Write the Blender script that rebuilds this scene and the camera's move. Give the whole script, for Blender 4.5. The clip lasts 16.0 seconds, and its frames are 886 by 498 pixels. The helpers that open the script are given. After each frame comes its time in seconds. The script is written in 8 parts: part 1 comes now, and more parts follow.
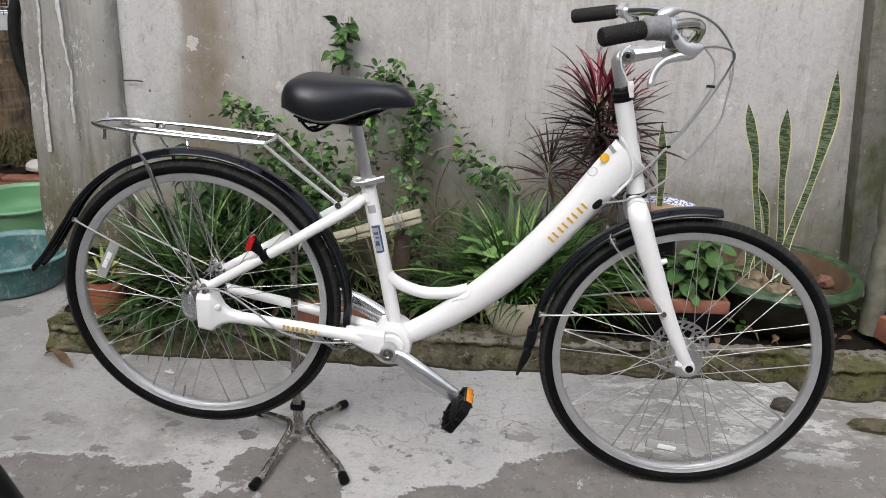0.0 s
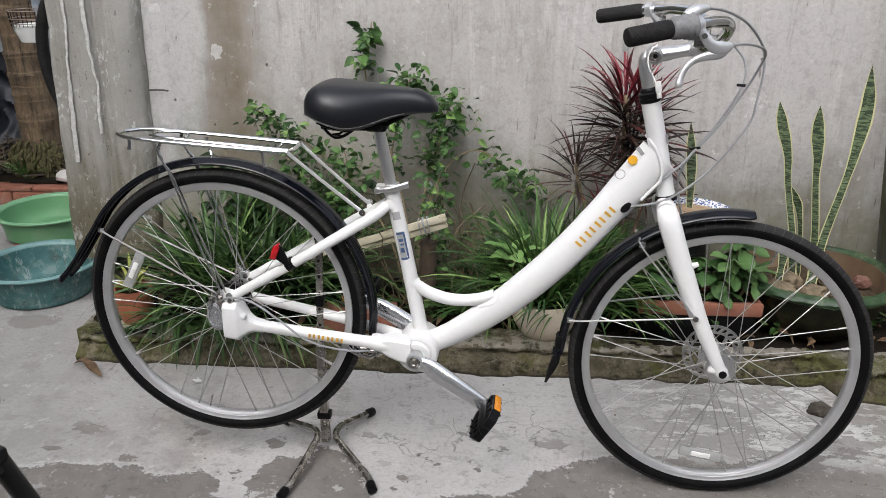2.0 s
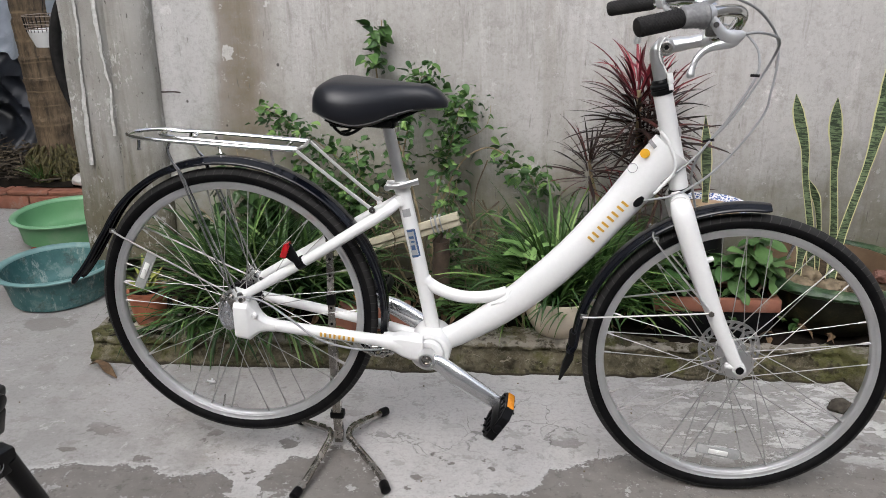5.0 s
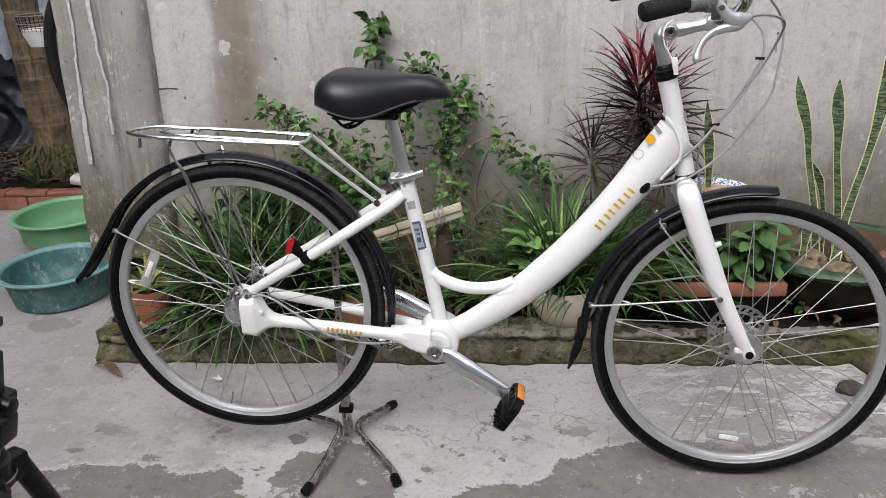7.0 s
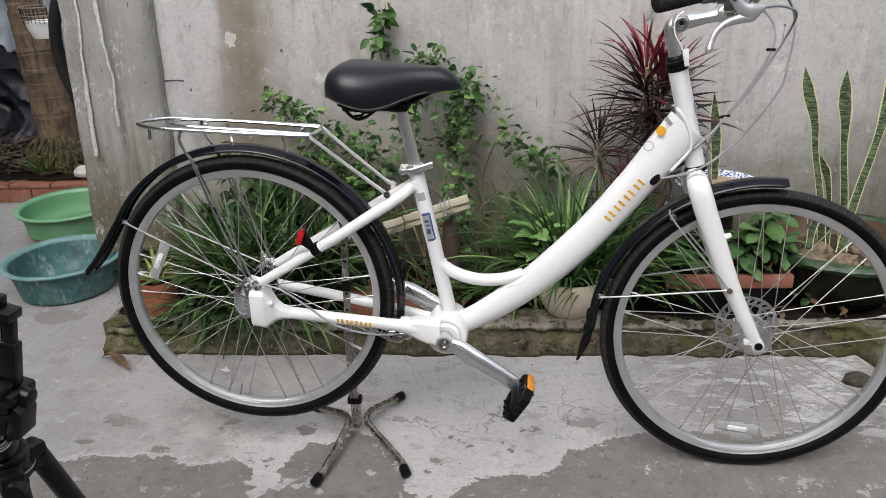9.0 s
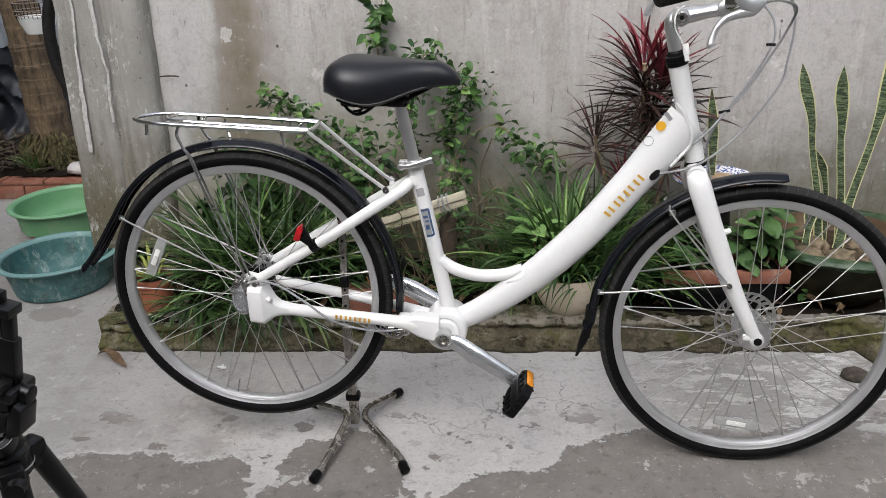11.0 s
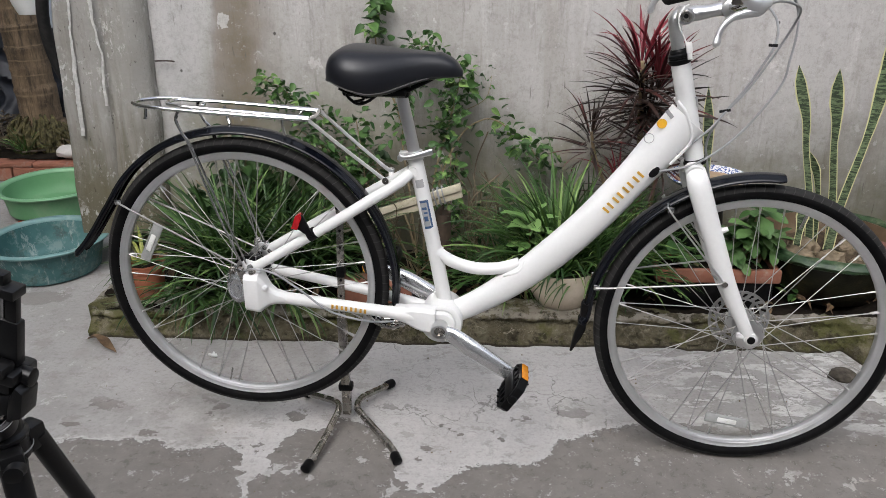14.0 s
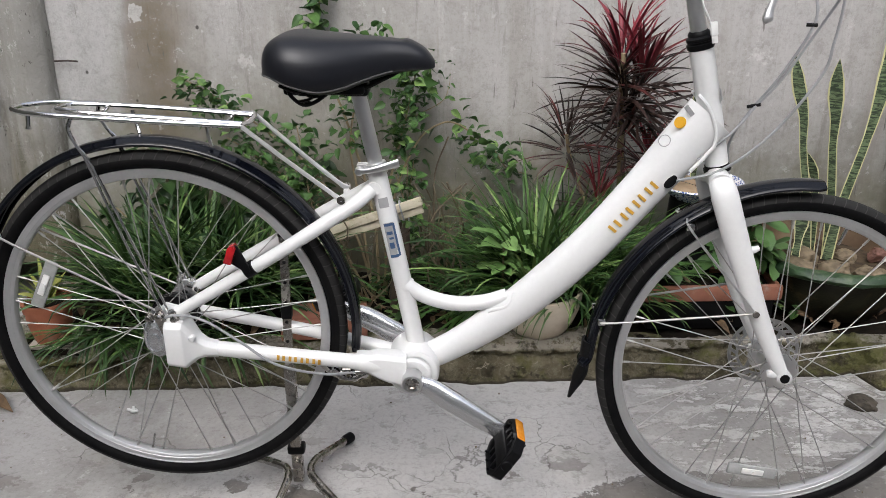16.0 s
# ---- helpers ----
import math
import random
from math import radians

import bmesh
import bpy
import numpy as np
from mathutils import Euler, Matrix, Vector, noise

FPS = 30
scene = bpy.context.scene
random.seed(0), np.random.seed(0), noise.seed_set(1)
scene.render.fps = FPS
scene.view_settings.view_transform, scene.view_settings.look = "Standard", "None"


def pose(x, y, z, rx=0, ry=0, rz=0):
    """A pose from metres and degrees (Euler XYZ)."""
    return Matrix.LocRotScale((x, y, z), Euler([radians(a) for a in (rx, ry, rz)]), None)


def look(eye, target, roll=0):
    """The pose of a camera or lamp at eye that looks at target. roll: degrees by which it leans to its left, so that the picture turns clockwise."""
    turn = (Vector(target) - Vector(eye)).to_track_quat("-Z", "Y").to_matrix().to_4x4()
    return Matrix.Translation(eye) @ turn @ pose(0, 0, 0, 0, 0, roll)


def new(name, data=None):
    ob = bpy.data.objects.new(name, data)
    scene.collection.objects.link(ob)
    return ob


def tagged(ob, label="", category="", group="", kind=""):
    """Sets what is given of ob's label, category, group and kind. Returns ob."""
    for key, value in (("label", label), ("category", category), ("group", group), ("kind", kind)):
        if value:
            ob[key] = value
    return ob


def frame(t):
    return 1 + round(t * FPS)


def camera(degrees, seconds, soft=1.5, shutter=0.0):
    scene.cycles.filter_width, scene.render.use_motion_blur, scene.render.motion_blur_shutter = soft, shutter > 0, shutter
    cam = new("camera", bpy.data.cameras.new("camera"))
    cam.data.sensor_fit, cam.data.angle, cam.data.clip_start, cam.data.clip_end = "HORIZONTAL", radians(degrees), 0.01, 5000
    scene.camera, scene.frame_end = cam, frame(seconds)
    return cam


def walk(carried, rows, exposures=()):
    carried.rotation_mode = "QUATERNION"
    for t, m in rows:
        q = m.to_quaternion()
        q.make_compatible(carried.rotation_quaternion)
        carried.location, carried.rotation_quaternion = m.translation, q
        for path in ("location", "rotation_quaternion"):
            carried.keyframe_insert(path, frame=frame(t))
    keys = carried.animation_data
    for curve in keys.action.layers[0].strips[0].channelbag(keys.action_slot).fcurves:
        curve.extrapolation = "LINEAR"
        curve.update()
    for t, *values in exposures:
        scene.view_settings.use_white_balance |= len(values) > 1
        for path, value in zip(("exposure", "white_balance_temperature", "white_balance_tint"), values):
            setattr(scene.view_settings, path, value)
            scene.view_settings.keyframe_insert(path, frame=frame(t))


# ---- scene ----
cam = camera(57.4, 16.0, soft=0.6)
PATH = [
    (0, (-0.513, -1.625, 1.236), (-0.569, 0.238, 0.511), 1.6),
    (0.5, (-0.519, -1.623, 1.238), (-0.596, 0.239, 0.512), 1.3),
    (1, (-0.518, -1.608, 1.235), (-0.612, 0.254, 0.511), 1.0),
    (1.5, (-0.517, -1.6, 1.231), (-0.636, 0.261, 0.508), 0.5),
    (2, (-0.51, -1.6, 1.236), (-0.634, 0.262, 0.515), 0.1),
    (2.5, (-0.518, -1.614, 1.238), (-0.652, 0.248, 0.52), -0.1),
    (3, (-0.524, -1.614, 1.232), (-0.673, 0.247, 0.515), -0.1),
    (5.5, (-0.494, -1.585, 1.219), (-0.66, 0.275, 0.501), -1.1),
    (6, (-0.499, -1.589, 1.217), (-0.659, 0.27, 0.496), -1.3),
    (6.5, (-0.507, -1.585, 1.217), (-0.668, 0.271, 0.491), -2.2),
    (7, (-0.516, -1.58, 1.219), (-0.677, 0.272, 0.481), -2.3),
    (7.5, (-0.52, -1.581, 1.219), (-0.679, 0.265, 0.466), -2.8),
    (8, (-0.521, -1.579, 1.217), (-0.682, 0.266, 0.461), -3.3),
    (8.5, (-0.534, -1.579, 1.216), (-0.696, 0.266, 0.46), -3.0),
    (9, (-0.538, -1.585, 1.218), (-0.698, 0.26, 0.464), -2.3),
    (11.5, (-0.561, -1.581, 1.213), (-0.702, 0.26, 0.445), -2.2),
    (12, (-0.57, -1.583, 1.214), (-0.71, 0.254, 0.437), -2.2),
    (12.5, (-0.572, -1.591, 1.216), (-0.712, 0.246, 0.439), -2.2),
    (13, (-0.581, -1.596, 1.21), (-0.721, 0.241, 0.434), -1.4),
    (13.5, (-0.583, -1.591, 1.213), (-0.724, 0.246, 0.435), -1.1),
    (14, (-0.581, -1.584, 1.212), (-0.686, 0.256, 0.434), -0.4),
    (14.5, (-0.605, -1.567, 1.201), (-0.658, 0.276, 0.426), 0.4),
    (15, (-0.652, -1.536, 1.189), (-0.664, 0.309, 0.416), -0.1),
    (15.5, (-0.674, -1.485, 1.167), (-0.637, 0.358, 0.393), -0.2),
    (16, (-0.659, -1.259, 1.128), (-0.608, 0.587, 0.361), -0.3),
]
walk(cam, [(t, look(eye, target, roll)) for t, eye, target, roll in PATH], [(0.0, 1.08, 6300, 11.2), (6.0, 1.08, 6300, 11.2), (12.0, 1.0, 6300, 11.2), (16.0, 0.99, 6300, 11.2)])

# ---- sky, sun ----
world = bpy.data.worlds.new("overcast_sky")
scene.world = world
world.use_nodes = True
wn = world.node_tree
wbg = wn.nodes["Background"]
sky = wn.nodes.new("ShaderNodeTexSky")
sky.sky_type, sky.sun_disc = "NISHITA", False
sky.sun_elevation, sky.sun_rotation = radians(48), radians(195)
sky.air_density, sky.dust_density, sky.ozone_density = 1.0, 4.0, 1.0
grey = wn.nodes.new("ShaderNodeHueSaturation")
grey.inputs["Saturation"].default_value = 0.36
wn.links.new(sky.outputs[0], grey.inputs["Color"])
wn.links.new(grey.outputs[0], wbg.inputs["Color"])
wbg.inputs["Strength"].default_value = 0.145
sun = new("sun", bpy.data.lights.new("sun", "SUN"))
sun.data.energy, sun.data.angle, sun.data.color = 0.75, radians(70), (1.0, 0.97, 0.94)
sun.matrix_world = look((-1.6, -5.4, 6.2), (0, 0.4, 0))


# ---- materials ----
class Nodes:
    """Short hand for building a node material."""

    def __init__(self, name):
        self.mat = bpy.data.materials.new(name)
        self.mat.use_nodes = True
        self.tree = self.mat.node_tree
        self.bsdf = self.tree.nodes["Principled BSDF"]
        tc = self.tree.nodes.new("ShaderNodeTexCoord")
        self.obj = tc.outputs["Object"]

    def put(self, socket, value):
        if isinstance(value, bpy.types.NodeSocket):
            self.tree.links.new(value, socket)
        elif isinstance(value, (tuple, list)) and len(value) == 3 and socket.type == "RGBA":
            socket.default_value = (*value, 1)
        else:
            socket.default_value = value

    def set(self, **values):
        names = dict(color="Base Color", rough="Roughness", metal="Metallic", normal="Normal", coat="Coat Weight",
                     spec="Specular IOR Level", sub="Subsurface Weight", trans="Transmission Weight", coatrough="Coat Roughness", ior="IOR")
        for key, value in values.items():
            self.put(self.bsdf.inputs[names[key]], value)
        return self

    def scaled(self, sx, sy, sz, vec=None):
        n = self.tree.nodes.new("ShaderNodeMapping")
        self.put(n.inputs["Vector"], vec or self.obj)
        n.inputs["Scale"].default_value = (sx, sy, sz)
        return n.outputs[0]

    def noise(self, scale, detail=4, rough=0.55, vec=None, distort=0.0):
        n = self.tree.nodes.new("ShaderNodeTexNoise")
        self.put(n.inputs["Vector"], vec or self.obj)
        n.inputs["Scale"].default_value, n.inputs["Detail"].default_value = scale, detail
        n.inputs["Roughness"].default_value, n.inputs["Distortion"].default_value = rough, distort
        return n.outputs["Fac"]

    def cells(self, scale, feature="F1", vec=None, rand=1.0):
        n = self.tree.nodes.new("ShaderNodeTexVoronoi")
        n.feature = feature
        self.put(n.inputs["Vector"], vec or self.obj)
        n.inputs["Scale"].default_value, n.inputs["Randomness"].default_value = scale, rand
        return n.outputs["Distance"]

    def ramp(self, fac, *stops):
        n = self.tree.nodes.new("ShaderNodeValToRGB")
        self.put(n.inputs[0], fac)
        els = n.color_ramp.elements
        while len(els) < len(stops):
            els.new(0.5)
        for el, (pos, col) in zip(els, stops):
            el.position = pos
            el.color = (*col, 1) if isinstance(col, tuple) else (col, col, col, 1)
        return n.outputs[0]

    def mix(self, fac, a, b, mode="MIX"):
        n = self.tree.nodes.new("ShaderNodeMix")
        n.data_type, n.blend_type = "RGBA", mode
        self.put(n.inputs["Factor"], fac)
        self.put(n.inputs[6], a)
        self.put(n.inputs[7], b)
        return n.outputs[2]

    def math(self, op, a, b=0.0, c=0.0):
        n = self.tree.nodes.new("ShaderNodeMath")
        n.operation = op
        for s, v in zip(n.inputs, (a, b, c)):
            self.put(s, v)
        return n.outputs[0]

    def step(self, value, lo, hi):
        n = self.tree.nodes.new("ShaderNodeMapRange")
        n.interpolation_type = "SMOOTHSTEP"
        self.put(n.inputs["Value"], value)
        self.put(n.inputs["From Min"], lo)
        self.put(n.inputs["From Max"], hi)
        return n.outputs[0]

    def xyz(self, vec=None):
        n = self.tree.nodes.new("ShaderNodeSeparateXYZ")
        self.put(n.inputs[0], vec or self.obj)
        return n.outputs[0], n.outputs[1], n.outputs[2]

    def bump(self, height, strength=0.3, distance=0.005, normal=None):
        n = self.tree.nodes.new("ShaderNodeBump")
        n.inputs["Strength"].default_value, n.inputs["Distance"].default_value = strength, distance
        self.put(n.inputs["Height"], height)
        if normal is not None:
            self.put(n.inputs["Normal"], normal)
        return n.outputs[0]

    def random(self):
        return self.tree.nodes.new("ShaderNodeObjectInfo").outputs["Random"]

    def island(self):
        return self.tree.nodes.new("ShaderNodeNewGeometry").outputs["Random Per Island"]


def surface(name, a, b, scale=20, rough=(0.4, 0.6), metal=0.0, bump=0.15, fine=150, coat=0.0, dirt=None, spec=0.5):
    """A plain surface in two shades with grain, uneven gloss and, where given, a dirt colour in blotches."""
    n = Nodes(name)
    f = n.noise(scale, 5)
    g = n.noise(fine, 3)
    col = n.mix(n.ramp(f, (0.3, 0.0), (0.7, 1.0)), a, b)
    col = n.mix(n.math("MULTIPLY", g, 0.25), col, tuple(0.7 * v for v in a))
    if dirt:
        d = n.ramp(n.noise(scale * 0.6, 6, 0.7), (0.55, 0.0), (0.72, 0.8))
        col = n.mix(d, col, dirt)
    r = n.math("MULTIPLY_ADD", f, rough[1] - rough[0], rough[0])
    n.set(color=col, rough=r, metal=metal, coat=coat, spec=spec)
    if bump:
        n.set(normal=n.bump(g, bump, 0.002))
    return n.mat


def leafy(name, deep, light, tip=None, gloss=0.45, single=False):
    """Leaf green that varies from leaf to leaf."""
    n = Nodes(name)
    isl = n.random() if single else n.island()
    col = n.mix(isl, deep, light)
    f = n.noise(35, 3)
    col = n.mix(n.math("MULTIPLY", f, 0.5), col, tuple(v * 0.55 for v in deep))
    if tip:
        col = n.mix(n.ramp(n.math("ADD", n.math("MULTIPLY", isl, 0.6), n.math("MULTIPLY", f, 0.4)), (0.70, 0.0), (0.80, 1.0)), col, tip)
    n.set(color=col, rough=gloss, spec=0.25, normal=n.bump(n.noise(120, 2), 0.25, 0.002))
    return n.mat


def m_wall():
    n = Nodes("weathered_render")
    x, y, z = n.xyz()
    big = n.noise(1.6, 6, 0.62)
    mid = n.noise(9, 6, 0.65)
    streak = n.noise(1.0, 6, 0.65, n.scaled(11, 11, 0.7))
    col = n.mix(n.ramp(big, (0.32, 0.0), (0.68, 1.0)), (0.33, 0.315, 0.295), (0.44, 0.425, 0.405))
    col = n.mix(n.ramp(mid, (0.4, 0.0), (0.75, 0.4)), col, (0.47, 0.46, 0.445))
    col = n.mix(n.math("MULTIPLY", n.step(x, -0.75, 0.0), 0.6), col, (0.45, 0.44, 0.43))
    col = n.mix(n.ramp(streak, (0.5, 0.0), (0.68, 0.5)), col, (0.29, 0.27, 0.235))
    col = n.mix(n.ramp(n.noise(1.0, 7, 0.72, n.scaled(16, 16, 1.3)), (0.54, 0.0), (0.64, 0.5)), col, (0.52, 0.51, 0.495))
    col = n.mix(n.ramp(n.noise(1.0, 7, 0.74, n.scaled(26, 26, 3.0)), (0.57, 0.0), (0.66, 0.45)), col, (0.20, 0.185, 0.165))
    # brown run-off stain
    xw = n.math("ADD", x, n.math("MULTIPLY", n.math("SUBTRACT", n.noise(3.0, 4), 0.5), 0.25))
    band = n.math("SUBTRACT", 1.0, n.step(n.math("ABSOLUTE", n.math("ADD", xw, 1.40)), 0.02, 0.17))
    col = n.mix(n.math("MULTIPLY", band, n.math("MULTIPLY_ADD", mid, 0.8, 0.38)), col, (0.165, 0.13, 0.085))
    # the smoother repaired strip beside the pier
    strip = n.math("SUBTRACT", 1.0, n.step(xw, -1.53, -1.47))
    col = n.mix(n.math("MULTIPLY", strip, 0.7), col, (0.49, 0.485, 0.475))
    # algae creeping up from the bed
    low = n.math("SUBTRACT", 1.0, n.step(n.math("ADD", n.math("SUBTRACT", z, n.math("MULTIPLY", n.math("SUBTRACT", 1.0, n.step(x, -1.1, -0.75)), 0.13)), n.math("MULTIPLY", n.math("SUBTRACT", n.noise(4, 6, 0.7), 0.5), 0.9)), 0.14, 0.60))
    col = n.mix(n.math("MULTIPLY", low, 0.80), col, (0.135, 0.128, 0.068))
    # olive damp patch behind the vine
    damp = n.math("SUBTRACT", 1.0, n.step(n.math("ABSOLUTE", n.math("ADD", xw, 0.88)), 0.12, 0.48))
    damp = n.math("MULTIPLY", damp, n.math("SUBTRACT", 1.0, n.step(n.math("ADD", z, n.math("MULTIPLY", n.math("SUBTRACT", n.noise(5, 6, 0.7), 0.5), 0.6)), 0.35, 0.85)))
    col = n.mix(n.math("MULTIPLY", damp, 0.42), col, (0.155, 0.143, 0.088))
    # scraped pale patches and pin holes
    chips = n.ramp(n.noise(6.5, 5, 0.6, n.scaled(1, 1, 0.9)), (0.675, 0.0), (0.685, 1.0))
    col = n.mix(n.math("MULTIPLY", chips, 0.75), col, (0.56, 0.55, 0.535))
    runs = n.ramp(n.noise(1.0, 4, 0.65, n.scaled(60, 60, 7)), (0.655, 0.0), (0.70, 1.0))
    col = n.mix(n.math("MULTIPLY", runs, 0.7), col, (0.12, 0.11, 0.10))
    col = n.mix(n.ramp(n.noise(95, 6, 0.75), (0.48, 0.0), (0.75, 0.5)), col, (0.2, 0.19, 0.17))
    col = n.mix(n.ramp(n.noise(15, 8, 0.78), (0.52, 0.0), (0.62, 0.4)), col, (0.24, 0.225, 0.205))
    col = n.mix(n.ramp(n.noise(24, 8, 0.78), (0.60, 0.0), (0.64, 0.5)), col, (0.55, 0.54, 0.53))
    pits = n.ramp(n.cells(13, "F1", n.scaled(1, 1, 0.8)), (0.045, 1.0), (0.075, 0.0))
    pits = n.math("MULTIPLY", pits, n.ramp(n.noise(5, 2), (0.56, 0.0), (0.60, 1.0)))
    col = n.mix(n.math("MULTIPLY", pits, 0.85), col, (0.05, 0.045, 0.04))
    h = n.math("ADD", n.math("MULTIPLY", mid, 0.6), n.math("MULTIPLY", n.noise(70, 5, 0.7), 0.4))
    n.set(color=col, rough=0.86, spec=0.25, normal=n.bump(h, 0.45, 0.01))
    return n.mat


def m_floor():
    n = Nodes("worn_concrete")
    x, y, z = n.xyz()
    big = n.noise(2.2, 6, 0.6)
    mid = n.noise(12, 6, 0.65)
    fine = n.noise(90, 4, 0.7)
    col = n.mix(n.ramp(big, (0.3, 0.0), (0.7, 1.0)), (0.335, 0.318, 0.30), (0.49, 0.475, 0.458))
    col = n.mix(n.ramp(mid, (0.45, 0.0), (0.75, 0.5)), col, (0.52, 0.505, 0.48))
    col = n.mix(n.ramp(n.noise(3.6, 7, 0.7), (0.50, 0.0), (0.60, 0.55)), col, (0.27, 0.255, 0.235))
    col = n.mix(n.ramp(n.noise(5, 5, 0.6), (0.58, 0.0), (0.72, 0.35)), col, (0.30, 0.245, 0.185))
    col = n.mix(n.math("MULTIPLY", n.math("SUBTRACT", 1.0, n.step(x, -1.9, -1.0)), 0.55), col, (0.25, 0.246, 0.24))
    # paler stretch in the middle
    pale_mid = n.math("SUBTRACT", 1.0, n.step(n.math("ABSOLUTE", n.math("ADD", x, n.math("ADD", 0.62, n.math("MULTIPLY", n.math("SUBTRACT", big, 0.5), 1.2)))), 0.25, 0.65))
    col = n.mix(n.math("MULTIPLY", pale_mid, 0.55), col, (0.53, 0.52, 0.51))
    # edge of the top coat that has come away towards the yard
    line = ((-2.0, 0.02), (-1.64, 0.02), (-1.57, 0.045), (-1.40, 0.045), (-1.33, 0.005), (-1.20, 0.035), (-1.155, -0.01), (-1.13, -0.16), (-1.105, -0.13), (-1.09, 0.02), (-1.08, 0.085), (-1.045, 0.115), (-0.985, 0.105), (-0.95, 0.145), (-0.89, 0.145),
            (-0.85, 0.11), (-0.79, 0.02), (-0.775, -0.06), (-0.73, -0.12), (-0.69, -0.09), (-0.62, -0.015), (-0.53, 0.0), (-0.42, 0.013), (-0.40, 0.08), (-0.34, 0.11), (-0.27, 0.136), (-0.09, 0.18), (0.16, 0.18), (0.29, 0.234), (1.5, 0.25))
    xj = n.math("ADD", x, n.math("MULTIPLY", n.math("SUBTRACT", n.noise(9, 7, 0.7, n.scaled(1, 1.3, 1)), 0.5), 0.22))
    edge = n.ramp(n.math("MULTIPLY_ADD", xj, 0.25, 0.5), *[(0.5 + 0.25 * u, 0.5 + w) for u, w in line])
    rough_edge = n.math("MULTIPLY", n.math("SUBTRACT", n.noise(11, 8, 0.74), 0.5), 0.17)
    under = n.math("SUBTRACT", n.math("ADD", n.math("SUBTRACT", edge, 0.5), rough_edge), y)
    bare = n.step(under, 0.013, 0.016)
    isles = n.ramp(n.noise(6.5, 6, 0.6, n.scaled(1, 1.3, 1)), (0.60, 0.0), (0.604, 1.0))
    near = n.math("SUBTRACT", 1.0, n.step(n.math("ABSOLUTE", y), 0.12, 0.32))
    bare = n.math("MAXIMUM", bare, n.math("MULTIPLY", isles, near))
    keep = n.ramp(n.noise(10, 7, 0.7, n.scaled(1.1, 1, 1)), (0.61, 0.0), (0.615, 0.85))
    bare = n.math("MULTIPLY", bare, n.math("SUBTRACT", 1.0, keep))
    dark = n.mix(n.ramp(mid, (0.3, 0.0), (0.75, 1.0)), (0.160, 0.146, 0.132), (0.240, 0.225, 0.206))
    dark = n.mix(n.ramp(n.noise(60, 5, 0.78), (0.58, 0.0), (0.66, 0.6)), dark, (0.36, 0.345, 0.325))
    dark = n.mix(n.ramp(n.noise(34, 6, 0.75), (0.54, 0.0), (0.62, 0.55)), dark, (0.085, 0.077, 0.068))
    col = n.mix(bare, col, dark)
    rim = n.math("MULTIPLY", n.step(under, -0.012, 0.008), n.math("SUBTRACT", 1.0, n.step(under, 0.012, 0.02)))
    col = n.mix(n.math("MULTIPLY", rim, 0.7), col, (0.52, 0.51, 0.495))
    lip = n.math("MULTIPLY", n.step(under, 0.012, 0.014), n.math("SUBTRACT", 1.0, n.step(under, 0.015, 0.022)))
    col = n.mix(n.math("MULTIPLY", lip, 0.55), col, (0.06, 0.055, 0.05))
    # flaking skin towards the step beyond the front wheel
    flake = n.math("MULTIPLY", n.step(x, -0.35, 0.1), n.step(y, 0.10, 0.2))
    fl = n.ramp(n.noise(5, 8, 0.68, n.scaled(1, 1.9, 1)), (0.52, 0.0), (0.545, 1.0))
    col = n.mix(n.math("MULTIPLY", flake, 0.62), col, (0.235, 0.225, 0.215))
    col = n.mix(n.math("MULTIPLY", n.math("MULTIPLY", fl, flake), 0.7), col, (0.56, 0.55, 0.535))
    lay = n.noise(7, 8, 0.70, n.scaled(1, 2.0, 1))
    col = n.mix(n.math("MULTIPLY", n.math("MULTIPLY", n.ramp(lay, (0.555, 0.0), (0.565, 1.0)), flake), 0.85), col, (0.58, 0.575, 0.56))
    col = n.mix(n.math("MULTIPLY", n.math("MULTIPLY", n.ramp(lay, (0.535, 0.0), (0.548, 1.0), (0.556, 0.0)), flake), 0.8), col, (0.10, 0.092, 0.082))
    # brown silt towards the east end
    silt = n.math("MULTIPLY", n.step(n.math("ADD", x, n.math("MULTIPLY", n.math("SUBTRACT", mid, 0.5), 0.5)), 0.38, 0.62), n.step(y, 0.05, 0.25))
    col = n.mix(n.math("MULTIPLY", silt, 0.62), col, (0.165, 0.148, 0.125))
    # damp stain near the basin
    sx = n.math("MULTIPLY", n.math("ADD", x, 2.08), 10.0)
    sy = n.math("MULTIPLY", n.math("SUBTRACT", y, 0.805), 17.0)
    sr = n.math("ADD", n.math("SQRT", n.math("ADD", n.math("MULTIPLY", sx, sx), n.math("MULTIPLY", sy, sy))), n.math("MULTIPLY", n.math("SUBTRACT", n.noise(10, 6, 0.7), 0.5), 1.6))
    col = n.mix(n.math("MULTIPLY", n.math("SUBTRACT", 1.0, n.step(sr, 0.85, 0.95)), 0.7), col, (0.20, 0.188, 0.175))
    # hair cracks
    warp = n.tree.nodes.new("ShaderNodeVectorMath")
    warp.operation = "ADD"
    wob = n.tree.nodes.new("ShaderNodeTexNoise")
    wob.inputs["Scale"].default_value, wob.inputs["Detail"].default_value = 6, 6
    n.put(wob.inputs["Vector"], n.obj)
    sc = n.tree.nodes.new("ShaderNodeVectorMath")
    sc.operation = "SCALE"
    sc.inputs["Scale"].default_value = 0.22
    n.tree.links.new(wob.outputs["Color"], sc.inputs[0])
    n.put(warp.inputs[0], n.obj)
    n.tree.links.new(sc.outputs[0], warp.inputs[1])
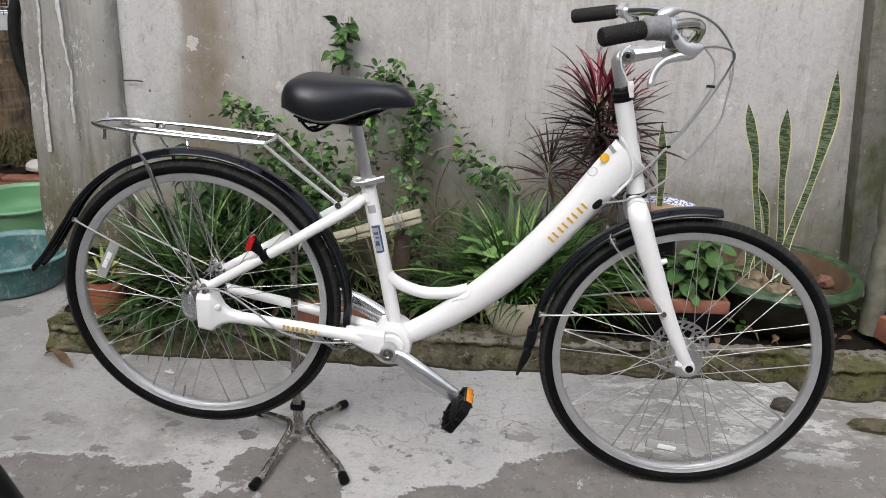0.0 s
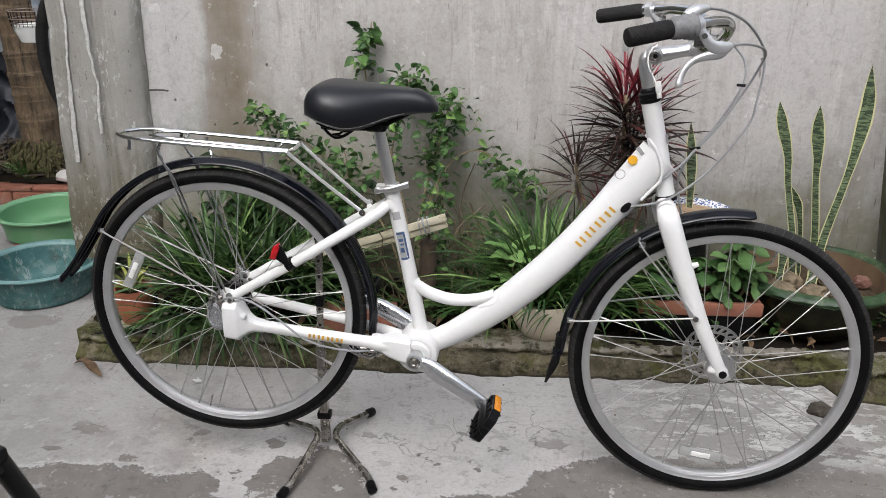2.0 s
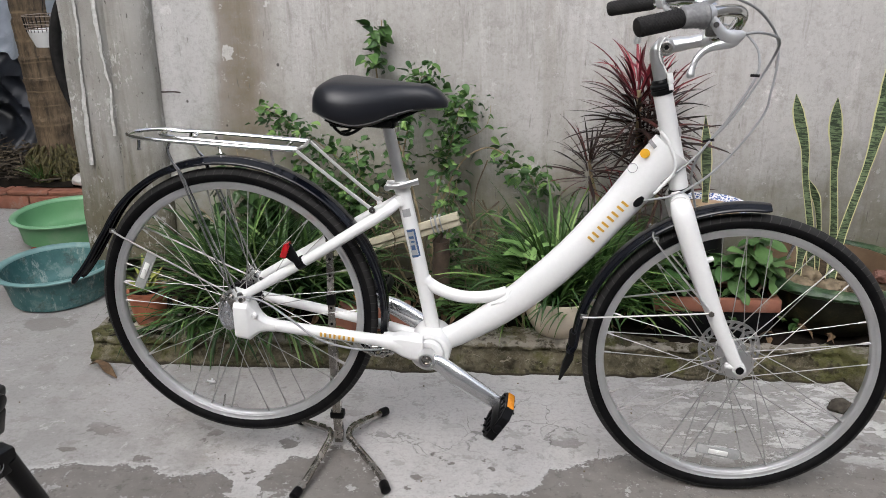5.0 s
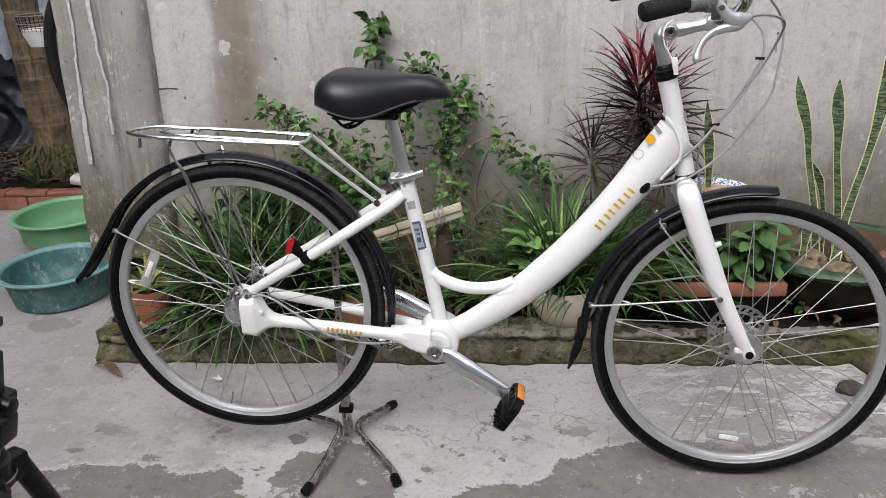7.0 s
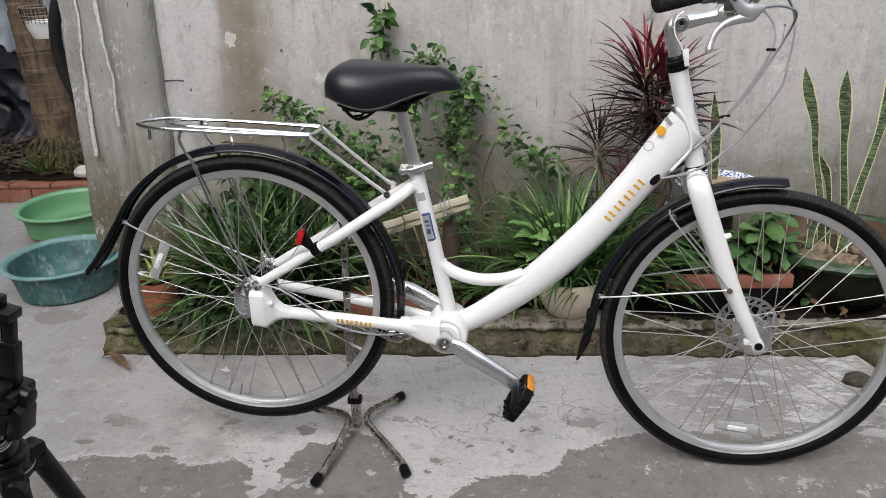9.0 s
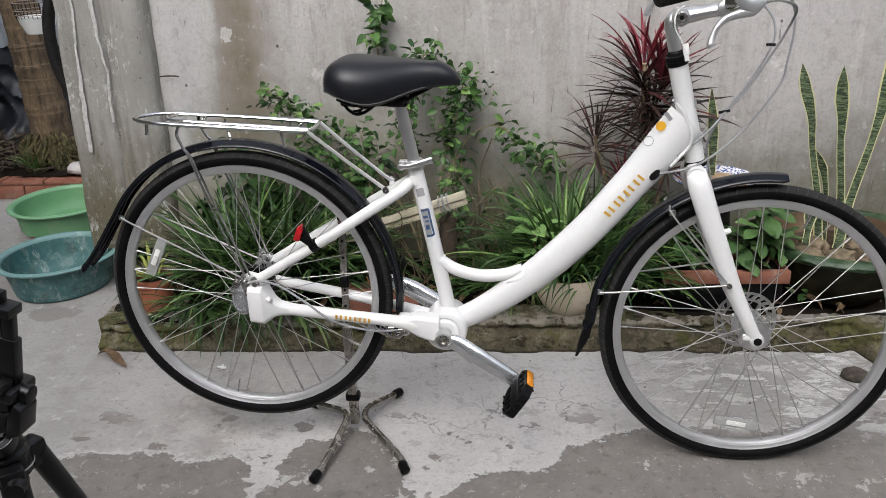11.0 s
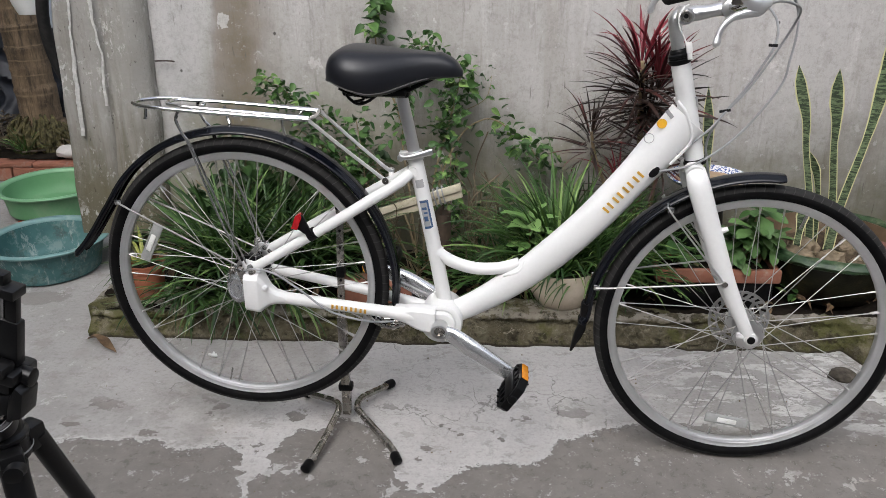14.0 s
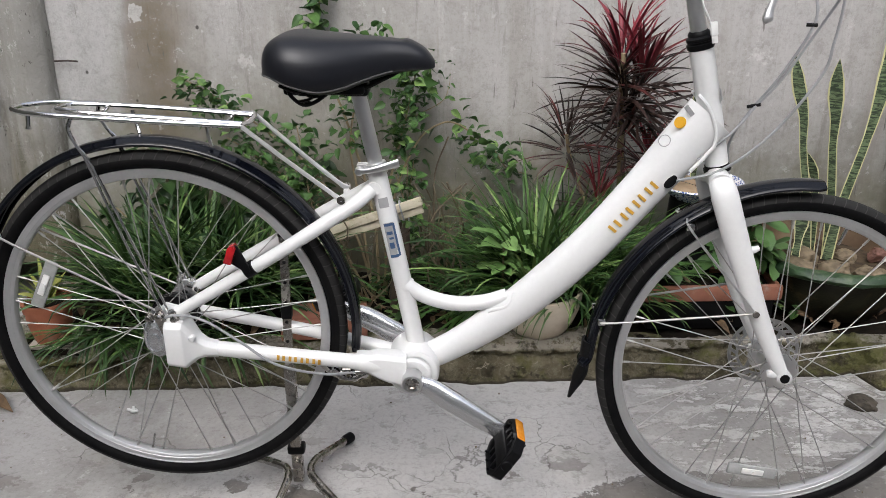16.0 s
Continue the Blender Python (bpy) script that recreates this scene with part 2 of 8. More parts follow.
    crack = n.math("SUBTRACT", 1.0, n.step(n.cells(3.3, "DISTANCE_TO_EDGE", warp.outputs[0]), 0.002, 0.008))
    crack = n.math("MULTIPLY", crack, n.ramp(n.noise(2.9, 4), (0.53, 0.0), (0.62, 1.0)))
    web = n.math("SUBTRACT", 1.0, n.step(n.cells(7.5, "DISTANCE_TO_EDGE", warp.outputs[0]), 0.003, 0.013))
    here = n.math("MULTIPLY", n.math("SUBTRACT", 1.0, n.step(n.math("ABSOLUTE", n.math("ADD", x, 0.50)), 0.25, 0.55)), n.math("SUBTRACT", 1.0, n.step(n.math("ABSOLUTE", n.math("SUBTRACT", y, 0.26)), 0.08, 0.22)))
    web = n.math("MULTIPLY", n.math("MULTIPLY", web, here), n.ramp(n.noise(5.5, 4), (0.46, 0.0), (0.54, 1.0)))
    crack = n.math("MAXIMUM", crack, web)
    col = n.mix(n.math("MULTIPLY", crack, 0.6), col, (0.10, 0.09, 0.08))
    col = n.mix(n.ramp(fine, (0.48, 0.0), (0.75, 0.4)), col, (0.17, 0.16, 0.15))
    col = n.mix(n.ramp(n.noise(26, 8, 0.8), (0.55, 0.0), (0.60, 0.4)), col, (0.20, 0.185, 0.17))
    col = n.mix(n.ramp(n.noise(9, 8, 0.75, n.scaled(1, 1.6, 1)), (0.575, 0.0), (0.585, 0.4)), col, (0.22, 0.20, 0.18))
    col = n.mix(n.ramp(n.noise(17, 8, 0.8), (0.59, 0.0), (0.62, 0.5)), col, (0.54, 0.53, 0.515))
    h = n.math("ADD", n.math("MULTIPLY", mid, 0.3), n.math("MULTIPLY", fine, 0.25))
    h = n.math("SUBTRACT", h, n.math("ADD", n.math("MULTIPLY", bare, 0.35), n.math("MULTIPLY", crack, 0.4)))
    n.set(color=col, rough=n.math("MULTIPLY_ADD", mid, 0.35, 0.5), spec=0.35, normal=n.bump(h, 0.6, 0.008))
    return n.mat


def m_concrete(name, a, b, moss=(0.13, 0.14, 0.06), amount=0.5, top=0.0):
    n = Nodes(name)
    x, y, z = n.xyz()
    big, mid, fine = n.noise(4, 6, 0.62), n.noise(18, 6, 0.68), n.noise(95, 4, 0.7)
    col = n.mix(n.ramp(big, (0.3, 0.0), (0.7, 1.0)), a, b)
    col = n.mix(n.ramp(n.noise(7, 6, 0.68, n.scaled(1, 1, 0.5)), (0.60 - 0.25 * amount, 0.0), (0.74 - 0.2 * amount, 0.85)), col, moss)
    col = n.mix(n.ramp(n.noise(42, 5, 0.75), (0.62, 0.0), (0.70, 0.7)), col, (0.42, 0.41, 0.38))
    col = n.mix(n.ramp(mid, (0.52, 0.0), (0.75, 0.6)), col, tuple(v * 0.45 for v in a))
    h = n.math("ADD", mid, n.math("MULTIPLY", fine, 0.6))
    n.set(color=col, rough=0.9, spec=0.15, normal=n.bump(h, 0.8, 0.010))
    return n.mat


def m_pier():
    n = Nodes("pier_concrete")
    x, y, z = n.xyz()
    mid, fine = n.noise(18, 6, 0.68), n.noise(95, 4, 0.7)
    col = n.mix(n.ramp(n.noise(4, 6, 0.62), (0.3, 0.0), (0.7, 1.0)), (0.25, 0.24, 0.218), (0.37, 0.358, 0.335))
    col = n.mix(n.ramp(n.noise(1.0, 5, 0.65, n.scaled(22, 22, 1.2)), (0.50, 0.0), (0.66, 0.5)), col, (0.17, 0.16, 0.135))
    # brown-green grime below, in runs
    edge = n.math("ADD", z, n.math("MULTIPLY", n.math("SUBTRACT", n.noise(1.0, 5, 0.65, n.scaled(14, 14, 2)), 0.5), 0.7))
    col = n.mix(n.math("MULTIPLY", n.math("SUBTRACT", 1.0, n.step(edge, 0.26, 0.66)), 0.85), col, (0.105, 0.093, 0.052))
    # scuffs: dark nicks and pale flecks
    col = n.mix(n.ramp(n.noise(1.0, 5, 0.7, n.scaled(75, 75, 30)), (0.63, 0.0), (0.68, 0.8)), col, (0.05, 0.045, 0.035))
    col = n.mix(n.ramp(n.noise(55, 5, 0.75), (0.62, 0.0), (0.69, 0.4)), col, (0.46, 0.45, 0.43))
    flecks = n.math("MULTIPLY", n.ramp(n.noise(1.0, 6, 0.72, n.scaled(55, 55, 30)), (0.55, 0.0), (0.60, 1.0)), n.ramp(n.noise(6, 4), (0.45, 0.0), (0.60, 1.0)))
    col = n.mix(n.math("MULTIPLY", flecks, 0.65), col, (0.56, 0.55, 0.525))
    n.set(color=col, rough=0.9, spec=0.15, normal=n.bump(n.math("ADD", mid, n.math("MULTIPLY", fine, 0.6)), 0.8, 0.008))
    return n.mat


def m_kerb():
    n = Nodes("chipped_kerb_concrete")
    x, y, z = n.xyz()
    mid, fine = n.noise(24, 6, 0.7), n.noise(110, 4, 0.7)
    col = n.mix(n.ramp(n.noise(7, 6, 0.65), (0.40, 0.0), (0.62, 1.0)), (0.058, 0.050, 0.030), (0.165, 0.145, 0.096))
    # thin pale skin left along the upper edge and in flakes
    skin = n.math("MULTIPLY", n.step(n.math("SUBTRACT", z, n.math("MULTIPLY", n.math("ADD", x, 0.5), 0.008)), 0.066, 0.076), n.ramp(n.noise(16, 7, 0.7, n.scaled(1, 1, 2)), (0.44, 0.0), (0.48, 1.0)))
    col = n.mix(n.math("MULTIPLY", skin, 0.85), col, (0.285, 0.262, 0.222))
    lines = n.math("MULTIPLY", n.step(n.noise(22, 6, 0.7), 0.485, 0.497), n.math("SUBTRACT", 1.0, n.step(n.noise(22, 6, 0.7), 0.503, 0.515)))
    col = n.mix(n.math("MULTIPLY", lines, 0.3), col, (0.30, 0.275, 0.22))
    # moss, thickest towards the open end
    moss = n.math("ADD", n.noise(9, 7, 0.7), n.math("MULTIPLY", n.math("SUBTRACT", 1.0, n.step(x, -1.6, -0.5)), 0.055))
    moss = n.math("ADD", moss, n.math("MULTIPLY", n.step(x, 0.15, 0.6), 0.10))
    col = n.mix(n.math("MULTIPLY", n.ramp(moss, (0.53, 0.0), (0.63, 1.0)), 0.85), col, (0.085, 0.086, 0.028))
    col = n.mix(n.ramp(mid, (0.54, 0.0), (0.64, 0.8)), col, (0.022, 0.018, 0.012))
    col = n.mix(n.ramp(n.noise(60, 5, 0.75), (0.66, 0.0), (0.71, 0.6)), col, (0.30, 0.285, 0.25))
    col = n.mix(n.math("MULTIPLY", n.math("SUBTRACT", 1.0, n.step(z, 0.004, 0.010)), 0.8), col, (0.045, 0.038, 0.028))
    n.set(color=col, rough=0.92, spec=0.15, normal=n.bump(n.math("ADD", mid, n.math("MULTIPLY", fine, 0.6)), 1.0, 0.012))
    return n.mat


WALL, FLOOR = m_wall(), m_floor()
PIER = m_pier()
KERB = m_kerb()
MOSSY = m_concrete("mossy_concrete", (0.085, 0.07, 0.045), (0.20, 0.175, 0.13), (0.035, 0.04, 0.010), 0.75)
DARKPIER = m_concrete("damp_pier_concrete", (0.13, 0.125, 0.105), (0.21, 0.2, 0.175), (0.08, 0.09, 0.04), 0.5)
# soil colour lowered to near black to include the deep shade among the plants
SOIL = surface("damp_shaded_soil", (0.006, 0.0045, 0.003), (0.018, 0.0135, 0.009), 30, (0.9, 0.98), bump=0.9, fine=60, spec=0.15)
PLAIN = surface("plain_render", (0.32, 0.315, 0.305), (0.40, 0.395, 0.38), 3, (0.8, 0.9), bump=0.2)
WHITE = surface("white_enamel", (0.755, 0.755, 0.745), (0.80, 0.80, 0.79), 6, (0.25, 0.34), bump=0.02, coat=0.15)
CHROME = surface("polished_steel", (0.72, 0.72, 0.72), (0.82, 0.82, 0.82), 14, (0.06, 0.16), 1.0, 0.03)
SPOKE = surface("dull_steel_wire", (0.38, 0.375, 0.365), (0.49, 0.48, 0.465), 30, (0.36, 0.46), 0.7, 0.0)
ALLOY = surface("brushed_alloy", (0.74, 0.74, 0.74), (0.84, 0.84, 0.84), 18, (0.3, 0.42), 1.0, 0.05)
CRANKALLOY = surface("bright_forged_alloy", (0.70, 0.71, 0.72), (0.80, 0.81, 0.82), 10, (0.13, 0.24), 0.85, 0.04)
RIMALLOY = surface("dull_alloy", (0.62, 0.625, 0.63), (0.71, 0.715, 0.72), 22, (0.34, 0.48), 0.8, 0.05)
STAINLESS = surface("scuffed_stainless", (0.40, 0.38, 0.35), (0.58, 0.555, 0.52), 40, (0.16, 0.36), 1.0, 0.06, dirt=(0.16, 0.12, 0.085))
BLACK = surface("black_plastic", (0.003, 0.003, 0.0035), (0.007, 0.007, 0.0075), 20, (0.38, 0.52), bump=0.1, spec=0.16)
GLOSSBLACK = surface("gloss_black_steel", (0.0025, 0.003, 0.005), (0.005, 0.006, 0.010), 8, (0.03, 0.06), bump=0.0, coat=0.0, spec=0.36)
LEATHER = surface("black_vinyl", (0.006, 0.0066, 0.0095), (0.010, 0.011, 0.0145), 9, (0.36, 0.43), bump=0.08, fine=420, spec=0.45)
GRIP = surface("black_rubber", (0.010, 0.0095, 0.0095), (0.022, 0.021, 0.02), 60, (0.6, 0.75), bump=0.4, fine=260, spec=0.2)
CABLE = surface("grey_cable_housing", (0.25, 0.257, 0.26), (0.33, 0.337, 0.34), 40, (0.35, 0.45), bump=0.02)
GOLD = surface("gold_lettering", (0.62, 0.33, 0.04), (0.72, 0.42, 0.07), 60, (0.35, 0.5), 0.2, 0.02)
ORANGE = surface("orange_reflector", (0.75, 0.26, 0.02), (0.85, 0.36, 0.04), 90, (0.1, 0.2), bump=0.1, coat=0.6)
YELLOW = surface("yellow_sticker", (0.8, 0.42, 0.02), (0.85, 0.48, 0.04), 50, (0.35, 0.5), bump=0.02)
RED = surface("red_reflector", (0.35, 0.008, 0.01), (0.5, 0.015, 0.02), 90, (0.08, 0.2), bump=0.1, coat=0.8)
CLEAR = surface("clear_reflector", (0.62, 0.63, 0.62), (0.75, 0.76, 0.75), 120, (0.1, 0.2), 0.0, 0.35, fine=500, coat=0.7)
CLEAR.node_tree.nodes["Principled BSDF"].inputs["Transmission Weight"].default_value = 0.55
TERRA = surface("terracotta", (0.27, 0.085, 0.042), (0.35, 0.125, 0.065), 18, (0.7, 0.85), bump=0.2, dirt=(0.32, 0.25, 0.2))
CREAM = surface("cream_glaze", (0.50, 0.43, 0.335), (0.60, 0.525, 0.425), 12, (0.45, 0.6), bump=0.1, dirt=(0.42, 0.35, 0.25))
GREENPL = surface("green_plastic", (0.10, 0.255, 0.115), (0.145, 0.32, 0.155), 6, (0.4, 0.55), bump=0.05, dirt=(0.20, 0.31, 0.19), spec=0.35)
MOULDED = surface("moulded_black_plastic", (0.003, 0.003, 0.0033), (0.006, 0.006, 0.0065), 30, (0.28, 0.40), bump=0.12, spec=0.45)
GLAZERIM = surface("weathered_green_glaze", (0.012, 0.032, 0.014), (0.046, 0.088, 0.036), 30, (0.3, 0.5), bump=0.6, dirt=(0.13, 0.15, 0.09), spec=0.4)
# dark green glaze, its colour taken near black for shadow below the bowl's rim
SHADEGLAZE = surface("shaded_green_glaze", (0.007, 0.007, 0.004), (0.024, 0.024, 0.013), 22, (0.3, 0.55), bump=0.45, dirt=(0.085, 0.06, 0.028), spec=0.35)
STONE = surface("river_stone", (0.10, 0.078, 0.05), (0.26, 0.205, 0.135), 34, (0.7, 0.9), bump=0.8, fine=90, spec=0.3)
TIMBER = surface("weathered_timber", (0.43, 0.385, 0.275), (0.57, 0.525, 0.41), 25, (0.7, 0.85), bump=0.5, dirt=(0.26, 0.22, 0.14))
OLDWOOD = surface("grey_old_wood", (0.055, 0.054, 0.038), (0.165, 0.158, 0.122), 18, (0.8, 0.92), bump=0.7, fine=70, dirt=(0.08, 0.09, 0.04))
WHITEPL = surface("white_plastic", (0.72, 0.72, 0.70), (0.78, 0.78, 0.76), 20, (0.35, 0.5), bump=0.03)
SILVERPAINT = surface("silver_white_paint", (0.52, 0.525, 0.53), (0.60, 0.605, 0.61), 12, (0.25, 0.35), 0.6, 0.03, coat=0.3)
PALETAPE = surface("pale_plastic_strip", (0.36, 0.355, 0.335), (0.60, 0.59, 0.57), 70, (0.5, 0.7), bump=0.2)
TARP = surface("black_tarpaulin", (0.004, 0.0045, 0.006), (0.035, 0.04, 0.052), 5.0, (0.32, 0.5), bump=0.25, spec=0.35)
SHEETING = surface("pale_sheeting", (0.20, 0.225, 0.26), (0.34, 0.37, 0.41), 6.0, (0.35, 0.5), bump=0.2, dirt=(0.12, 0.13, 0.14))
BROWNLEAF = surface("dry_leaf", (0.06, 0.035, 0.018), (0.19, 0.12, 0.06), 40, (0.6, 0.8), bump=0.4)
STEMWOOD = surface("plant_stem", (0.17, 0.125, 0.07), (0.32, 0.26, 0.155), 30, (0.75, 0.9), bump=0.5)
BLUELABEL = surface("blue_sticker", (0.03, 0.07, 0.16), (0.05, 0.11, 0.22), 70, (0.3, 0.4), bump=0.02)
DRYSTEM = surface("dry_stem", (0.07, 0.052, 0.032), (0.19, 0.15, 0.095), 30, (0.75, 0.9), bump=0.5)
GREYLABEL = surface("grey_sticker", (0.3, 0.3, 0.3), (0.4, 0.4, 0.4), 70, (0.3, 0.4), bump=0.02)
GRASS = leafy("strap_leaf_green", (0.012, 0.036, 0.009), (0.085, 0.165, 0.042), (0.17, 0.24, 0.08), gloss=0.45)
GRASSB = leafy("fresh_strap_leaf_green", (0.018, 0.052, 0.012), (0.095, 0.185, 0.042), (0.20, 0.29, 0.09), gloss=0.5)
GRASS1 = leafy("single_strap_leaf_green", (0.012, 0.036, 0.009), (0.085, 0.165, 0.042), (0.17, 0.24, 0.08), gloss=0.45, single=True)
GRASS2 = leafy("single_fresh_leaf_green", (0.018, 0.052, 0.012), (0.095, 0.185, 0.042), (0.20, 0.29, 0.09), gloss=0.5, single=True)
VINE = leafy("vine_leaf_green", (0.024, 0.066, 0.018), (0.092, 0.178, 0.046), (0.165, 0.265, 0.075), single=True, gloss=0.45)
BROAD = leafy("broad_leaf_green", (0.036, 0.09, 0.024), (0.12, 0.215, 0.07), single=True, gloss=0.5)
PALEVAR = leafy("pale_leaf_green", (0.13, 0.25, 0.07), (0.22, 0.36, 0.12), single=True)
BURGUNDY = leafy("burgundy_leaf", (0.018, 0.013, 0.011), (0.060, 0.031, 0.025), (0.12, 0.028, 0.026), single=True, gloss=0.38)
CRIMSON = leafy("crimson_leaf", (0.12, 0.014, 0.022), (0.32, 0.050, 0.066), single=True, gloss=0.4)
MARGIN = leafy("yellow_leaf_margin", (0.52, 0.50, 0.27), (0.64, 0.61, 0.36))


def m_snake():
    n = Nodes("banded_leaf")
    band = n.noise(1.0, 4, 0.66, n.scaled(26, 26, 150), 1.3)
    col = n.mix(n.ramp(band, (0.45, 0.0), (0.58, 1.0)), (0.016, 0.028, 0.014), (0.135, 0.18, 0.095))
    n.set(color=col, rough=0.42, normal=n.bump(n.noise(60, 2), 0.15, 0.002))
    return n.mat


def m_trunk():
    n = Nodes("palm_bark")
    x, y, z = n.xyz()
    fib = n.noise(1.0, 5, 0.7, n.scaled(60, 60, 5))
    turn = n.math("FRACT", n.math("ADD", n.math("ADD", n.math("MULTIPLY", z, 11.0), n.math("MULTIPLY", n.math("SINE", n.math("MULTIPLY", z, 11.0)), 0.35)), n.math("MULTIPLY", n.math("SUBTRACT", n.noise(7, 3), 0.5), 0.3)))
    col = n.mix(n.ramp(n.noise(9, 5, 0.65), (0.3, 0.0), (0.7, 1.0)), (0.045, 0.031, 0.018), (0.200, 0.140, 0.082))
    col = n.mix(n.ramp(fib, (0.46, 0.0), (0.66, 0.85)), col, (0.030, 0.021, 0.012))
    col = n.mix(n.ramp(n.noise(1.0, 6, 0.75, n.scaled(90, 90, 24)), (0.56, 0.0), (0.66, 0.7)), col, (0.17, 0.125, 0.075))
    col = n.mix(n.math("MULTIPLY", n.ramp(turn, (0.86, 0.0), (0.93, 1.0), (0.985, 0.3)), n.ramp(n.noise(30, 4), (0.36, 0.2), (0.6, 0.9))), col, (0.20, 0.145, 0.085))
    n.set(color=col, rough=0.85, normal=n.bump(fib, 0.8, 0.008))
    return n.mat


def m_scuffed():
    n = Nodes("scuffed_teal_plastic")
    col = n.mix(n.ramp(n.noise(7, 5, 0.6), (0.35, 0.0), (0.65, 1.0)), (0.032, 0.10, 0.10), (0.07, 0.16, 0.157))
    col = n.mix(n.ramp(n.noise(18, 7, 0.75), (0.52, 0.0), (0.60, 0.6)), col, (0.16, 0.235, 0.222))
    col = n.mix(n.ramp(n.noise(1.0, 6, 0.7, n.scaled(35, 35, 9)), (0.57, 0.0), (0.64, 0.7)), col, (0.30, 0.35, 0.33))
    col = n.mix(n.ramp(n.noise(11, 6, 0.7), (0.55, 0.0), (0.66, 0.75)), col, (0.045, 0.06, 0.05))
    n.set(color=col, rough=0.55, spec=0.3, normal=n.bump(n.noise(60, 4), 0.3, 0.003))
    return n.mat


TEALPL = m_scuffed()
SNAKE, BARK = m_snake(), m_trunk()
BLUEWHITE = Nodes("blue_and_white_glaze")
_dots = BLUEWHITE.ramp(BLUEWHITE.cells(190), (0.40, 0.0), (0.55, 1.0))
BLUEWHITE.set(color=BLUEWHITE.mix(_dots, (0.05, 0.09, 0.26), (0.66, 0.68, 0.70)), rough=0.2, coat=0.4)
BLUEWHITE = BLUEWHITE.mat
BRICKRED = surface("dull_red_brick", (0.22, 0.085, 0.052), (0.31, 0.13, 0.082), 22, (0.75, 0.9), bump=0.4, dirt=(0.3, 0.25, 0.21))


# ---- shape helpers ----
def part(name, bm, material, parent=None, label="", sharp=38):
    """Links a bmesh as one mesh object, under a thing or a part where one is given."""
    bmesh.ops.recalc_face_normals(bm, faces=bm.faces)
    for f in bm.faces:
        f.smooth = True
    for e in bm.edges:
        if len(e.link_faces) == 2 and e.calc_face_angle(0.0) > radians(sharp):
            e.smooth = False
    me = bpy.data.meshes.new(name)
    bm.to_mesh(me)
    bm.free()
    for m in material if isinstance(material, (list, tuple)) else (material,):
        me.materials.append(m)
    ob = new(name, me)
    if parent is not None:
        ob.parent = parent
    return tagged(ob, label)


def thing(name, label, category, group="", m=None):
    ob = new(name)
    ob.empty_display_size = 0.1
    if m is not None:
        ob.matrix_world = m
    return tagged(ob, label, category, group)


def again(ob, m, parent=None):
    """Another object on the same mesh."""
    o = ob.copy()
    scene.collection.objects.link(o)
    o.parent = parent or ob.parent
    o.matrix_local = m
    return o


def curve(points, sub=6):
    """A smooth line through the points."""
    p = [np.array(q, float) for q in points]
    if sub <= 1 or len(p) < 3:
        return p
    p = [2 * p[0] - p[1]] + p + [2 * p[-1] - p[-2]]
    out = []
    for i in range(1, len(p) - 2):
        for k in range(sub):
            t = k / sub
            a, b, c, d = p[i - 1], p[i], p[i + 1], p[i + 2]
            out.append(0.5 * (2 * b + (c - a) * t + (2 * a - 5 * b + 4 * c - d) * t * t + (3 * b - a - 3 * c + d) * t**3))
    out.append(p[-2])
    return out


def tube(bm, points, radius, segs=12, sub=6, side=None, flat=1.0, cap=True):
    """A round or oval tube along a line. radius: one, or one for each point. side: the fixed direction of the oval's other axis, flat its share."""
    line = curve(points, sub)
    n = len(line)
    if isinstance(radius, (int, float)):
        radius = [radius] * len(points)
    rad = np.interp(np.linspace(0, len(points) - 1, n), range(len(points)), radius)
    rings, ref = [], None
    for i, c in enumerate(line):
        t = line[min(i + 1, n - 1)] - line[max(i - 1, 0)]
        t = t / (np.linalg.norm(t) + 1e-12)
        if side is not None:
            s = np.array(side, float)
        else:
            s = ref if ref is not None else (np.array((0, 0, 1.0)) if abs(t[2]) < 0.9 else np.array((1.0, 0, 0)))
        s = s - t * (s @ t)
        s = s / (np.linalg.norm(s) + 1e-12)
        ref = s
        o = np.cross(t, s)
        rings.append([bm.verts.new(c + rad[i] * (np.cos(a) * o + flat * np.sin(a) * s)) for a in np.linspace(0, 2 * math.pi, segs, endpoint=False)])
    for a, b in zip(rings, rings[1:]):
        for k in range(segs):
            bm.faces.new((a[k], a[(k + 1) % segs], b[(k + 1) % segs], b[k]))
    if cap:
        bm.faces.new(rings[0][::-1])
        bm.faces.new(rings[-1])
    return bm


def lathe(bm, profile, segs=48, m=None, closed=False, wobble=0.0):
    """Turns a profile of (radius, height) round the z axis; m places it. closed: the profile is a ring."""
    m = m or Matrix()
    rings = []
    for r, h in profile:
        ring = []
        for k in range(segs):
            a = 2 * math.pi * k / segs
            rr = r * (1 + wobble * math.sin(3 * a + 8 * h))
            ring.append(bm.verts.new(m @ Vector((rr * math.cos(a), rr * math.sin(a), h))))
        rings.append(ring)
    pairs = list(zip(rings, rings[1:])) + ([(rings[-1], rings[0])] if closed else [])
    for a, b in pairs:
        for k in range(segs):
            bm.faces.new((a[k], a[(k + 1) % segs], b[(k + 1) % segs], b[k]))
    if not closed:
        for ring, flip in ((rings[0], True), (rings[-1], False)):
            bm.faces.new(ring[::-1] if flip else ring)
    return bm


ALONG_Y = Matrix.Rotation(radians(90), 4, "X")  # a lathe's z turned to lie along -y


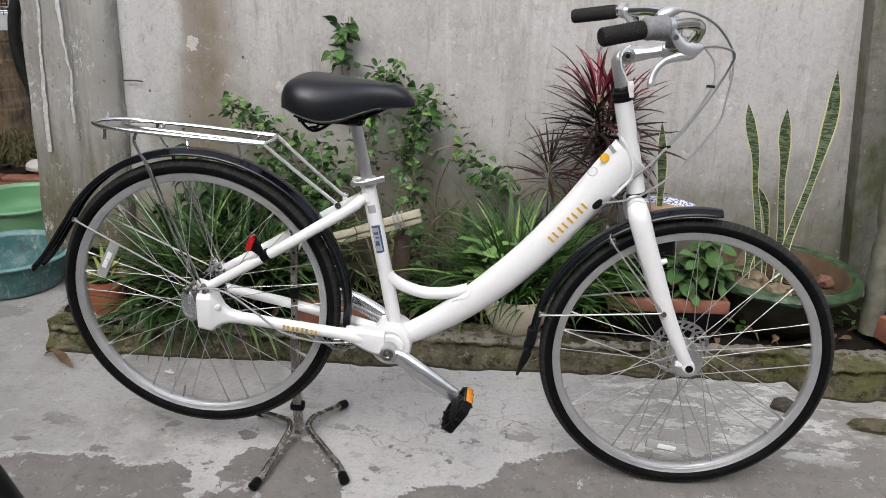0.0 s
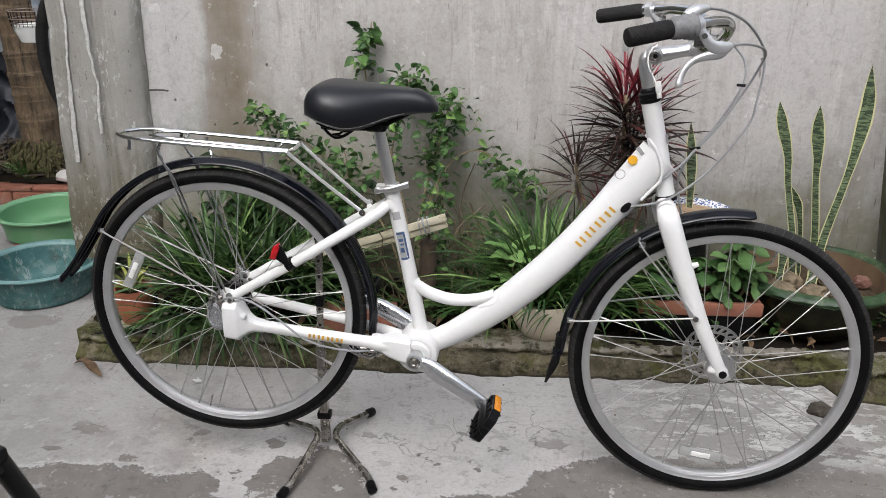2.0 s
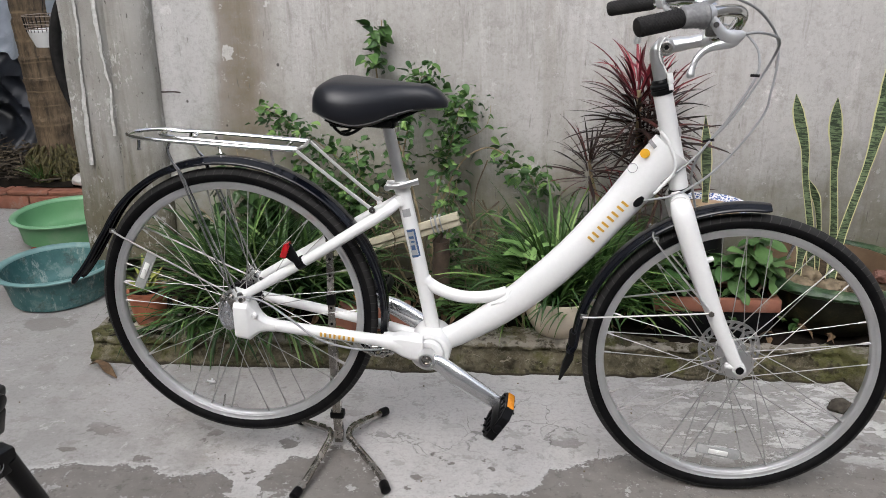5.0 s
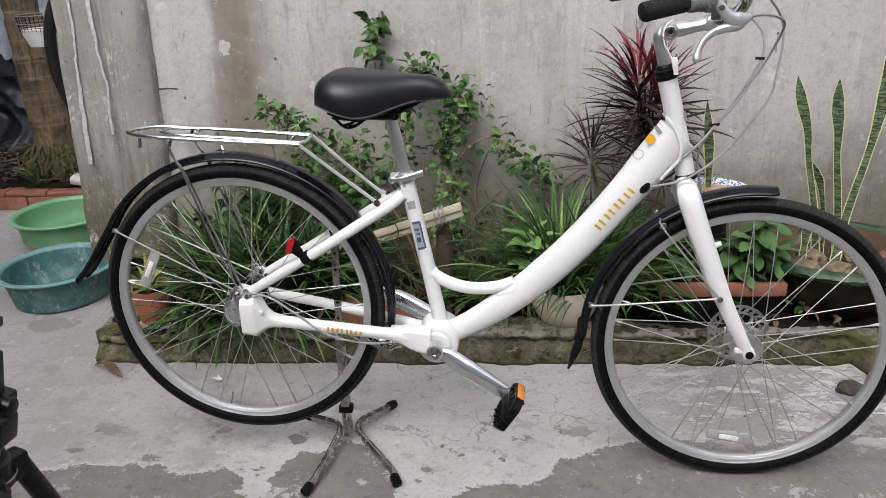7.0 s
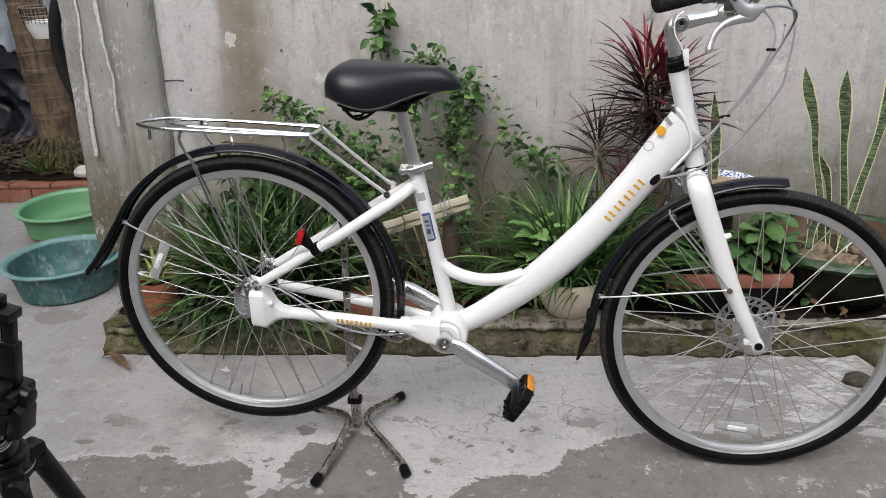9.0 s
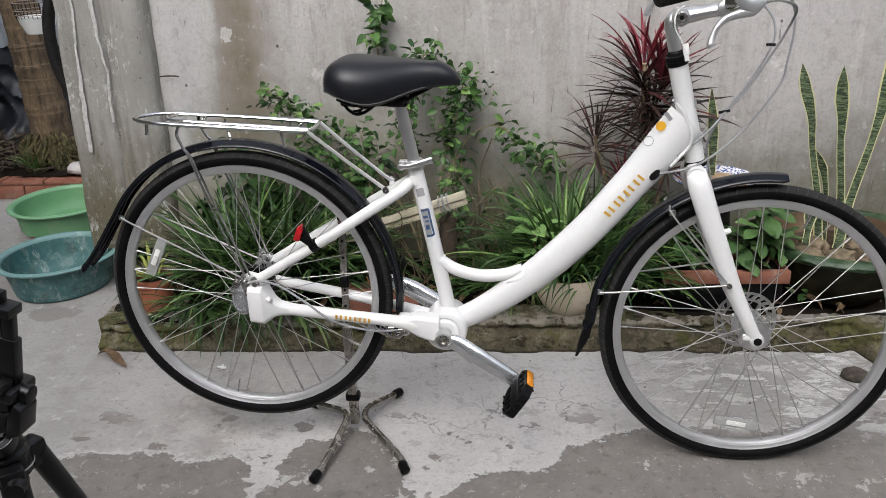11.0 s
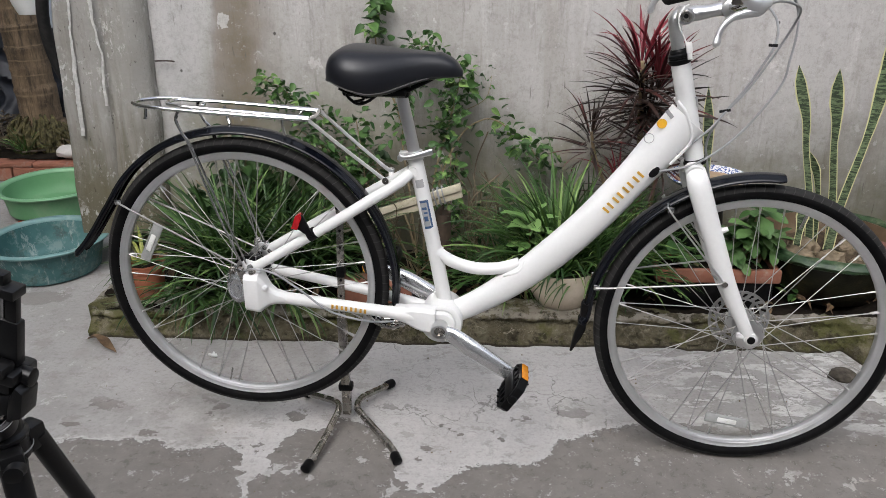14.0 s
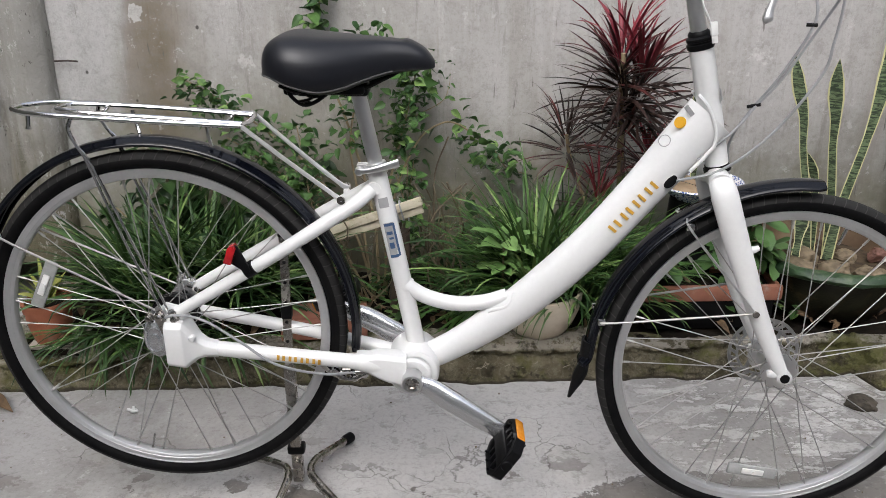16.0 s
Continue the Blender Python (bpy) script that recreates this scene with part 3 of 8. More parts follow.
def block(bm, lo, hi, bevel=0.0, m=None, segs=2):
    """A box between two corners, its edges rounded off."""
    b = bmesh.new()
    bmesh.ops.create_cube(b, size=1.0)
    for v in b.verts:
        v.co = Vector([l + (c + 0.5) * (h - l) for l, h, c in zip(lo, hi, v.co)])
    if bevel:
        bmesh.ops.bevel(b, geom=b.edges[:] + b.verts[:], offset=bevel, segments=segs, affect="EDGES", profile=0.5)
    join(bm, b, m)
    return bm


def join(bm, b, m=None):
    vs = {v: bm.verts.new((m @ v.co) if m else v.co) for v in b.verts}
    for f in b.faces:
        bm.faces.new([vs[v] for v in f.verts])
    b.free()


def prism(bm, outline, y0, y1, bevel=0.0):
    """A plate with an outline in x and z, from y0 to y1."""
    b = bmesh.new()
    f = b.faces.new([b.verts.new((x, y0, z)) for x, z in outline])
    ext = bmesh.ops.extrude_face_region(b, geom=[f])
    for v in ext["geom"]:
        if isinstance(v, bmesh.types.BMVert):
            v.co.y = y1
    if bevel:
        bmesh.ops.bevel(b, geom=b.edges[:], offset=bevel, segments=2, affect="EDGES", profile=0.5)
    join(bm, b)
    return bm


def rumpled(bm, amount, scale, seed=0.0, up=1.0):
    """Uneven surface by noise along each vertex's own place."""
    for v in bm.verts:
        p = v.co * scale + Vector((seed, seed * 0.7, seed * 1.3))
        v.co += Vector((noise.noise(p), noise.noise(p + Vector((9, 0, 0))), up * noise.noise(p + Vector((0, 9, 0))))) * amount
    return bm


def grid(bm, x0, x1, nx, y0, y1, ny, height=lambda x, y: 0.0):
    rows = [[bm.verts.new((x, y, height(x, y))) for x in np.linspace(x0, x1, nx)] for y in np.linspace(y0, y1, ny)]
    for a, b in zip(rows, rows[1:]):
        for k in range(nx - 1):
            bm.faces.new((a[k], a[k + 1], b[k + 1], b[k]))
    return bm


# ---- ground, walls, bed ----
WALL_Y, BED_Y, BED_Z = 1.132, 0.58, 0.08
bm = bmesh.new()
grid(bm, -12, 12, 25, -12, 14, 27)
tagged(part("ground", bm, FLOOR), "grey worn concrete yard floor with flaked top coat", "floor", kind="structure")

bm = bmesh.new()
block(bm, (-1.80, WALL_Y, -0.05), (0.95, WALL_Y + 0.16, 2.3), 0.004)
tagged(part("wall_north", bm, WALL), "stained grey cement-rendered yard wall", "wall", kind="structure")

# pier beside the opening: a flat half and a rounded half, standing on a set-back foot
bm = bmesh.new()
out = [(-2.012, 1.30), (-2.012, 1.095), (-2.002, 1.08), (-1.87, 1.072), (-1.855, 1.078), (-1.846, 1.088)]
out += [(-1.778 - 0.074 * math.cos(a), 1.130 - 0.062 * math.sin(a)) for a in np.linspace(0.75, math.pi, 14)]
out += [(-1.704, 1.30)]
zs = np.linspace(0.13, 2.4, 40)
rings = [[bm.verts.new((x - 0.05 * (1.0 - z) * (1 if x < -1.8 else 0.45), y, z)) for x, y in out] for z in zs]
for a, b in zip(rings, rings[1:]):
    for k in range(len(out)):
        bm.faces.new((a[k], a[(k + 1) % len(out)], b[(k + 1) % len(out)], b[k]))
bm.faces.new(rings[0][::-1])
bm.faces.new(rings[-1])
rumpled(bm, 0.006, 9)
tagged(part("pier", bm, PIER), "grey weathered concrete pier beside the opening", "pier", kind="structure")
bm = bmesh.new()
block(bm, (-2.05, 1.27, -0.05), (-1.71, 1.31, 0.14), 0.006)
tagged(part("pier_foot", bm, DARKPIER), "damp concrete foot under the pier", "pier", kind="structure")

bm = bmesh.new()
block(bm, (0.80, 1.06, -0.05), (1.12, 1.30, 2.4), 0.012)
for v in bm.verts:
    if v.co.x < 0.9:
        v.co.x -= 0.11 * (v.co.z - 0.46)
tagged(part("pier_east", bm, DARKPIER), "dark damp concrete pier with algae", "pier", kind="structure")

# raised bed: kerb and soil
def fray(x, y, z, f):
    return noise.noise((x * f, y * f + 3.1, z * f + 1.7))


bm = bmesh.new()
base = [(0.600, -0.02), (0.546, -0.004), (0.545, 0.003), (0.547, 0.008), (0.550, 0.012)]
face = [(0.552 + 0.65 * (z - 0.017) + 0.013 * math.exp(-((z - 0.056) / 0.007) ** 2), z) for z in np.linspace(0.017, 0.065, 14)]
brow = [(0.581, 0.069), (0.582, 0.074), (0.588, 0.0785), (0.598, 0.0805), (0.612, 0.081)] + [(y, 0.081) for y in np.linspace(0.63, 0.69, 4)] + [(0.69, 0.0)]
prof = base + face + brow
rows = []
for x in np.linspace(-1.80, 1.6, 700):
    rise = 0.012 * noise.noise((x * 2.6, 3, 0)) + 0.008 * (x + 0.5)
    bite = max(0.0, noise.noise((x * 5.2, 7, 2)) - 0.10) * 0.05
    foot = 0.016 * noise.noise((x * 7, 1, 9)) + 0.008 * noise.noise((x * 25, 1, 9))
    forth = 0.085 * min(1.0, max(0.0, (x - 0.47) / 0.03))
    row = []
    for k, (y, z) in enumerate(prof):
        if k < len(prof) - 1:
            y -= forth * (1 - min(1.0, max(0.0, (y - 0.612) / 0.07)))
        if k < len(base):
            row.append(bm.verts.new((x, y + foot * (1 if k < 4 else 0.4), z + (0.004 * fray(x, y, z, 30) if z > 0 else 0))))
        elif k == len(prof) - 1:
            row.append(bm.verts.new((x, y, z)))
        else:
            high = min(1.0, z / 0.07)
            front = min(1.0, max(0.0, 1 - (y - 0.587) / 0.05))
            dy = 0.014 * fray(x, y, z, 18) + 0.008 * fray(x, y, z, 45) + 0.005 * fray(x, y, z, 100) + bite * max(0.0, (z - 0.045) / 0.035)
            dz = rise * high + 0.006 * fray(x, y, 0, 22) * high + 0.004 * fray(x, y, 0, 60) * high - 0.35 * bite * front * high
            dz -= 0.045 * min(1.0, max(0.0, (x + 0.2) / 0.25)) * min(1.0, max(0.0, (y - 0.622) / 0.02))
            row.append(bm.verts.new((x, y + dy * (0.3 + 0.7 * front), z + dz)))
    rows.append(row)
for a, b in zip(rows, rows[1:]):
    for k in range(len(prof) - 1):
        bm.faces.new((a[k], a[k + 1], b[k + 1], b[k]))
bm.faces.new(rows[0])
bm.faces.new(rows[-1][::-1])
tagged(part("kerb", bm, KERB, None, "", 70), "rough chipped and mossy concrete kerb edging the plant bed", "kerb", kind="structure")
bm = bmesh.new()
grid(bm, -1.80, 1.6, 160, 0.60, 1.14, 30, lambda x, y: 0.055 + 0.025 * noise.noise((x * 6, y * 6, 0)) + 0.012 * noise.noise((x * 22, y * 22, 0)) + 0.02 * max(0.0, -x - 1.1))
tagged(part("bed_soil", bm, SOIL), "damp soil in the raised bed, blackened for shade between the plants", "soil", kind="structure")
bm = bmesh.new()
grid(bm, -1.81, -1.72, 10, 0.605, 1.10, 50, lambda x, y: 0.076 + 0.008 * noise.noise((x * 20, y * 20, 4)))
for v in bmesh.ops.extrude_face_region(bm, geom=bm.faces[:])["geom"]:
    if isinstance(v, bmesh.types.BMVert):
        v.co.z = -0.02
rumpled(bm, 0.008, 24)
tagged(part("kerb_end", bm, KERB), "mossy concrete end of the kerb", "kerb", kind="structure")

# unseen walls added to close the yard; west one, tall and dark, cuts light
for nm, lo, hi in (("wall_south", (-4.1, -3.2, -0.05), (2.6, -3.0, 2.8)), ("wall_west", (-4.1, -3.0, -0.05), (-3.9, 3.6, 5.2)), ("wall_east", (2.4, -3.0, -0.05), (2.6, 1.1, 2.4)), ("wall_back", (-4.1, 3.6, -0.05), (-1.0, 3.8, 3.2)), ("wall_east_end", (1.12, 1.132, -0.05), (2.6, 1.30, 2.4))):
    bm = bmesh.new()
    block(bm, lo, hi, 0.004)
    tagged(part(nm, bm, DARKPIER if nm == "wall_west" else PLAIN), "tall dark unseen wall added to cut light from the west" if nm == "wall_west" else "plain grey wall added to close the yard", "wall", kind="structure")


# ---- the bicycle: x forwards, y towards its left side, z up, in its own frame ----
PSI, TILTED = radians(2.4), radians(1.5)
bike = thing("bicycle", "white step-through shaft-drive city bicycle, rear wheel lifted on a stand", "bicycle")
bike.matrix_world = Matrix.Translation((0.0, 0.052, 0.0)) @ Matrix.Rotation(-PSI, 4, "Z") @ Matrix.Rotation(-TILTED, 4, "X")
SIDE = (0, 1, 0)
REAR, FRONT, BB = Vector((-1.138, 0, 0.416)), Vector((0.003, 0, 0.335)), Vector((-0.679, 0, 0.336))


def bike_tube(name, points, radius, mat=WHITE, parent=bike, label="", segs=16, sub=6, side=None, flat=1.0):
    bm = bmesh.new()
    tube(bm, points, radius, segs, sub, side, flat)
    return part(name, bm, mat, parent, label)


def bolt(name, at, parent, r=0.006, length=0.008, mat=CHROME, m=None):
    bm = bmesh.new()
    lathe(bm, [(r * 0.55, -length), (r, -length * 0.9), (r, -length * 0.3), (r * 1.35, -length * 0.25), (r * 1.35, 0)], 12, Matrix.Translation(at) @ (m or Matrix.Rotation(radians(-90), 4, "X")))
    return part(name, bm, mat, parent)


def m_tyre():
    n = Nodes("tyre_rubber")
    x, y, z = n.xyz()
    r = n.math("SQRT", n.math("ADD", n.math("MULTIPLY", x, x), n.math("MULTIPLY", z, z)))
    ang = n.math("ARCTAN2", z, x)
    tread = n.step(r, 0.3215, 0.3235)
    saw = n.math("FRACT", n.math("ADD", n.math("MULTIPLY", ang, 16.0), n.math("MULTIPLY", r, 18.0)))
    groove = n.math("MULTIPLY", n.math("SUBTRACT", 1.0, n.step(saw, 0.05, 0.10)), tread)
    dust = n.noise(30, 5, 0.7)
    col = n.mix(n.ramp(dust, (0.4, 0.0), (0.75, 0.7)), (0.003, 0.003, 0.0035), (0.010, 0.0095, 0.009))
    col = n.mix(n.math("MULTIPLY", tread, n.math("MULTIPLY_ADD", dust, 0.9, 0.2)), col, (0.036, 0.035, 0.034))
    col = n.mix(n.math("MULTIPLY", groove, 0.7), col, (0.058, 0.056, 0.054))
    h = n.math("SUBTRACT", n.math("MULTIPLY", n.noise(160, 3), 0.2), n.math("MULTIPLY", groove, 1.0))
    n.set(color=col, rough=0.66, spec=0.10, normal=n.bump(h, 0.6, 0.0015))
    return n.mat


TYRE = m_tyre()


def wheel(name, at, turn, flange, half, disc, label):
    """A spoked wheel round the y axis: the rim carries tyre, hub, spokes and reflector."""
    bm = bmesh.new()
    lathe(bm, [(0.2855, -0.004), (0.2870, -0.0085), (0.2905, -0.0108), (0.2925, -0.0112), (0.2930, -0.0118), (0.3010, -0.0120), (0.3020, -0.0128), (0.3040, -0.0128), (0.3040, 0.0128), (0.3020, 0.0128), (0.3010, 0.0120), (0.2930, 0.0118), (0.2925, 0.0112), (0.2905, 0.0108), (0.2870, 0.0085), (0.2855, 0.004)], 120, ALONG_Y, closed=True)
    rim = part(name, bm, RIMALLOY, bike, label)
    rim.matrix_local = Matrix.Translation(at) @ turn
    bm = bmesh.new()
    prof = [(0.318 + 0.0172 * math.sin(a) * (1.0 if math.sin(a) > 0 else 0.9), 0.0178 * math.cos(a)) for a in np.linspace(-0.95, math.pi + 0.95, 18)]
    lathe(bm, prof + [(0.3035, -0.008), (0.3035, 0.008)], 120, ALONG_Y, closed=True)
    part("tyre", bm, TYRE, rim, "black rubber tyre with a shallow tread")
    bm = bmesh.new()
    hub_prof = [(0.005, -half - 0.022), (0.0075, -half - 0.02), (0.0075, -half - 0.006), (0.016, -half - 0.005), (flange, -half), (flange, -half + 0.004), (flange * 0.6, -half + 0.008), (0.017, -half * 0.4), (0.017, half * 0.4), (flange * 0.6, half - 0.008), (flange, half - 0.004), (flange, half), (0.016, half + 0.005), (0.0075, half + 0.006), (0.0075, half + 0.02), (0.005, half + 0.022)]
    lathe(bm, hub_prof, 40, ALONG_Y)
    part("hub", bm, ALLOY, rim, "silver alloy hub")
    # spokes: nine of each of four slants
    cross = radians(68)
    for sgn in (-1, 1):
        for way in (-1, 1):
            a0 = radians(10 * (sgn + 1) / 2 + 5 * (way + 1))
            ra = a0
            fa = a0 + way * cross
            p0 = Vector((flange * 0.86 * math.cos(fa), sgn * (half - 0.002 - 0.003 * way), flange * 0.86 * math.sin(fa)))
            p1 = Vector((0.285 * math.cos(ra), sgn * 0.003, 0.285 * math.sin(ra)))
            bm = bmesh.new()
            q = p0.lerp(p1, 0.945)
            tube(bm, [p0, q], 0.00105, 6, 1)
            tube(bm, [q, p1 + (p1 - q) * 0.1], 0.0021, 6, 1)
            first = part("spoke", bm, SPOKE, rim)
            for k in range(1, 9):
                again(first, Matrix.Rotation(radians(40 * k), 4, "Y"))
    if disc:
        bm = bmesh.new()
        def ring_wall(r0, r1, y0, y1):
            lathe(bm, [(r0, y0), (r1, y0), (r1, y1), (r0, y1)], 96, ALONG_Y, closed=True)
        ring_wall(0.063, 0.069, -half - 0.016, -half - 0.014)
        ring_wall(0.048, 0.053, -half - 0.016, -half - 0.014)
        ring_wall(0.016, 0.028, -half - 0.0165, -half - 0.0045)
        for k in range(24):
            a = 2 * math.pi * k / 24
            w = Matrix.Rotation(a, 4, "Y")
            block(bm, (0.051, half + 0.014, -0.0030), (0.0655, half + 0.016, 0.0030), 0, w @ Matrix.Translation((0.058, 0, 0)) @ Matrix.Rotation(radians(35), 4, "Y") @ Matrix.Translation((-0.058, 0, 0)))
        for k in range(6):
            w = Matrix.Rotation(2 * math.pi * k / 6 + 0.3, 4, "Y")
            block(bm, (0.024, half + 0.014, -0.004), (0.051, half + 0.016, 0.004), 0, w @ Matrix.Translation((0.03, 0, 0)) @ Matrix.Rotation(radians(-25), 4, "Y") @ Matrix.Translation((-0.03, 0, 0)))
        part("brake_disc", bm, surface("drilled_steel", (0.42, 0.42, 0.42), (0.52, 0.52, 0.52), 30, (0.3, 0.42), 0.9, 0.03), rim, "drilled steel brake disc")
    return rim


def wheel_reflector(parent, angle, r=0.232):
    bm = bmesh.new()
    block(bm, (-0.050, -0.016, -0.0125), (0.050, -0.008, 0.0125), 0.004)
    ob = part("reflector", bm, CLEAR, parent, "clear plastic spoke reflector")
    ob.matrix_local = Matrix.Rotation(angle, 4, "Y") @ Matrix.Translation((0, -0.002, -r)) @ Matrix.Rotation(radians(5), 4, "Y")
    bm = bmesh.new()
    block(bm, (-0.022, -0.019, -0.006), (0.022, -0.0155, 0.006), 0.002)
    lathe(bm, [(0.004, 0.0), (0.004, 0.022)], 10, ALONG_Y)
    c = part("clip", bm, WHITEPL, ob, "white clip")
    return ob


STEER = Matrix.Rotation(radians(0.0), 4, "Z") @ Matrix.Rotation(radians(-1.5), 4, "X")
front = wheel("front_wheel", FRONT, STEER, 0.035, 0.036, True, "silver alloy front wheel rim")
rear = wheel("rear_wheel", REAR, Matrix(), 0.036, 0.034, False, "silver alloy rear wheel rim")
wheel_reflector(front, radians(4))
wheel_reflector(rear, radians(112))
for w, ang in ((front, 200), (rear, 14)):
    bm = bmesh.new()
    lathe(bm, [(0.0035, 0.0), (0.0035, 0.012), (0.0028, 0.014), (0.0028, 0.03), (0.0018, 0.033)], 10)
    v = part("valve", bm, CHROME, w)
    v.matrix_local = Matrix.Rotation(radians(ang), 4, "Y") @ Matrix.Translation((0, 0, -0.285))

# frame
bike_tube("head_tube", [(-0.1965, 0, 0.922), (-0.172, 0, 0.824), (-0.1475, 0, 0.722)], 0.0197, label="white head tube", segs=24)
bike_tube("down_tube", [(-0.168, 0, 0.808), (-0.215, 0, 0.752), (-0.272, 0, 0.680), (-0.352, 0, 0.583), (-0.432, 0, 0.502), (-0.52, 0, 0.428), (-0.60, 0, 0.375), (-0.672, 0, 0.338)],
          [0.046, 0.042, 0.0375, 0.037, 0.0365, 0.033, 0.028, 0.026], label="broad curved white down tube", segs=28, side=SIDE, flat=0.72)
bike_tube("seat_tube", [(-0.7385, 0, 0.715), (-0.704, 0, 0.54), (-0.672, 0, 0.365)], 0.0168, label="white seat tube", segs=20)
bike_tube("brace_tube", [(-0.694, 0, 0.497), (-0.655, 0, 0.473), (-0.605, 0, 0.459), (-0.55, 0, 0.461), (-0.505, 0, 0.474)], 0.0142, segs=18)
for s in (-1, 1):
    bike_tube("weld_bead", [(-0.197, s * 0.018, 0.847), (-0.183, s * 0.029, 0.830), (-0.172, s * 0.0325, 0.805), (-0.165, s * 0.0325, 0.780), (-0.167, s * 0.031, 0.760)], 0.0034, segs=8)
    bike_tube("weld_bead", [(-0.166, s * 0.030, 0.762), (-0.182, s * 0.0315, 0.743), (-0.202, s * 0.030, 0.719)], 0.0034, segs=8)
bike_tube("weld_bead", [(-0.54, -0.012, 0.448), (-0.505, -0.018, 0.462), (-0.493, -0.012, 0.485)], 0.004, segs=8)
bike_tube("weld_bead", [(-0.6945, 0, 0.4975), (-0.688, 0, 0.492)], 0.0175, segs=18, sub=1)
for s in (-1, 1):
    bike_tube("seat_stay", [(-0.748, s * 0.012, 0.682), (-0.772, s * 0.030, 0.664), (-0.84, s * 0.047, 0.623), (-0.924, s * 0.054, 0.571), (-1.03, s * 0.058, 0.508), (-1.105, s * 0.058, 0.464)], [0.0125, 0.0130, 0.0125, 0.012, 0.0115, 0.0105], segs=16)
bm = bmesh.new()
tube(bm, [(-0.742, 0.019, 0.685), (-0.742, -0.019, 0.685)], 0.0115, 16, 1)
part("stay_yoke", bm, WHITE, bike)
bike_tube("chain_stay", [(-0.70, 0.03, 0.338), (-0.78, 0.046, 0.353), (-0.92, 0.055, 0.382), (-1.05, 0.056, 0.408), (-1.12, 0.056, 0.424)], [0.014, 0.013, 0.0125, 0.012, 0.010], segs=16)
# shaft housing on the right side, with its boxy rear end
bike_tube("shaft_housing", [(-0.715, -0.046, 0.357), (-0.76, -0.053, 0.362), (-0.80, -0.056, 0.3685), (-0.93, -0.060, 0.384), (-1.035, -0.062, 0.397)],
          [0.022, 0.0185, 0.0138, 0.0138, 0.0140], label="white drive-shaft tube", segs=20)
def faceted(bm, sections, yc, bevel=0.0016):
    """A loft of chamfered rectangles along x: (x, middle z, half height, half depth, chamfer)."""
    b = bmesh.new()
    rings = []
    for x, zc, hz, hy, c in sections:
        c *= min(hz, hy)
        rings.append([b.verts.new((x, yc + y, zc + z)) for y, z in ((hy, hz - c), (hy - c, hz), (c - hy, hz), (-hy, hz - c), (-hy, c - hz), (c - hy, -hz), (hy - c, -hz), (hy, c - hz))])
    for p, q in zip(rings, rings[1:]):
        for k in range(8):
            b.faces.new((p[k], p[(k + 1) % 8], q[(k + 1) % 8], q[k]))
    b.faces.new(rings[0][::-1])
    b.faces.new(rings[-1])
    bmesh.ops.recalc_face_normals(b, faces=b.faces)
    bmesh.ops.bevel(b, geom=[e for e in b.edges if e.calc_face_angle(0.0) > 0.25], offset=bevel, segments=2, affect="EDGES", profile=0.5)
    join(bm, b)


bm = bmesh.new()
faceted(bm, [(-1.030, 0.3965, 0.0142, 0.0142, 0.6), (-1.050, 0.3995, 0.0165, 0.0155, 0.55), (-1.064, 0.4035, 0.0225, 0.019, 0.45), (-1.078, 0.4095, 0.0370, 0.026, 0.35), (-1.085, 0.4125, 0.0450, 0.031, 0.28), (-1.117, 0.4155, 0.0430, 0.031, 0.28)], -0.062)
part("gear_box", bm, WHITE, bike, "white bevel-gear casing", 24)
bm = bmesh.new()
faceted(bm, [(-0.782, 0.3655, 0.0165, 0.0165, 0.5), (-0.770, 0.3645, 0.0185, 0.0185, 0.5), (-0.760, 0.3620, 0.0185, 0.0185, 0.4), (-0.742, 0.3590, 0.0255, 0.0205, 0.35), (-0.722, 0.3540, 0.0285, 0.0215, 0.32), (-0.690, 0.3480, 0.0300, 0.0215, 0.3)], -0.049)
part("shaft_socket", bm, WHITE, bike, "white faceted shaft socket", 24)
bm = bmesh.new()
shell = Matrix.Translation((-1.140, -0.034, 0.420)) @ Matrix.Diagonal((0.62, 1, 1, 1)) @ ALONG_Y
lathe(bm, [(0.010, 0.0), (0.0470, 0.0), (0.0480, 0.004), (0.0455, 0.012), (0.0420, 0.016), (0.0425, 0.022), (0.0400, 0.030), (0.0330, 0.038), (0.0240, 0.042), (0.0225, 0.039), (0.0120, 0.039), (0.0105, 0.043), (0.004, 0.043)], 14, shell @ Matrix.Rotation(0.2, 4, "Z"))
part("gear_cover", bm, surface("smoky_plastic", (0.40, 0.41, 0.43), (0.66, 0.67, 0.69), 55, (0.10, 0.26), 0.75, 0.35, fine=90), bike, "shiny grey faceted brake hub cover", 22)
for at, r in (((-1.146, -0.072, 0.463), 0.0065), ((-1.126, -0.076, 0.466), 0.0075), ((-1.100, -0.074, 0.462), 0.0065)):
    bm = bmesh.new()
    lathe(bm, [(0.002, 0.010), (r * 0.75, 0.009), (r, 0.006), (r, 0.0), (r * 1.3, -0.001), (r * 1.3, -0.004)], 8, Matrix.Translation(at) @ ALONG_Y)
    part("hub_nut", bm, STAINLESS, bike, "dark greasy nut", 25)
bm = bmesh.new()
prism(bm, [(-1.136, 0.470), (-1.117, 0.474), (-1.110, 0.440), (-1.122, 0.430)], -0.080, -0.074, 0.002)
part("brake_arm", bm, STAINLESS, bike, "dark steel brake arm")
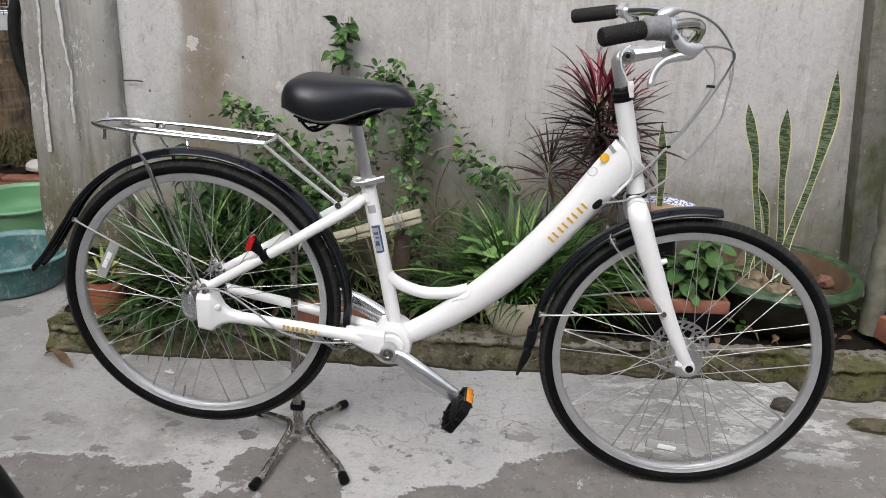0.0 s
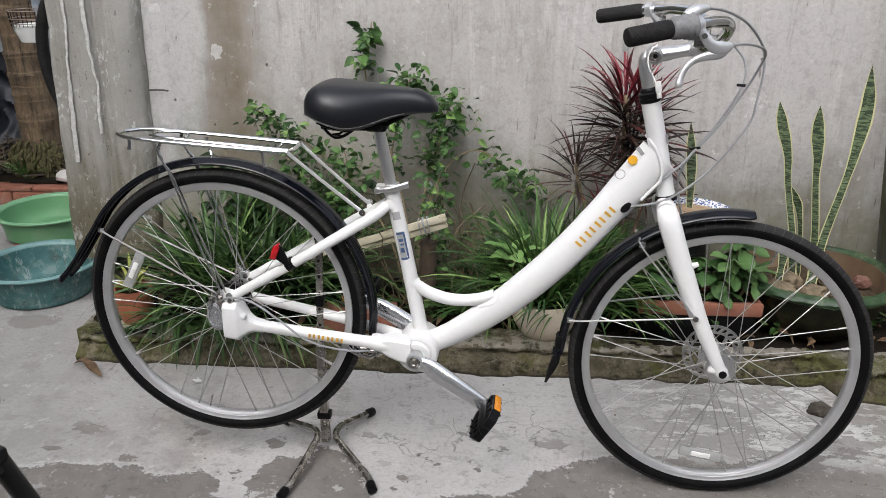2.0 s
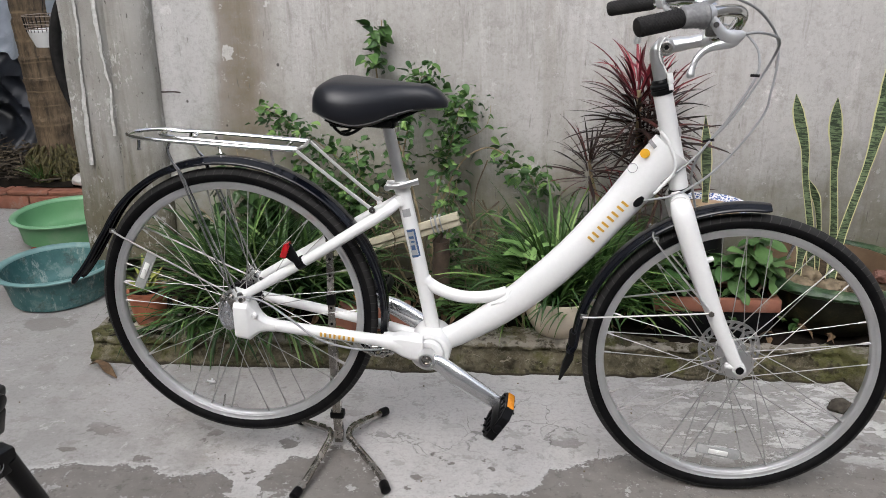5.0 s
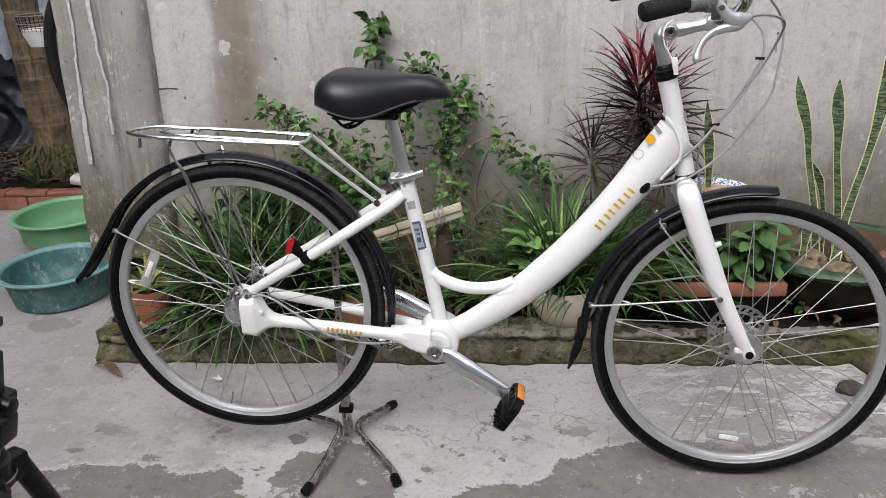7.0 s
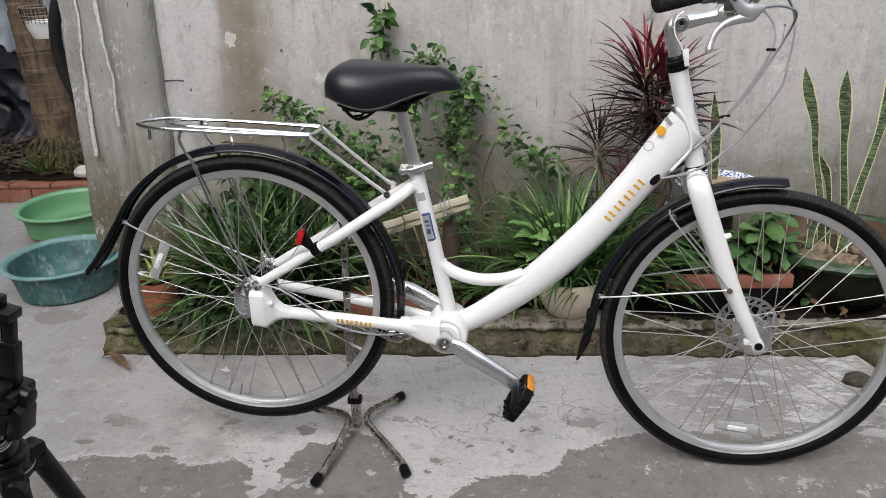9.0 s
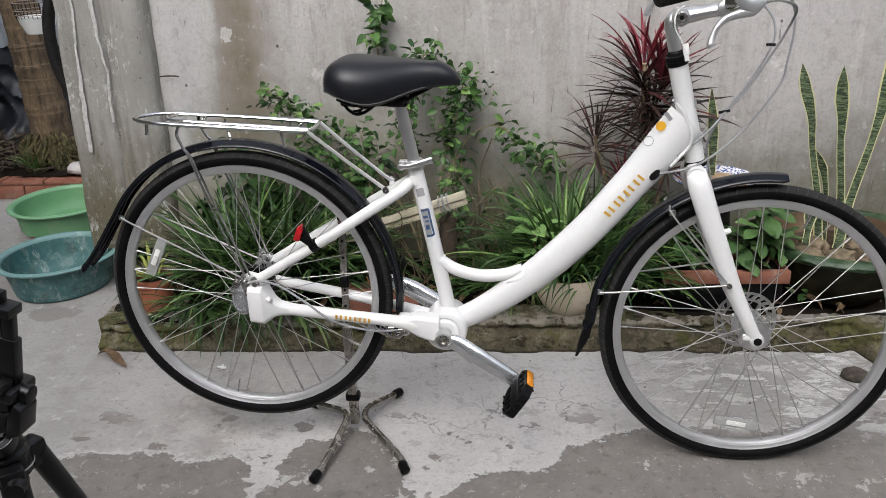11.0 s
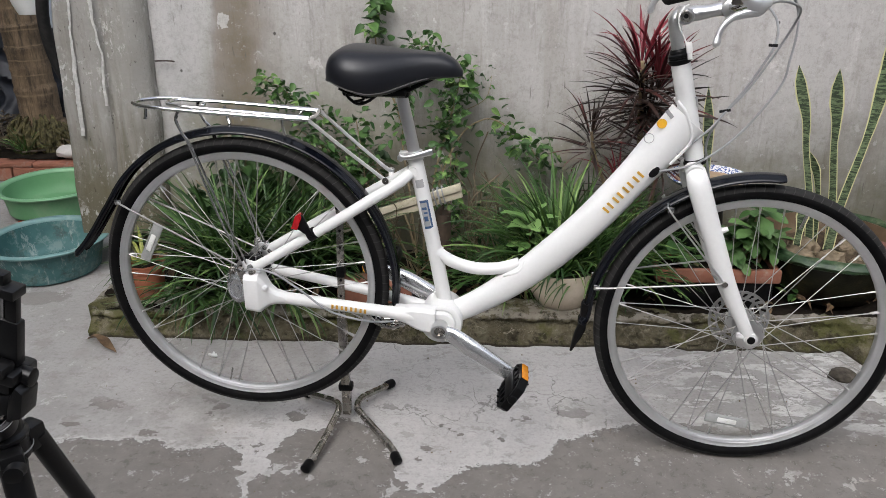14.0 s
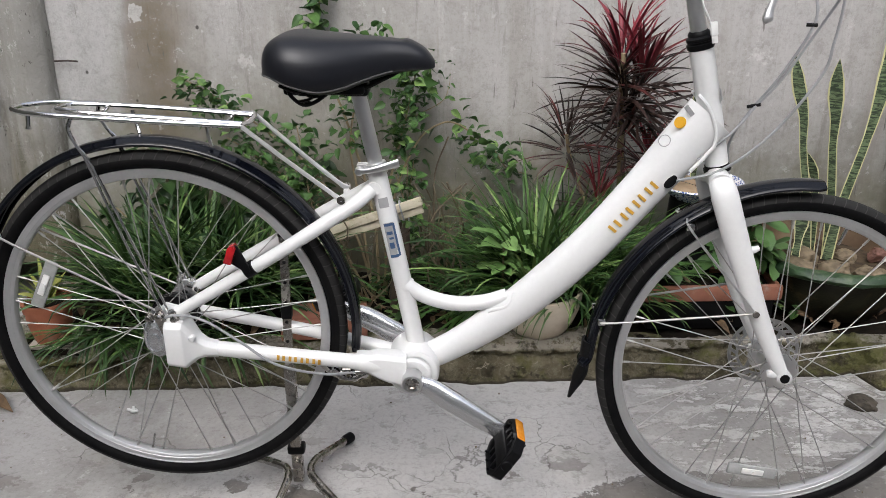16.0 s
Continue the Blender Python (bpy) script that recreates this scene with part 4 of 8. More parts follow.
# nuts, washers and fender eyes bunched on the far side of the axle
for at, r in (((-1.128, 0.064, 0.482), 0.008), ((-1.108, 0.060, 0.474), 0.0085), ((-1.120, 0.062, 0.460), 0.007), ((-1.096, 0.058, 0.466), 0.006)):
    bm = bmesh.new()
    lathe(bm, [(0.002, 0.014), (r * 0.8, 0.013), (r, 0.009), (r, 0.001), (r * 1.35, 0.0), (r * 1.35, -0.003)], 8, Matrix.Translation(at) @ ALONG_Y)
    part("hub_nut", bm, CHROME, bike, "bright steel nut", 25)
for s in (-1, 1):
    bm = bmesh.new()
    prism(bm, [(-1.165, 0.405), (-1.16, 0.445), (-1.12, 0.485), (-1.095, 0.478), (-1.10, 0.44), (-1.125, 0.405)], s * 0.050, s * 0.057, 0.002)
    part("dropout", bm, WHITE if s < 0 else ALLOY, bike)
    bolt("axle_nut", (-1.138, s * 0.066, 0.416), bike, 0.009, s * 0.014)
    bolt("stay_bolt", (-1.105, s * 0.070, 0.470), bike, 0.006, s * 0.010)
    bolt("stay_bolt", (-1.128, s * 0.070, 0.478), bike, 0.005, s * 0.010)
bm = bmesh.new()
lathe(bm, [(0.034, -0.05), (0.045, -0.046), (0.049, -0.036), (0.049, 0.036), (0.046, 0.044), (0.040, 0.047), (0.037, 0.047), (0.037, 0.044), (0.034, 0.044), (0.034, 0.052), (0.030, 0.056), (0.025, 0.056), (0.025, 0.053), (0.010, 0.053)], 44, Matrix.Translation(BB) @ ALONG_Y)
part("bottom_bracket", bm, WHITE, bike, "white gear housing round the crank axle", 30)
# cranks and pedals
PEDAL = Vector((-0.512, -0.092, 0.240))
bike_tube("crank_arm", [BB + Vector((0.012, -0.075, -0.005)), BB + Vector((0.035, -0.080, -0.012)), (-0.606, -0.088, 0.299), (-0.562, -0.093, 0.271), PEDAL + Vector((0.004, -0.004, -0.001))], [0.0170, 0.0195, 0.0235, 0.0215, 0.0160], CRANKALLOY, label="brushed alloy crank arm", segs=18, side=SIDE, flat=0.62)
bm = bmesh.new()
lathe(bm, [(0.015, 0.056), (0.0190, 0.058), (0.0200, 0.064), (0.0200, 0.084), (0.0185, 0.089), (0.0150, 0.090), (0.0138, 0.086), (0.0138, 0.080), (0.004, 0.080)], 36, Matrix.Translation(BB) @ ALONG_Y)
part("crank_boss", bm, ALLOY, bike, "alloy crank boss", 30)
bm = bmesh.new()
lathe(bm, [(0.0125, 0.079), (0.0125, 0.083), (0.0085, 0.085), (0.0085, 0.091), (0.0055, 0.092), (0.005, 0.088), (0.001, 0.088)], 6, Matrix.Translation(BB) @ ALONG_Y)
part("crank_bolt", bm, STAINLESS, bike, "greasy steel crank bolt", 30)
bike_tube("crank_arm", [BB + Vector((0, 0.07, 0)), BB + Vector((-0.04, 0.08, 0.020)), (-0.780, 0.088, 0.388), (-0.842, 0.09, 0.411)], [0.0215, 0.0235, 0.0225, 0.015], CRANKALLOY, label="brushed alloy crank arm", segs=18, side=SIDE, flat=0.62)


def pedal(at, m, flip=1):
    bm = bmesh.new()
    L, Wd, H = 0.046, 0.104, 0.0135
    outer = [(-L, -0.022), (-L + 0.016, -0.002), (L - 0.016, -0.002), (L, -0.022), (L, -Wd + 0.022), (L - 0.016, -Wd), (-L + 0.016, -Wd), (-L, -Wd + 0.022)]
    inner = [(x * 0.80, -0.048 + (y + 0.048) * 0.80) for x, y in outer]
    b = bmesh.new()
    lo, hi, lo_in, hi_in = [[b.verts.new((x, y, z)) for x, y in ring] for ring, z in ((outer, -0.010), (outer, 0.010), (inner, -0.010), (inner, 0.010))]
    for k in range(8):
        j = (k + 1) % 8
        for quad in ((lo[k], lo[j], hi[j], hi[k]), (hi[k], hi[j], hi_in[j], hi_in[k]), (hi_in[k], hi_in[j], lo_in[j], lo_in[k]), (lo_in[k], lo_in[j], lo[j], lo[k])):
            b.faces.new(quad)
    bmesh.ops.recalc_face_normals(b, faces=b.faces)
    bmesh.ops.bevel(b, geom=b.edges[:], offset=0.0012, segments=1, affect="EDGES", profile=0.5)
    join(bm, b)
    block(bm, (-0.016, -Wd + 0.004, -0.0115), (0.016, -0.004, 0.0115), 0.004)
    lathe(bm, [(0.004, -0.002), (0.010, 0.0), (0.0105, 0.004), (0.0095, 0.03), (0.0105, 0.05), (0.0105, Wd), (0.0085, Wd + 0.003), (0.003, Wd + 0.0032)], 18, ALONG_Y)
    for y in (-0.028, -0.048, -0.068):
        block(bm, (-L + 0.003, y - 0.004, -0.0075), (L - 0.003, y + 0.004, 0.0075), 0.0015)
    for x in (-L + 0.008, L - 0.008):
        for y in (-Wd + 0.026, -Wd * 0.5, -0.026):
            block(bm, (x - 0.002, y - 0.002, -H - 0.0018), (x + 0.002, y + 0.002, H + 0.0018), 0.0008)
    ob = part("pedal", bm, BLACK, bike, "black plastic platform pedal")
    ob.matrix_local = Matrix.Translation(at) @ m
    for x in (L - 0.0015,):
        bm = bmesh.new()
        block(bm, (x, -Wd * 0.78, -0.008), (x + 0.004, -Wd * 0.22, 0.008), 0.0015)
        part("pedal_reflector", bm, ORANGE, ob, "orange pedal reflector")
    return ob


pedal(PEDAL, Matrix.Rotation(radians(-56), 4, "Y"))
pedal(Vector((-0.842, 0.094, 0.411)), Matrix.Rotation(math.pi, 4, "Z") @ Matrix.Rotation(radians(20), 4, "Y"))

# fork
for s in (-1, 1):
    bike_tube("fork_leg", [(-0.150, s * 0.030, 0.708), (-0.143, s * 0.047, 0.680), (-0.119, s * 0.050, 0.612), (-0.094, s * 0.051, 0.548), (-0.058, s * 0.052, 0.458), (-0.020, s * 0.052, 0.378), (0.001, s * 0.052, 0.337)], [0.020, 0.0235, 0.0225, 0.0205, 0.0175, 0.0145, 0.0125], label="white fork leg", segs=20, side=SIDE, flat=0.68)
    bm = bmesh.new()
    lathe(bm, [(0.008, -0.009), (0.0140, -0.008), (0.0140, 0.008), (0.008, 0.009)], 20, Matrix.Translation((0.003, s * 0.052, 0.335)) @ ALONG_Y)
    block(bm, (-0.028, s * 0.052 - 0.006, 0.334), (0.0, s * 0.052 + 0.006, 0.348), 0.004)
    part("fork_end", bm, WHITE, bike)
    bolt("axle_nut", (0.003, s * 0.063, 0.335), bike, 0.0065, s * 0.015, BLACK)
bm = bmesh.new()
tube(bm, [(-0.1500, -0.040, 0.699), (-0.149, 0, 0.706), (-0.1500, 0.040, 0.699)], 0.0195, 18, 4)
part("fork_crown", bm, WHITE, bike)
bm = bmesh.new()
tube(bm, [(-0.098, -0.050, 0.582), (-0.084, -0.050, 0.584), (-0.074, -0.050, 0.588)], [0.007, 0.0065, 0.005], 10, 3)
part("brake_boss", bm, WHITE, bike)
axis = Matrix.Rotation(math.atan2(-0.0475, 0.192), 4, "Y")
for at, prof, mat, lab in (
    ((-0.1965, 0, 0.920), [(0.0205, 0.0), (0.0225, 0.003), (0.0225, 0.009), (0.0205, 0.010), (0.0205, 0.013), (0.0220, 0.014), (0.0220, 0.019), (0.0180, 0.022), (0.0180, 0.026), (0.0150, 0.030)], BLACK, "black headset cup"),
    ((-0.1475, 0, 0.7215), [(0.020, -0.010), (0.0232, -0.008), (0.0232, -0.002), (0.0208, 0.0), (0.0208, 0.004)], BLACK, "black lower headset cup"),
):
    bm = bmesh.new()
    lathe(bm, prof, 32, Matrix.Translation(at) @ axis)
    part("headset", bm, mat, bike, lab)

# stem, handlebar, grips, levers
bike_tube("stem_post", [(-0.2025, 0, 0.945), (-0.214, 0, 0.992), (-0.2145, 0, 1.006), (-0.205, 0, 1.016)], [0.0130, 0.0130, 0.0135, 0.0135], ALLOY, label="silver stem post", segs=20, side=SIDE, flat=1.0)
bm = bmesh.new()
lathe(bm, [(0.010, -0.024), (0.0155, -0.023), (0.0170, -0.020), (0.0170, 0.020), (0.0155, 0.023), (0.010, 0.024)], 28, Matrix.Translation((-0.199, 0, 1.014)) @ ALONG_Y)
tube(bm, [(-0.199, 0, 1.014), (-0.175, 0, 1.018), (-0.150, 0, 1.022), (-0.130, 0, 1.026), (-0.117, 0, 1.028)], [0.0150, 0.0155, 0.0125, 0.0135, 0.0155], 18, 4, SIDE, 1.3)
lathe(bm, [(0.012, -0.026), (0.0172, -0.024), (0.0172, 0.024), (0.012, 0.026)], 28, Matrix.Translation((-0.116, 0, 1.028)) @ ALONG_Y)
part("stem", bm, ALLOY, bike, "silver adjustable handlebar stem")
bm = bmesh.new()
lathe(bm, [(0.009, 0.022), (0.0118, 0.0225), (0.0118, 0.026), (0.0100, 0.0275), (0.0060, 0.0275), (0.0055, 0.025), (0.001, 0.025)], 30, Matrix.Translation((-0.199, 0, 1.014)) @ ALONG_Y)
part("stem_bolt", bm, STAINLESS, bike, "steel socket bolt", 30)
bm = bmesh.new()
lathe(bm, [(0.0053, 0.0245), (0.0045, 0.0256), (0.001, 0.0254)], 6, Matrix.Translation((-0.199, 0, 1.014)) @ ALONG_Y)
part("bolt_socket", bm, BLACK, bike)
BAR = [(-0.116, 0.0, 1.028), (-0.105, 0.035, 1.036), (-0.087, 0.075, 1.0525), (-0.083, 0.115, 1.0745), (-0.097, 0.152, 1.0890), (-0.128, 0.190, 1.0930), (-0.156, 0.220, 1.0905), (-0.20, 0.250, 1.086), (-0.272, 0.280, 1.0735)]
bike_tube("handlebar", [(x, -y, z) for x, y, z in BAR[:0:-1]] + BAR, 0.0115, CHROME, label="polished swept-back handlebar", segs=16, sub=8)
def knurl(bm, p, q, radii, segs, depth):
    """A straight sleeve with a chequer of small studs."""
    t = (q - p) / np.linalg.norm(q - p)
    u = np.cross(t, (0, 0, 1.0))
    u /= np.linalg.norm(u)
    w = np.cross(t, u)
    n = len(radii)
    rings = [[bm.verts.new(p + (q - p) * i / (n - 1) + (r + depth * ((i // 2 + k // 2) % 2) * (2 < i < n - 3)) * (math.cos(a) * u + math.sin(a) * w)) for k, a in enumerate(np.linspace(0, 2 * math.pi, segs, endpoint=False))] for i, r in enumerate(radii)]
    for a, b in zip(rings, rings[1:]):
        for k in range(segs):
            bm.faces.new((a[k], a[(k + 1) % segs], b[(k + 1) % segs], b[k]))
    bm.faces.new(rings[0][::-1])
    bm.faces.new(rings[-1])


for s in (-1, 1):
    a = (-0.211, s * 0.2563, 1.0845) if s < 0 else (-0.196, 0.250, 1.0865)
    e = (-0.286, s * 0.2855, 1.0708) if s < 0 else (-0.294, 0.289, 1.0695)
    bm = bmesh.new()
    av, ev = np.array(a), np.array(e)
    ts = np.linspace(0, 1, 43)
    knurl(bm, av, ev, [0.0150] * 2 + [0.0152] * 55 + [0.0150, 0.0130], 48, 0.0013)
    part("grip", bm, GRIP, bike, "black rubber grip with a chequered surface")
ga, gb = np.array((-0.211, -0.2563, 1.0845)), np.array((-0.170, -0.237, 1.0885))
bm = bmesh.new()
knurl(bm, ga, gb, [0.0160, 0.0178] + [0.0184] * 8 + [0.0188, 0.0192, 0.0196, 0.0200, 0.0203, 0.0205, 0.0206, 0.0206] + [0.0232, 0.0236, 0.0232, 0.0195], 44, 0.0014)
part("twist_shifter", bm, surface("grey_rubber", (0.15, 0.15, 0.152), (0.22, 0.22, 0.22), 150, (0.5, 0.65), bump=0.4, fine=320), bike, "grey knurled twist shifter", 80)
for s in (-1, 1):
    bm = bmesh.new()
    tube(bm, [(-0.171, s * 0.238, 1.0885), (-0.160, s * 0.230, 1.0900)], [0.0165, 0.0160], 20, 1)
    tube(bm, [(-0.170, s * 0.243, 1.100), (-0.1545, s * 0.243, 1.0765), (-0.138, s * 0.242, 1.0575), (-0.121, s * 0.238, 1.0515), (-0.1065, s * 0.233, 1.0545), (-0.100, s * 0.230, 1.056)], [0.0072, 0.0080, 0.0095, 0.0135, 0.0085, 0.0046], 14, 5, SIDE, 0.5)
    tube(bm, [(-0.162, s * 0.226, 1.080), (-0.142, s * 0.226, 1.062), (-0.122, s * 0.228, 1.052)], [0.0055, 0.0065, 0.0090], 12, 5, SIDE, 0.4)
    if s > 0:
        bmesh.ops.translate(bm, verts=bm.verts, vec=(-0.016, 0, 0.0))
    part("lever_body", bm, SILVERPAINT, bike, "silver-white brake lever body")
    bm = bmesh.new()
    tube(bm, [(-0.112, s * 0.234, 1.0475), (-0.1216, s * 0.236, 1.0425), (-0.141, s * 0.238, 1.0390), (-0.1624, s * 0.241, 1.0321), (-0.1772, s * 0.245, 1.0191), (-0.1846, s * 0.248, 1.0027), (-0.1868, s * 0.250, 0.991), (-0.1850, s * 0.250, 0.986)], [0.0070, 0.0092, 0.0080, 0.0062, 0.0054, 0.0054, 0.0076, 0.0056], 14, 5, SIDE, 0.7)
    if s > 0:
        for v in bm.verts:
            reach = min(1.0, max(0.0, (-0.104 - v.co.x) / 0.083))
            v.co += Vector((-0.016 - 0.026 * reach, 0, 0.010 * reach))
    part("brake_lever", bm, SILVERPAINT, bike, "silver-white brake lever blade")
    bm = bmesh.new()
    block(bm, (-0.166, s * 0.232 - 0.004, 1.052), (-0.146, s * 0.232 + 0.004, 1.078), 0.003)
    part("lever_link", bm, STAINLESS, bike, "dark steel lever link")
    bolt("lever_bolt", (-0.1515, s * 0.2475, 1.0725), bike, 0.0036, s * 0.006, STAINLESS)
# cable outlet of the twist shifter
bm = bmesh.new()
tube(bm, [(-0.184, -0.236, 1.102), (-0.176, -0.232, 1.1075), (-0.164, -0.228, 1.114), (-0.150, -0.223, 1.117), (-0.1446, -0.222, 1.1177)], [0.0095, 0.0115, 0.0105, 0.0070, 0.0048], 16, 5)
part("shifter_outlet", bm, SILVERPAINT, bike, "silver cast cable outlet of the shifter")
# cables
CABLES = [
    [(-0.146, -0.222, 1.1175), (-0.110, -0.19, 1.1114), (-0.058, -0.12, 1.090), (-0.016, -0.06, 1.058), (0.0075, -0.03, 1.026), (0.0118, -0.03, 0.9885), (0.006, -0.03, 0.931), (-0.0062, -0.03, 0.878), (-0.074, -0.030, 0.782), (-0.150, -0.031, 0.722), (-0.222, -0.026, 0.702)],
    [(-0.1035, -0.230, 1.0555), (-0.0676, -0.18, 1.0545), (-0.028, -0.12, 1.0452), (-0.0037, -0.08, 1.0327), (0.0044, -0.04, 1.0084), (-0.011, -0.01, 0.955), (-0.0575, -0.005, 0.872), (-0.098, -0.005, 0.823), (-0.13, -0.02, 0.79), (-0.19, -0.03, 0.74)],
    [(-0.118, 0.230, 1.056), (-0.100, 0.17, 1.048), (-0.075, 0.08, 1.050), (-0.057, 0.02, 1.045), (-0.032, 0.02, 1.026), (-0.0156, 0.01, 0.9986), (-0.018, 0.0, 0.955), (-0.060, 0.0, 0.875), (-0.102, 0.01, 0.81), (-0.118, 0.035, 0.755), (-0.110, 0.045, 0.70), (-0.07, 0.06, 0.55), (-0.03, 0.055, 0.43)],
]
for k, c in enumerate(CABLES):
    bike_tube("cable", c, 0.0026, CABLE, label="slim cable housing", segs=8, sub=10)
for p, q in (((-0.013, -0.004, 0.957), (-0.028, 0.004, 0.957)), ((-0.089, -0.008, 0.829), (-0.107, 0.004, 0.823))):
    bike_tube("cable_tie", [p, q], 0.0030, BLACK, segs=8, sub=1)
bike_tube("brake_cable", [(-0.775, -0.055, 0.345), (-0.84, -0.085, 0.357), (-0.92, -0.10, 0.385), (-0.98, -0.10, 0.43), (-1.04, -0.095, 0.468), (-1.09, -0.085, 0.474), (-1.125, -0.075, 0.462)], 0.0026, CABLE, segs=8, sub=8)
bm = bmesh.new()
for p in ((-0.777, -0.057, 0.346), (-0.80, -0.06, 0.352)):
    lathe(bm, [(0.003, -0.008), (0.006, -0.007), (0.006, 0.007), (0.003, 0.008)], 10, Matrix.Translation(p) @ Matrix.Rotation(radians(90), 4, "Y"))
part("cable_stop", bm, STAINLESS, bike)
bm = bmesh.new()
lathe(bm, [(0.004, 0.0), (0.0105, 0.001), (0.0105, 0.003), (0.006, 0.0045)], 20, Matrix.Translation((-0.232, -0.0235, 0.700)) @ Matrix.Rotation(radians(-50), 4, "Y") @ Matrix.Diagonal((1.3, 1, 0.8, 1)) @ ALONG_Y)
part("cable_port", bm, BLACK, bike, "black rubber cable port")
bm = bmesh.new()
lathe(bm, [(0.012, -0.050), (0.040, -0.049), (0.046, -0.044), (0.046, -0.040), (0.043, -0.038), (0.046, -0.036), (0.046, -0.032), (0.043, -0.030), (0.046, -0.028), (0.046, -0.022), (0.020, -0.020)], 40, Matrix.Translation(REAR) @ ALONG_Y)
part("brake_drum", bm, BLACK, bike, "black band-brake drum")
for p in ((-1.088, -0.066, 0.4625), (-1.070, -0.084, 0.428)):
    bm = bmesh.new()
    lathe(bm, [(0.004, -0.006), (0.0062, -0.005), (0.0062, 0.003), (0.0042, 0.0055), (0.001, 0.006)], 14, Matrix.Translation(p) @ ALONG_Y)
    part("casing_bolt", bm, WHITE, bike)
# kickstand folded under the left side
bm = bmesh.new()
tube(bm, [(-0.75, 0.03, 0.322), (-0.79, 0.02, 0.318), (-0.83, 0.05, 0.325)], 0.008, 10, 4)
block(bm, (-0.79, -0.015, 0.315), (-0.745, 0.03, 0.332), 0.005)
part("under_bracket", bm, STAINLESS, bike)
bm = bmesh.new()
block(bm, (-0.800, -0.020, 0.306), (-0.778, 0.016, 0.346), 0.003)
part("kickstand_clamp", bm, BLACK, bike, "black kickstand clamp")
for x, z in ((-0.826, 0.334), (-0.815, 0.322), (-0.790, 0.318), (-0.770, 0.326)):
    bm = bmesh.new()
    lathe(bm, [(0.002, 0.012), (0.006, 0.011), (0.007, 0.007), (0.007, 0.0), (0.0095, -0.001), (0.0095, -0.004)], 10, Matrix.Translation((x, -0.026, z)) @ ALONG_Y)
    part("clamp_nut", bm, CHROME, bike, "bright steel nut", 25)
bike_tube("return_spring", [(-0.765, -0.034, 0.330), (-0.795, -0.036, 0.318), (-0.830, -0.034, 0.328), (-0.852, -0.028, 0.345)], 0.0042, STAINLESS, segs=8)

# mudguards: a channel section swept round each wheel
def mudguard(name, centre, points, label, tail=1.0):
    bm = bmesh.new()
    line = curve(points, 8)
    prof = [(-0.0250, -0.0085), (-0.0262, -0.0070), (-0.0255, -0.0045), (-0.0215, -0.0012), (-0.0165, 0.0012), (-0.0150, 0.0034), (-0.0085, 0.0052), (0.0, 0.0058), (0.0085, 0.0052), (0.0150, 0.0034), (0.0165, 0.0012), (0.0215, -0.0012), (0.0255, -0.0045), (0.0262, -0.0070), (0.0250, -0.0085)]
    prof = prof + [(y * 0.93, z - 0.0016) for y, z in prof[::-1]]
    rings = []
    for i, c in enumerate(line):
        t = Vector(line[min(i + 1, len(line) - 1)] - line[max(i - 1, 0)]).normalized()
        n = Vector((t.z, 0, -t.x))
        if n.dot(Vector(c) - centre) < 0:
            n = -n
        k = min(1.0, 0.72 + 0.14 * min(i, len(line) - 1 - i)) ** 0.6
        k *= 1 + (tail - 1) * min(1.0, max(0.0, (i / len(line) - 0.72) / 0.18))
        rings.append([bm.verts.new(Vector(c) + Vector((0, y * k, 0)) + n * z * k) for y, z in prof])
    for a, b in zip(rings, rings[1:]):
        for k in range(len(prof)):
            bm.faces.new((a[k], a[(k + 1) % len(prof)], b[(k + 1) % len(prof)], b[k]))
    bm.faces.new(rings[0])
    bm.faces.new(rings[-1][::-1])
    return part(name, bm, GLOSSBLACK, bike, label, 50)


def arc(c, r, a0, a1, n):
    return [(c.x + r * math.cos(radians(a)), 0, c.z + r * math.sin(radians(a))) for a in np.linspace(a0, a1, n)]


rf = mudguard("rear_mudguard", REAR, arc(REAR, 0.356, -8, 150, 18) + [(-1.460, 0, 0.575), (-1.495, 0, 0.525), (-1.523, 0, 0.490), (-1.545, 0, 0.468)], "glossy black rear mudguard", 1.12)
ff = mudguard("front_mudguard", FRONT, arc(FRONT, 0.357, 84, 176, 12) + [(-0.362, 0, 0.345), (-0.363, 0, 0.335)], "glossy black front mudguard")
bm = bmesh.new()
flap = [[bm.verts.new((x + 0.012 * u * u * min(1.0, (z - 0.255) / 0.06), u * w, z)) for u in (-1, -0.5, 0, 0.5, 1)] for x, z, w in ((-0.358, 0.385, 0.022), (-0.361, 0.345, 0.023), (-0.364, 0.325, 0.026), (-0.371, 0.305, 0.026), (-0.375, 0.285, 0.016), (-0.379, 0.260, 0.004))]
for a, b in zip(flap, flap[1:]):
    for k in range(4):
        bm.faces.new((a[k], a[k + 1], b[k + 1], b[k]))
for v in [g for g in bmesh.ops.extrude_face_region(bm, geom=bm.faces[:])["geom"] if isinstance(g, bmesh.types.BMVert)]:
    v.co.x -= 0.004
part("mud_flap", bm, BLACK, bike, "black rubber mud flap")
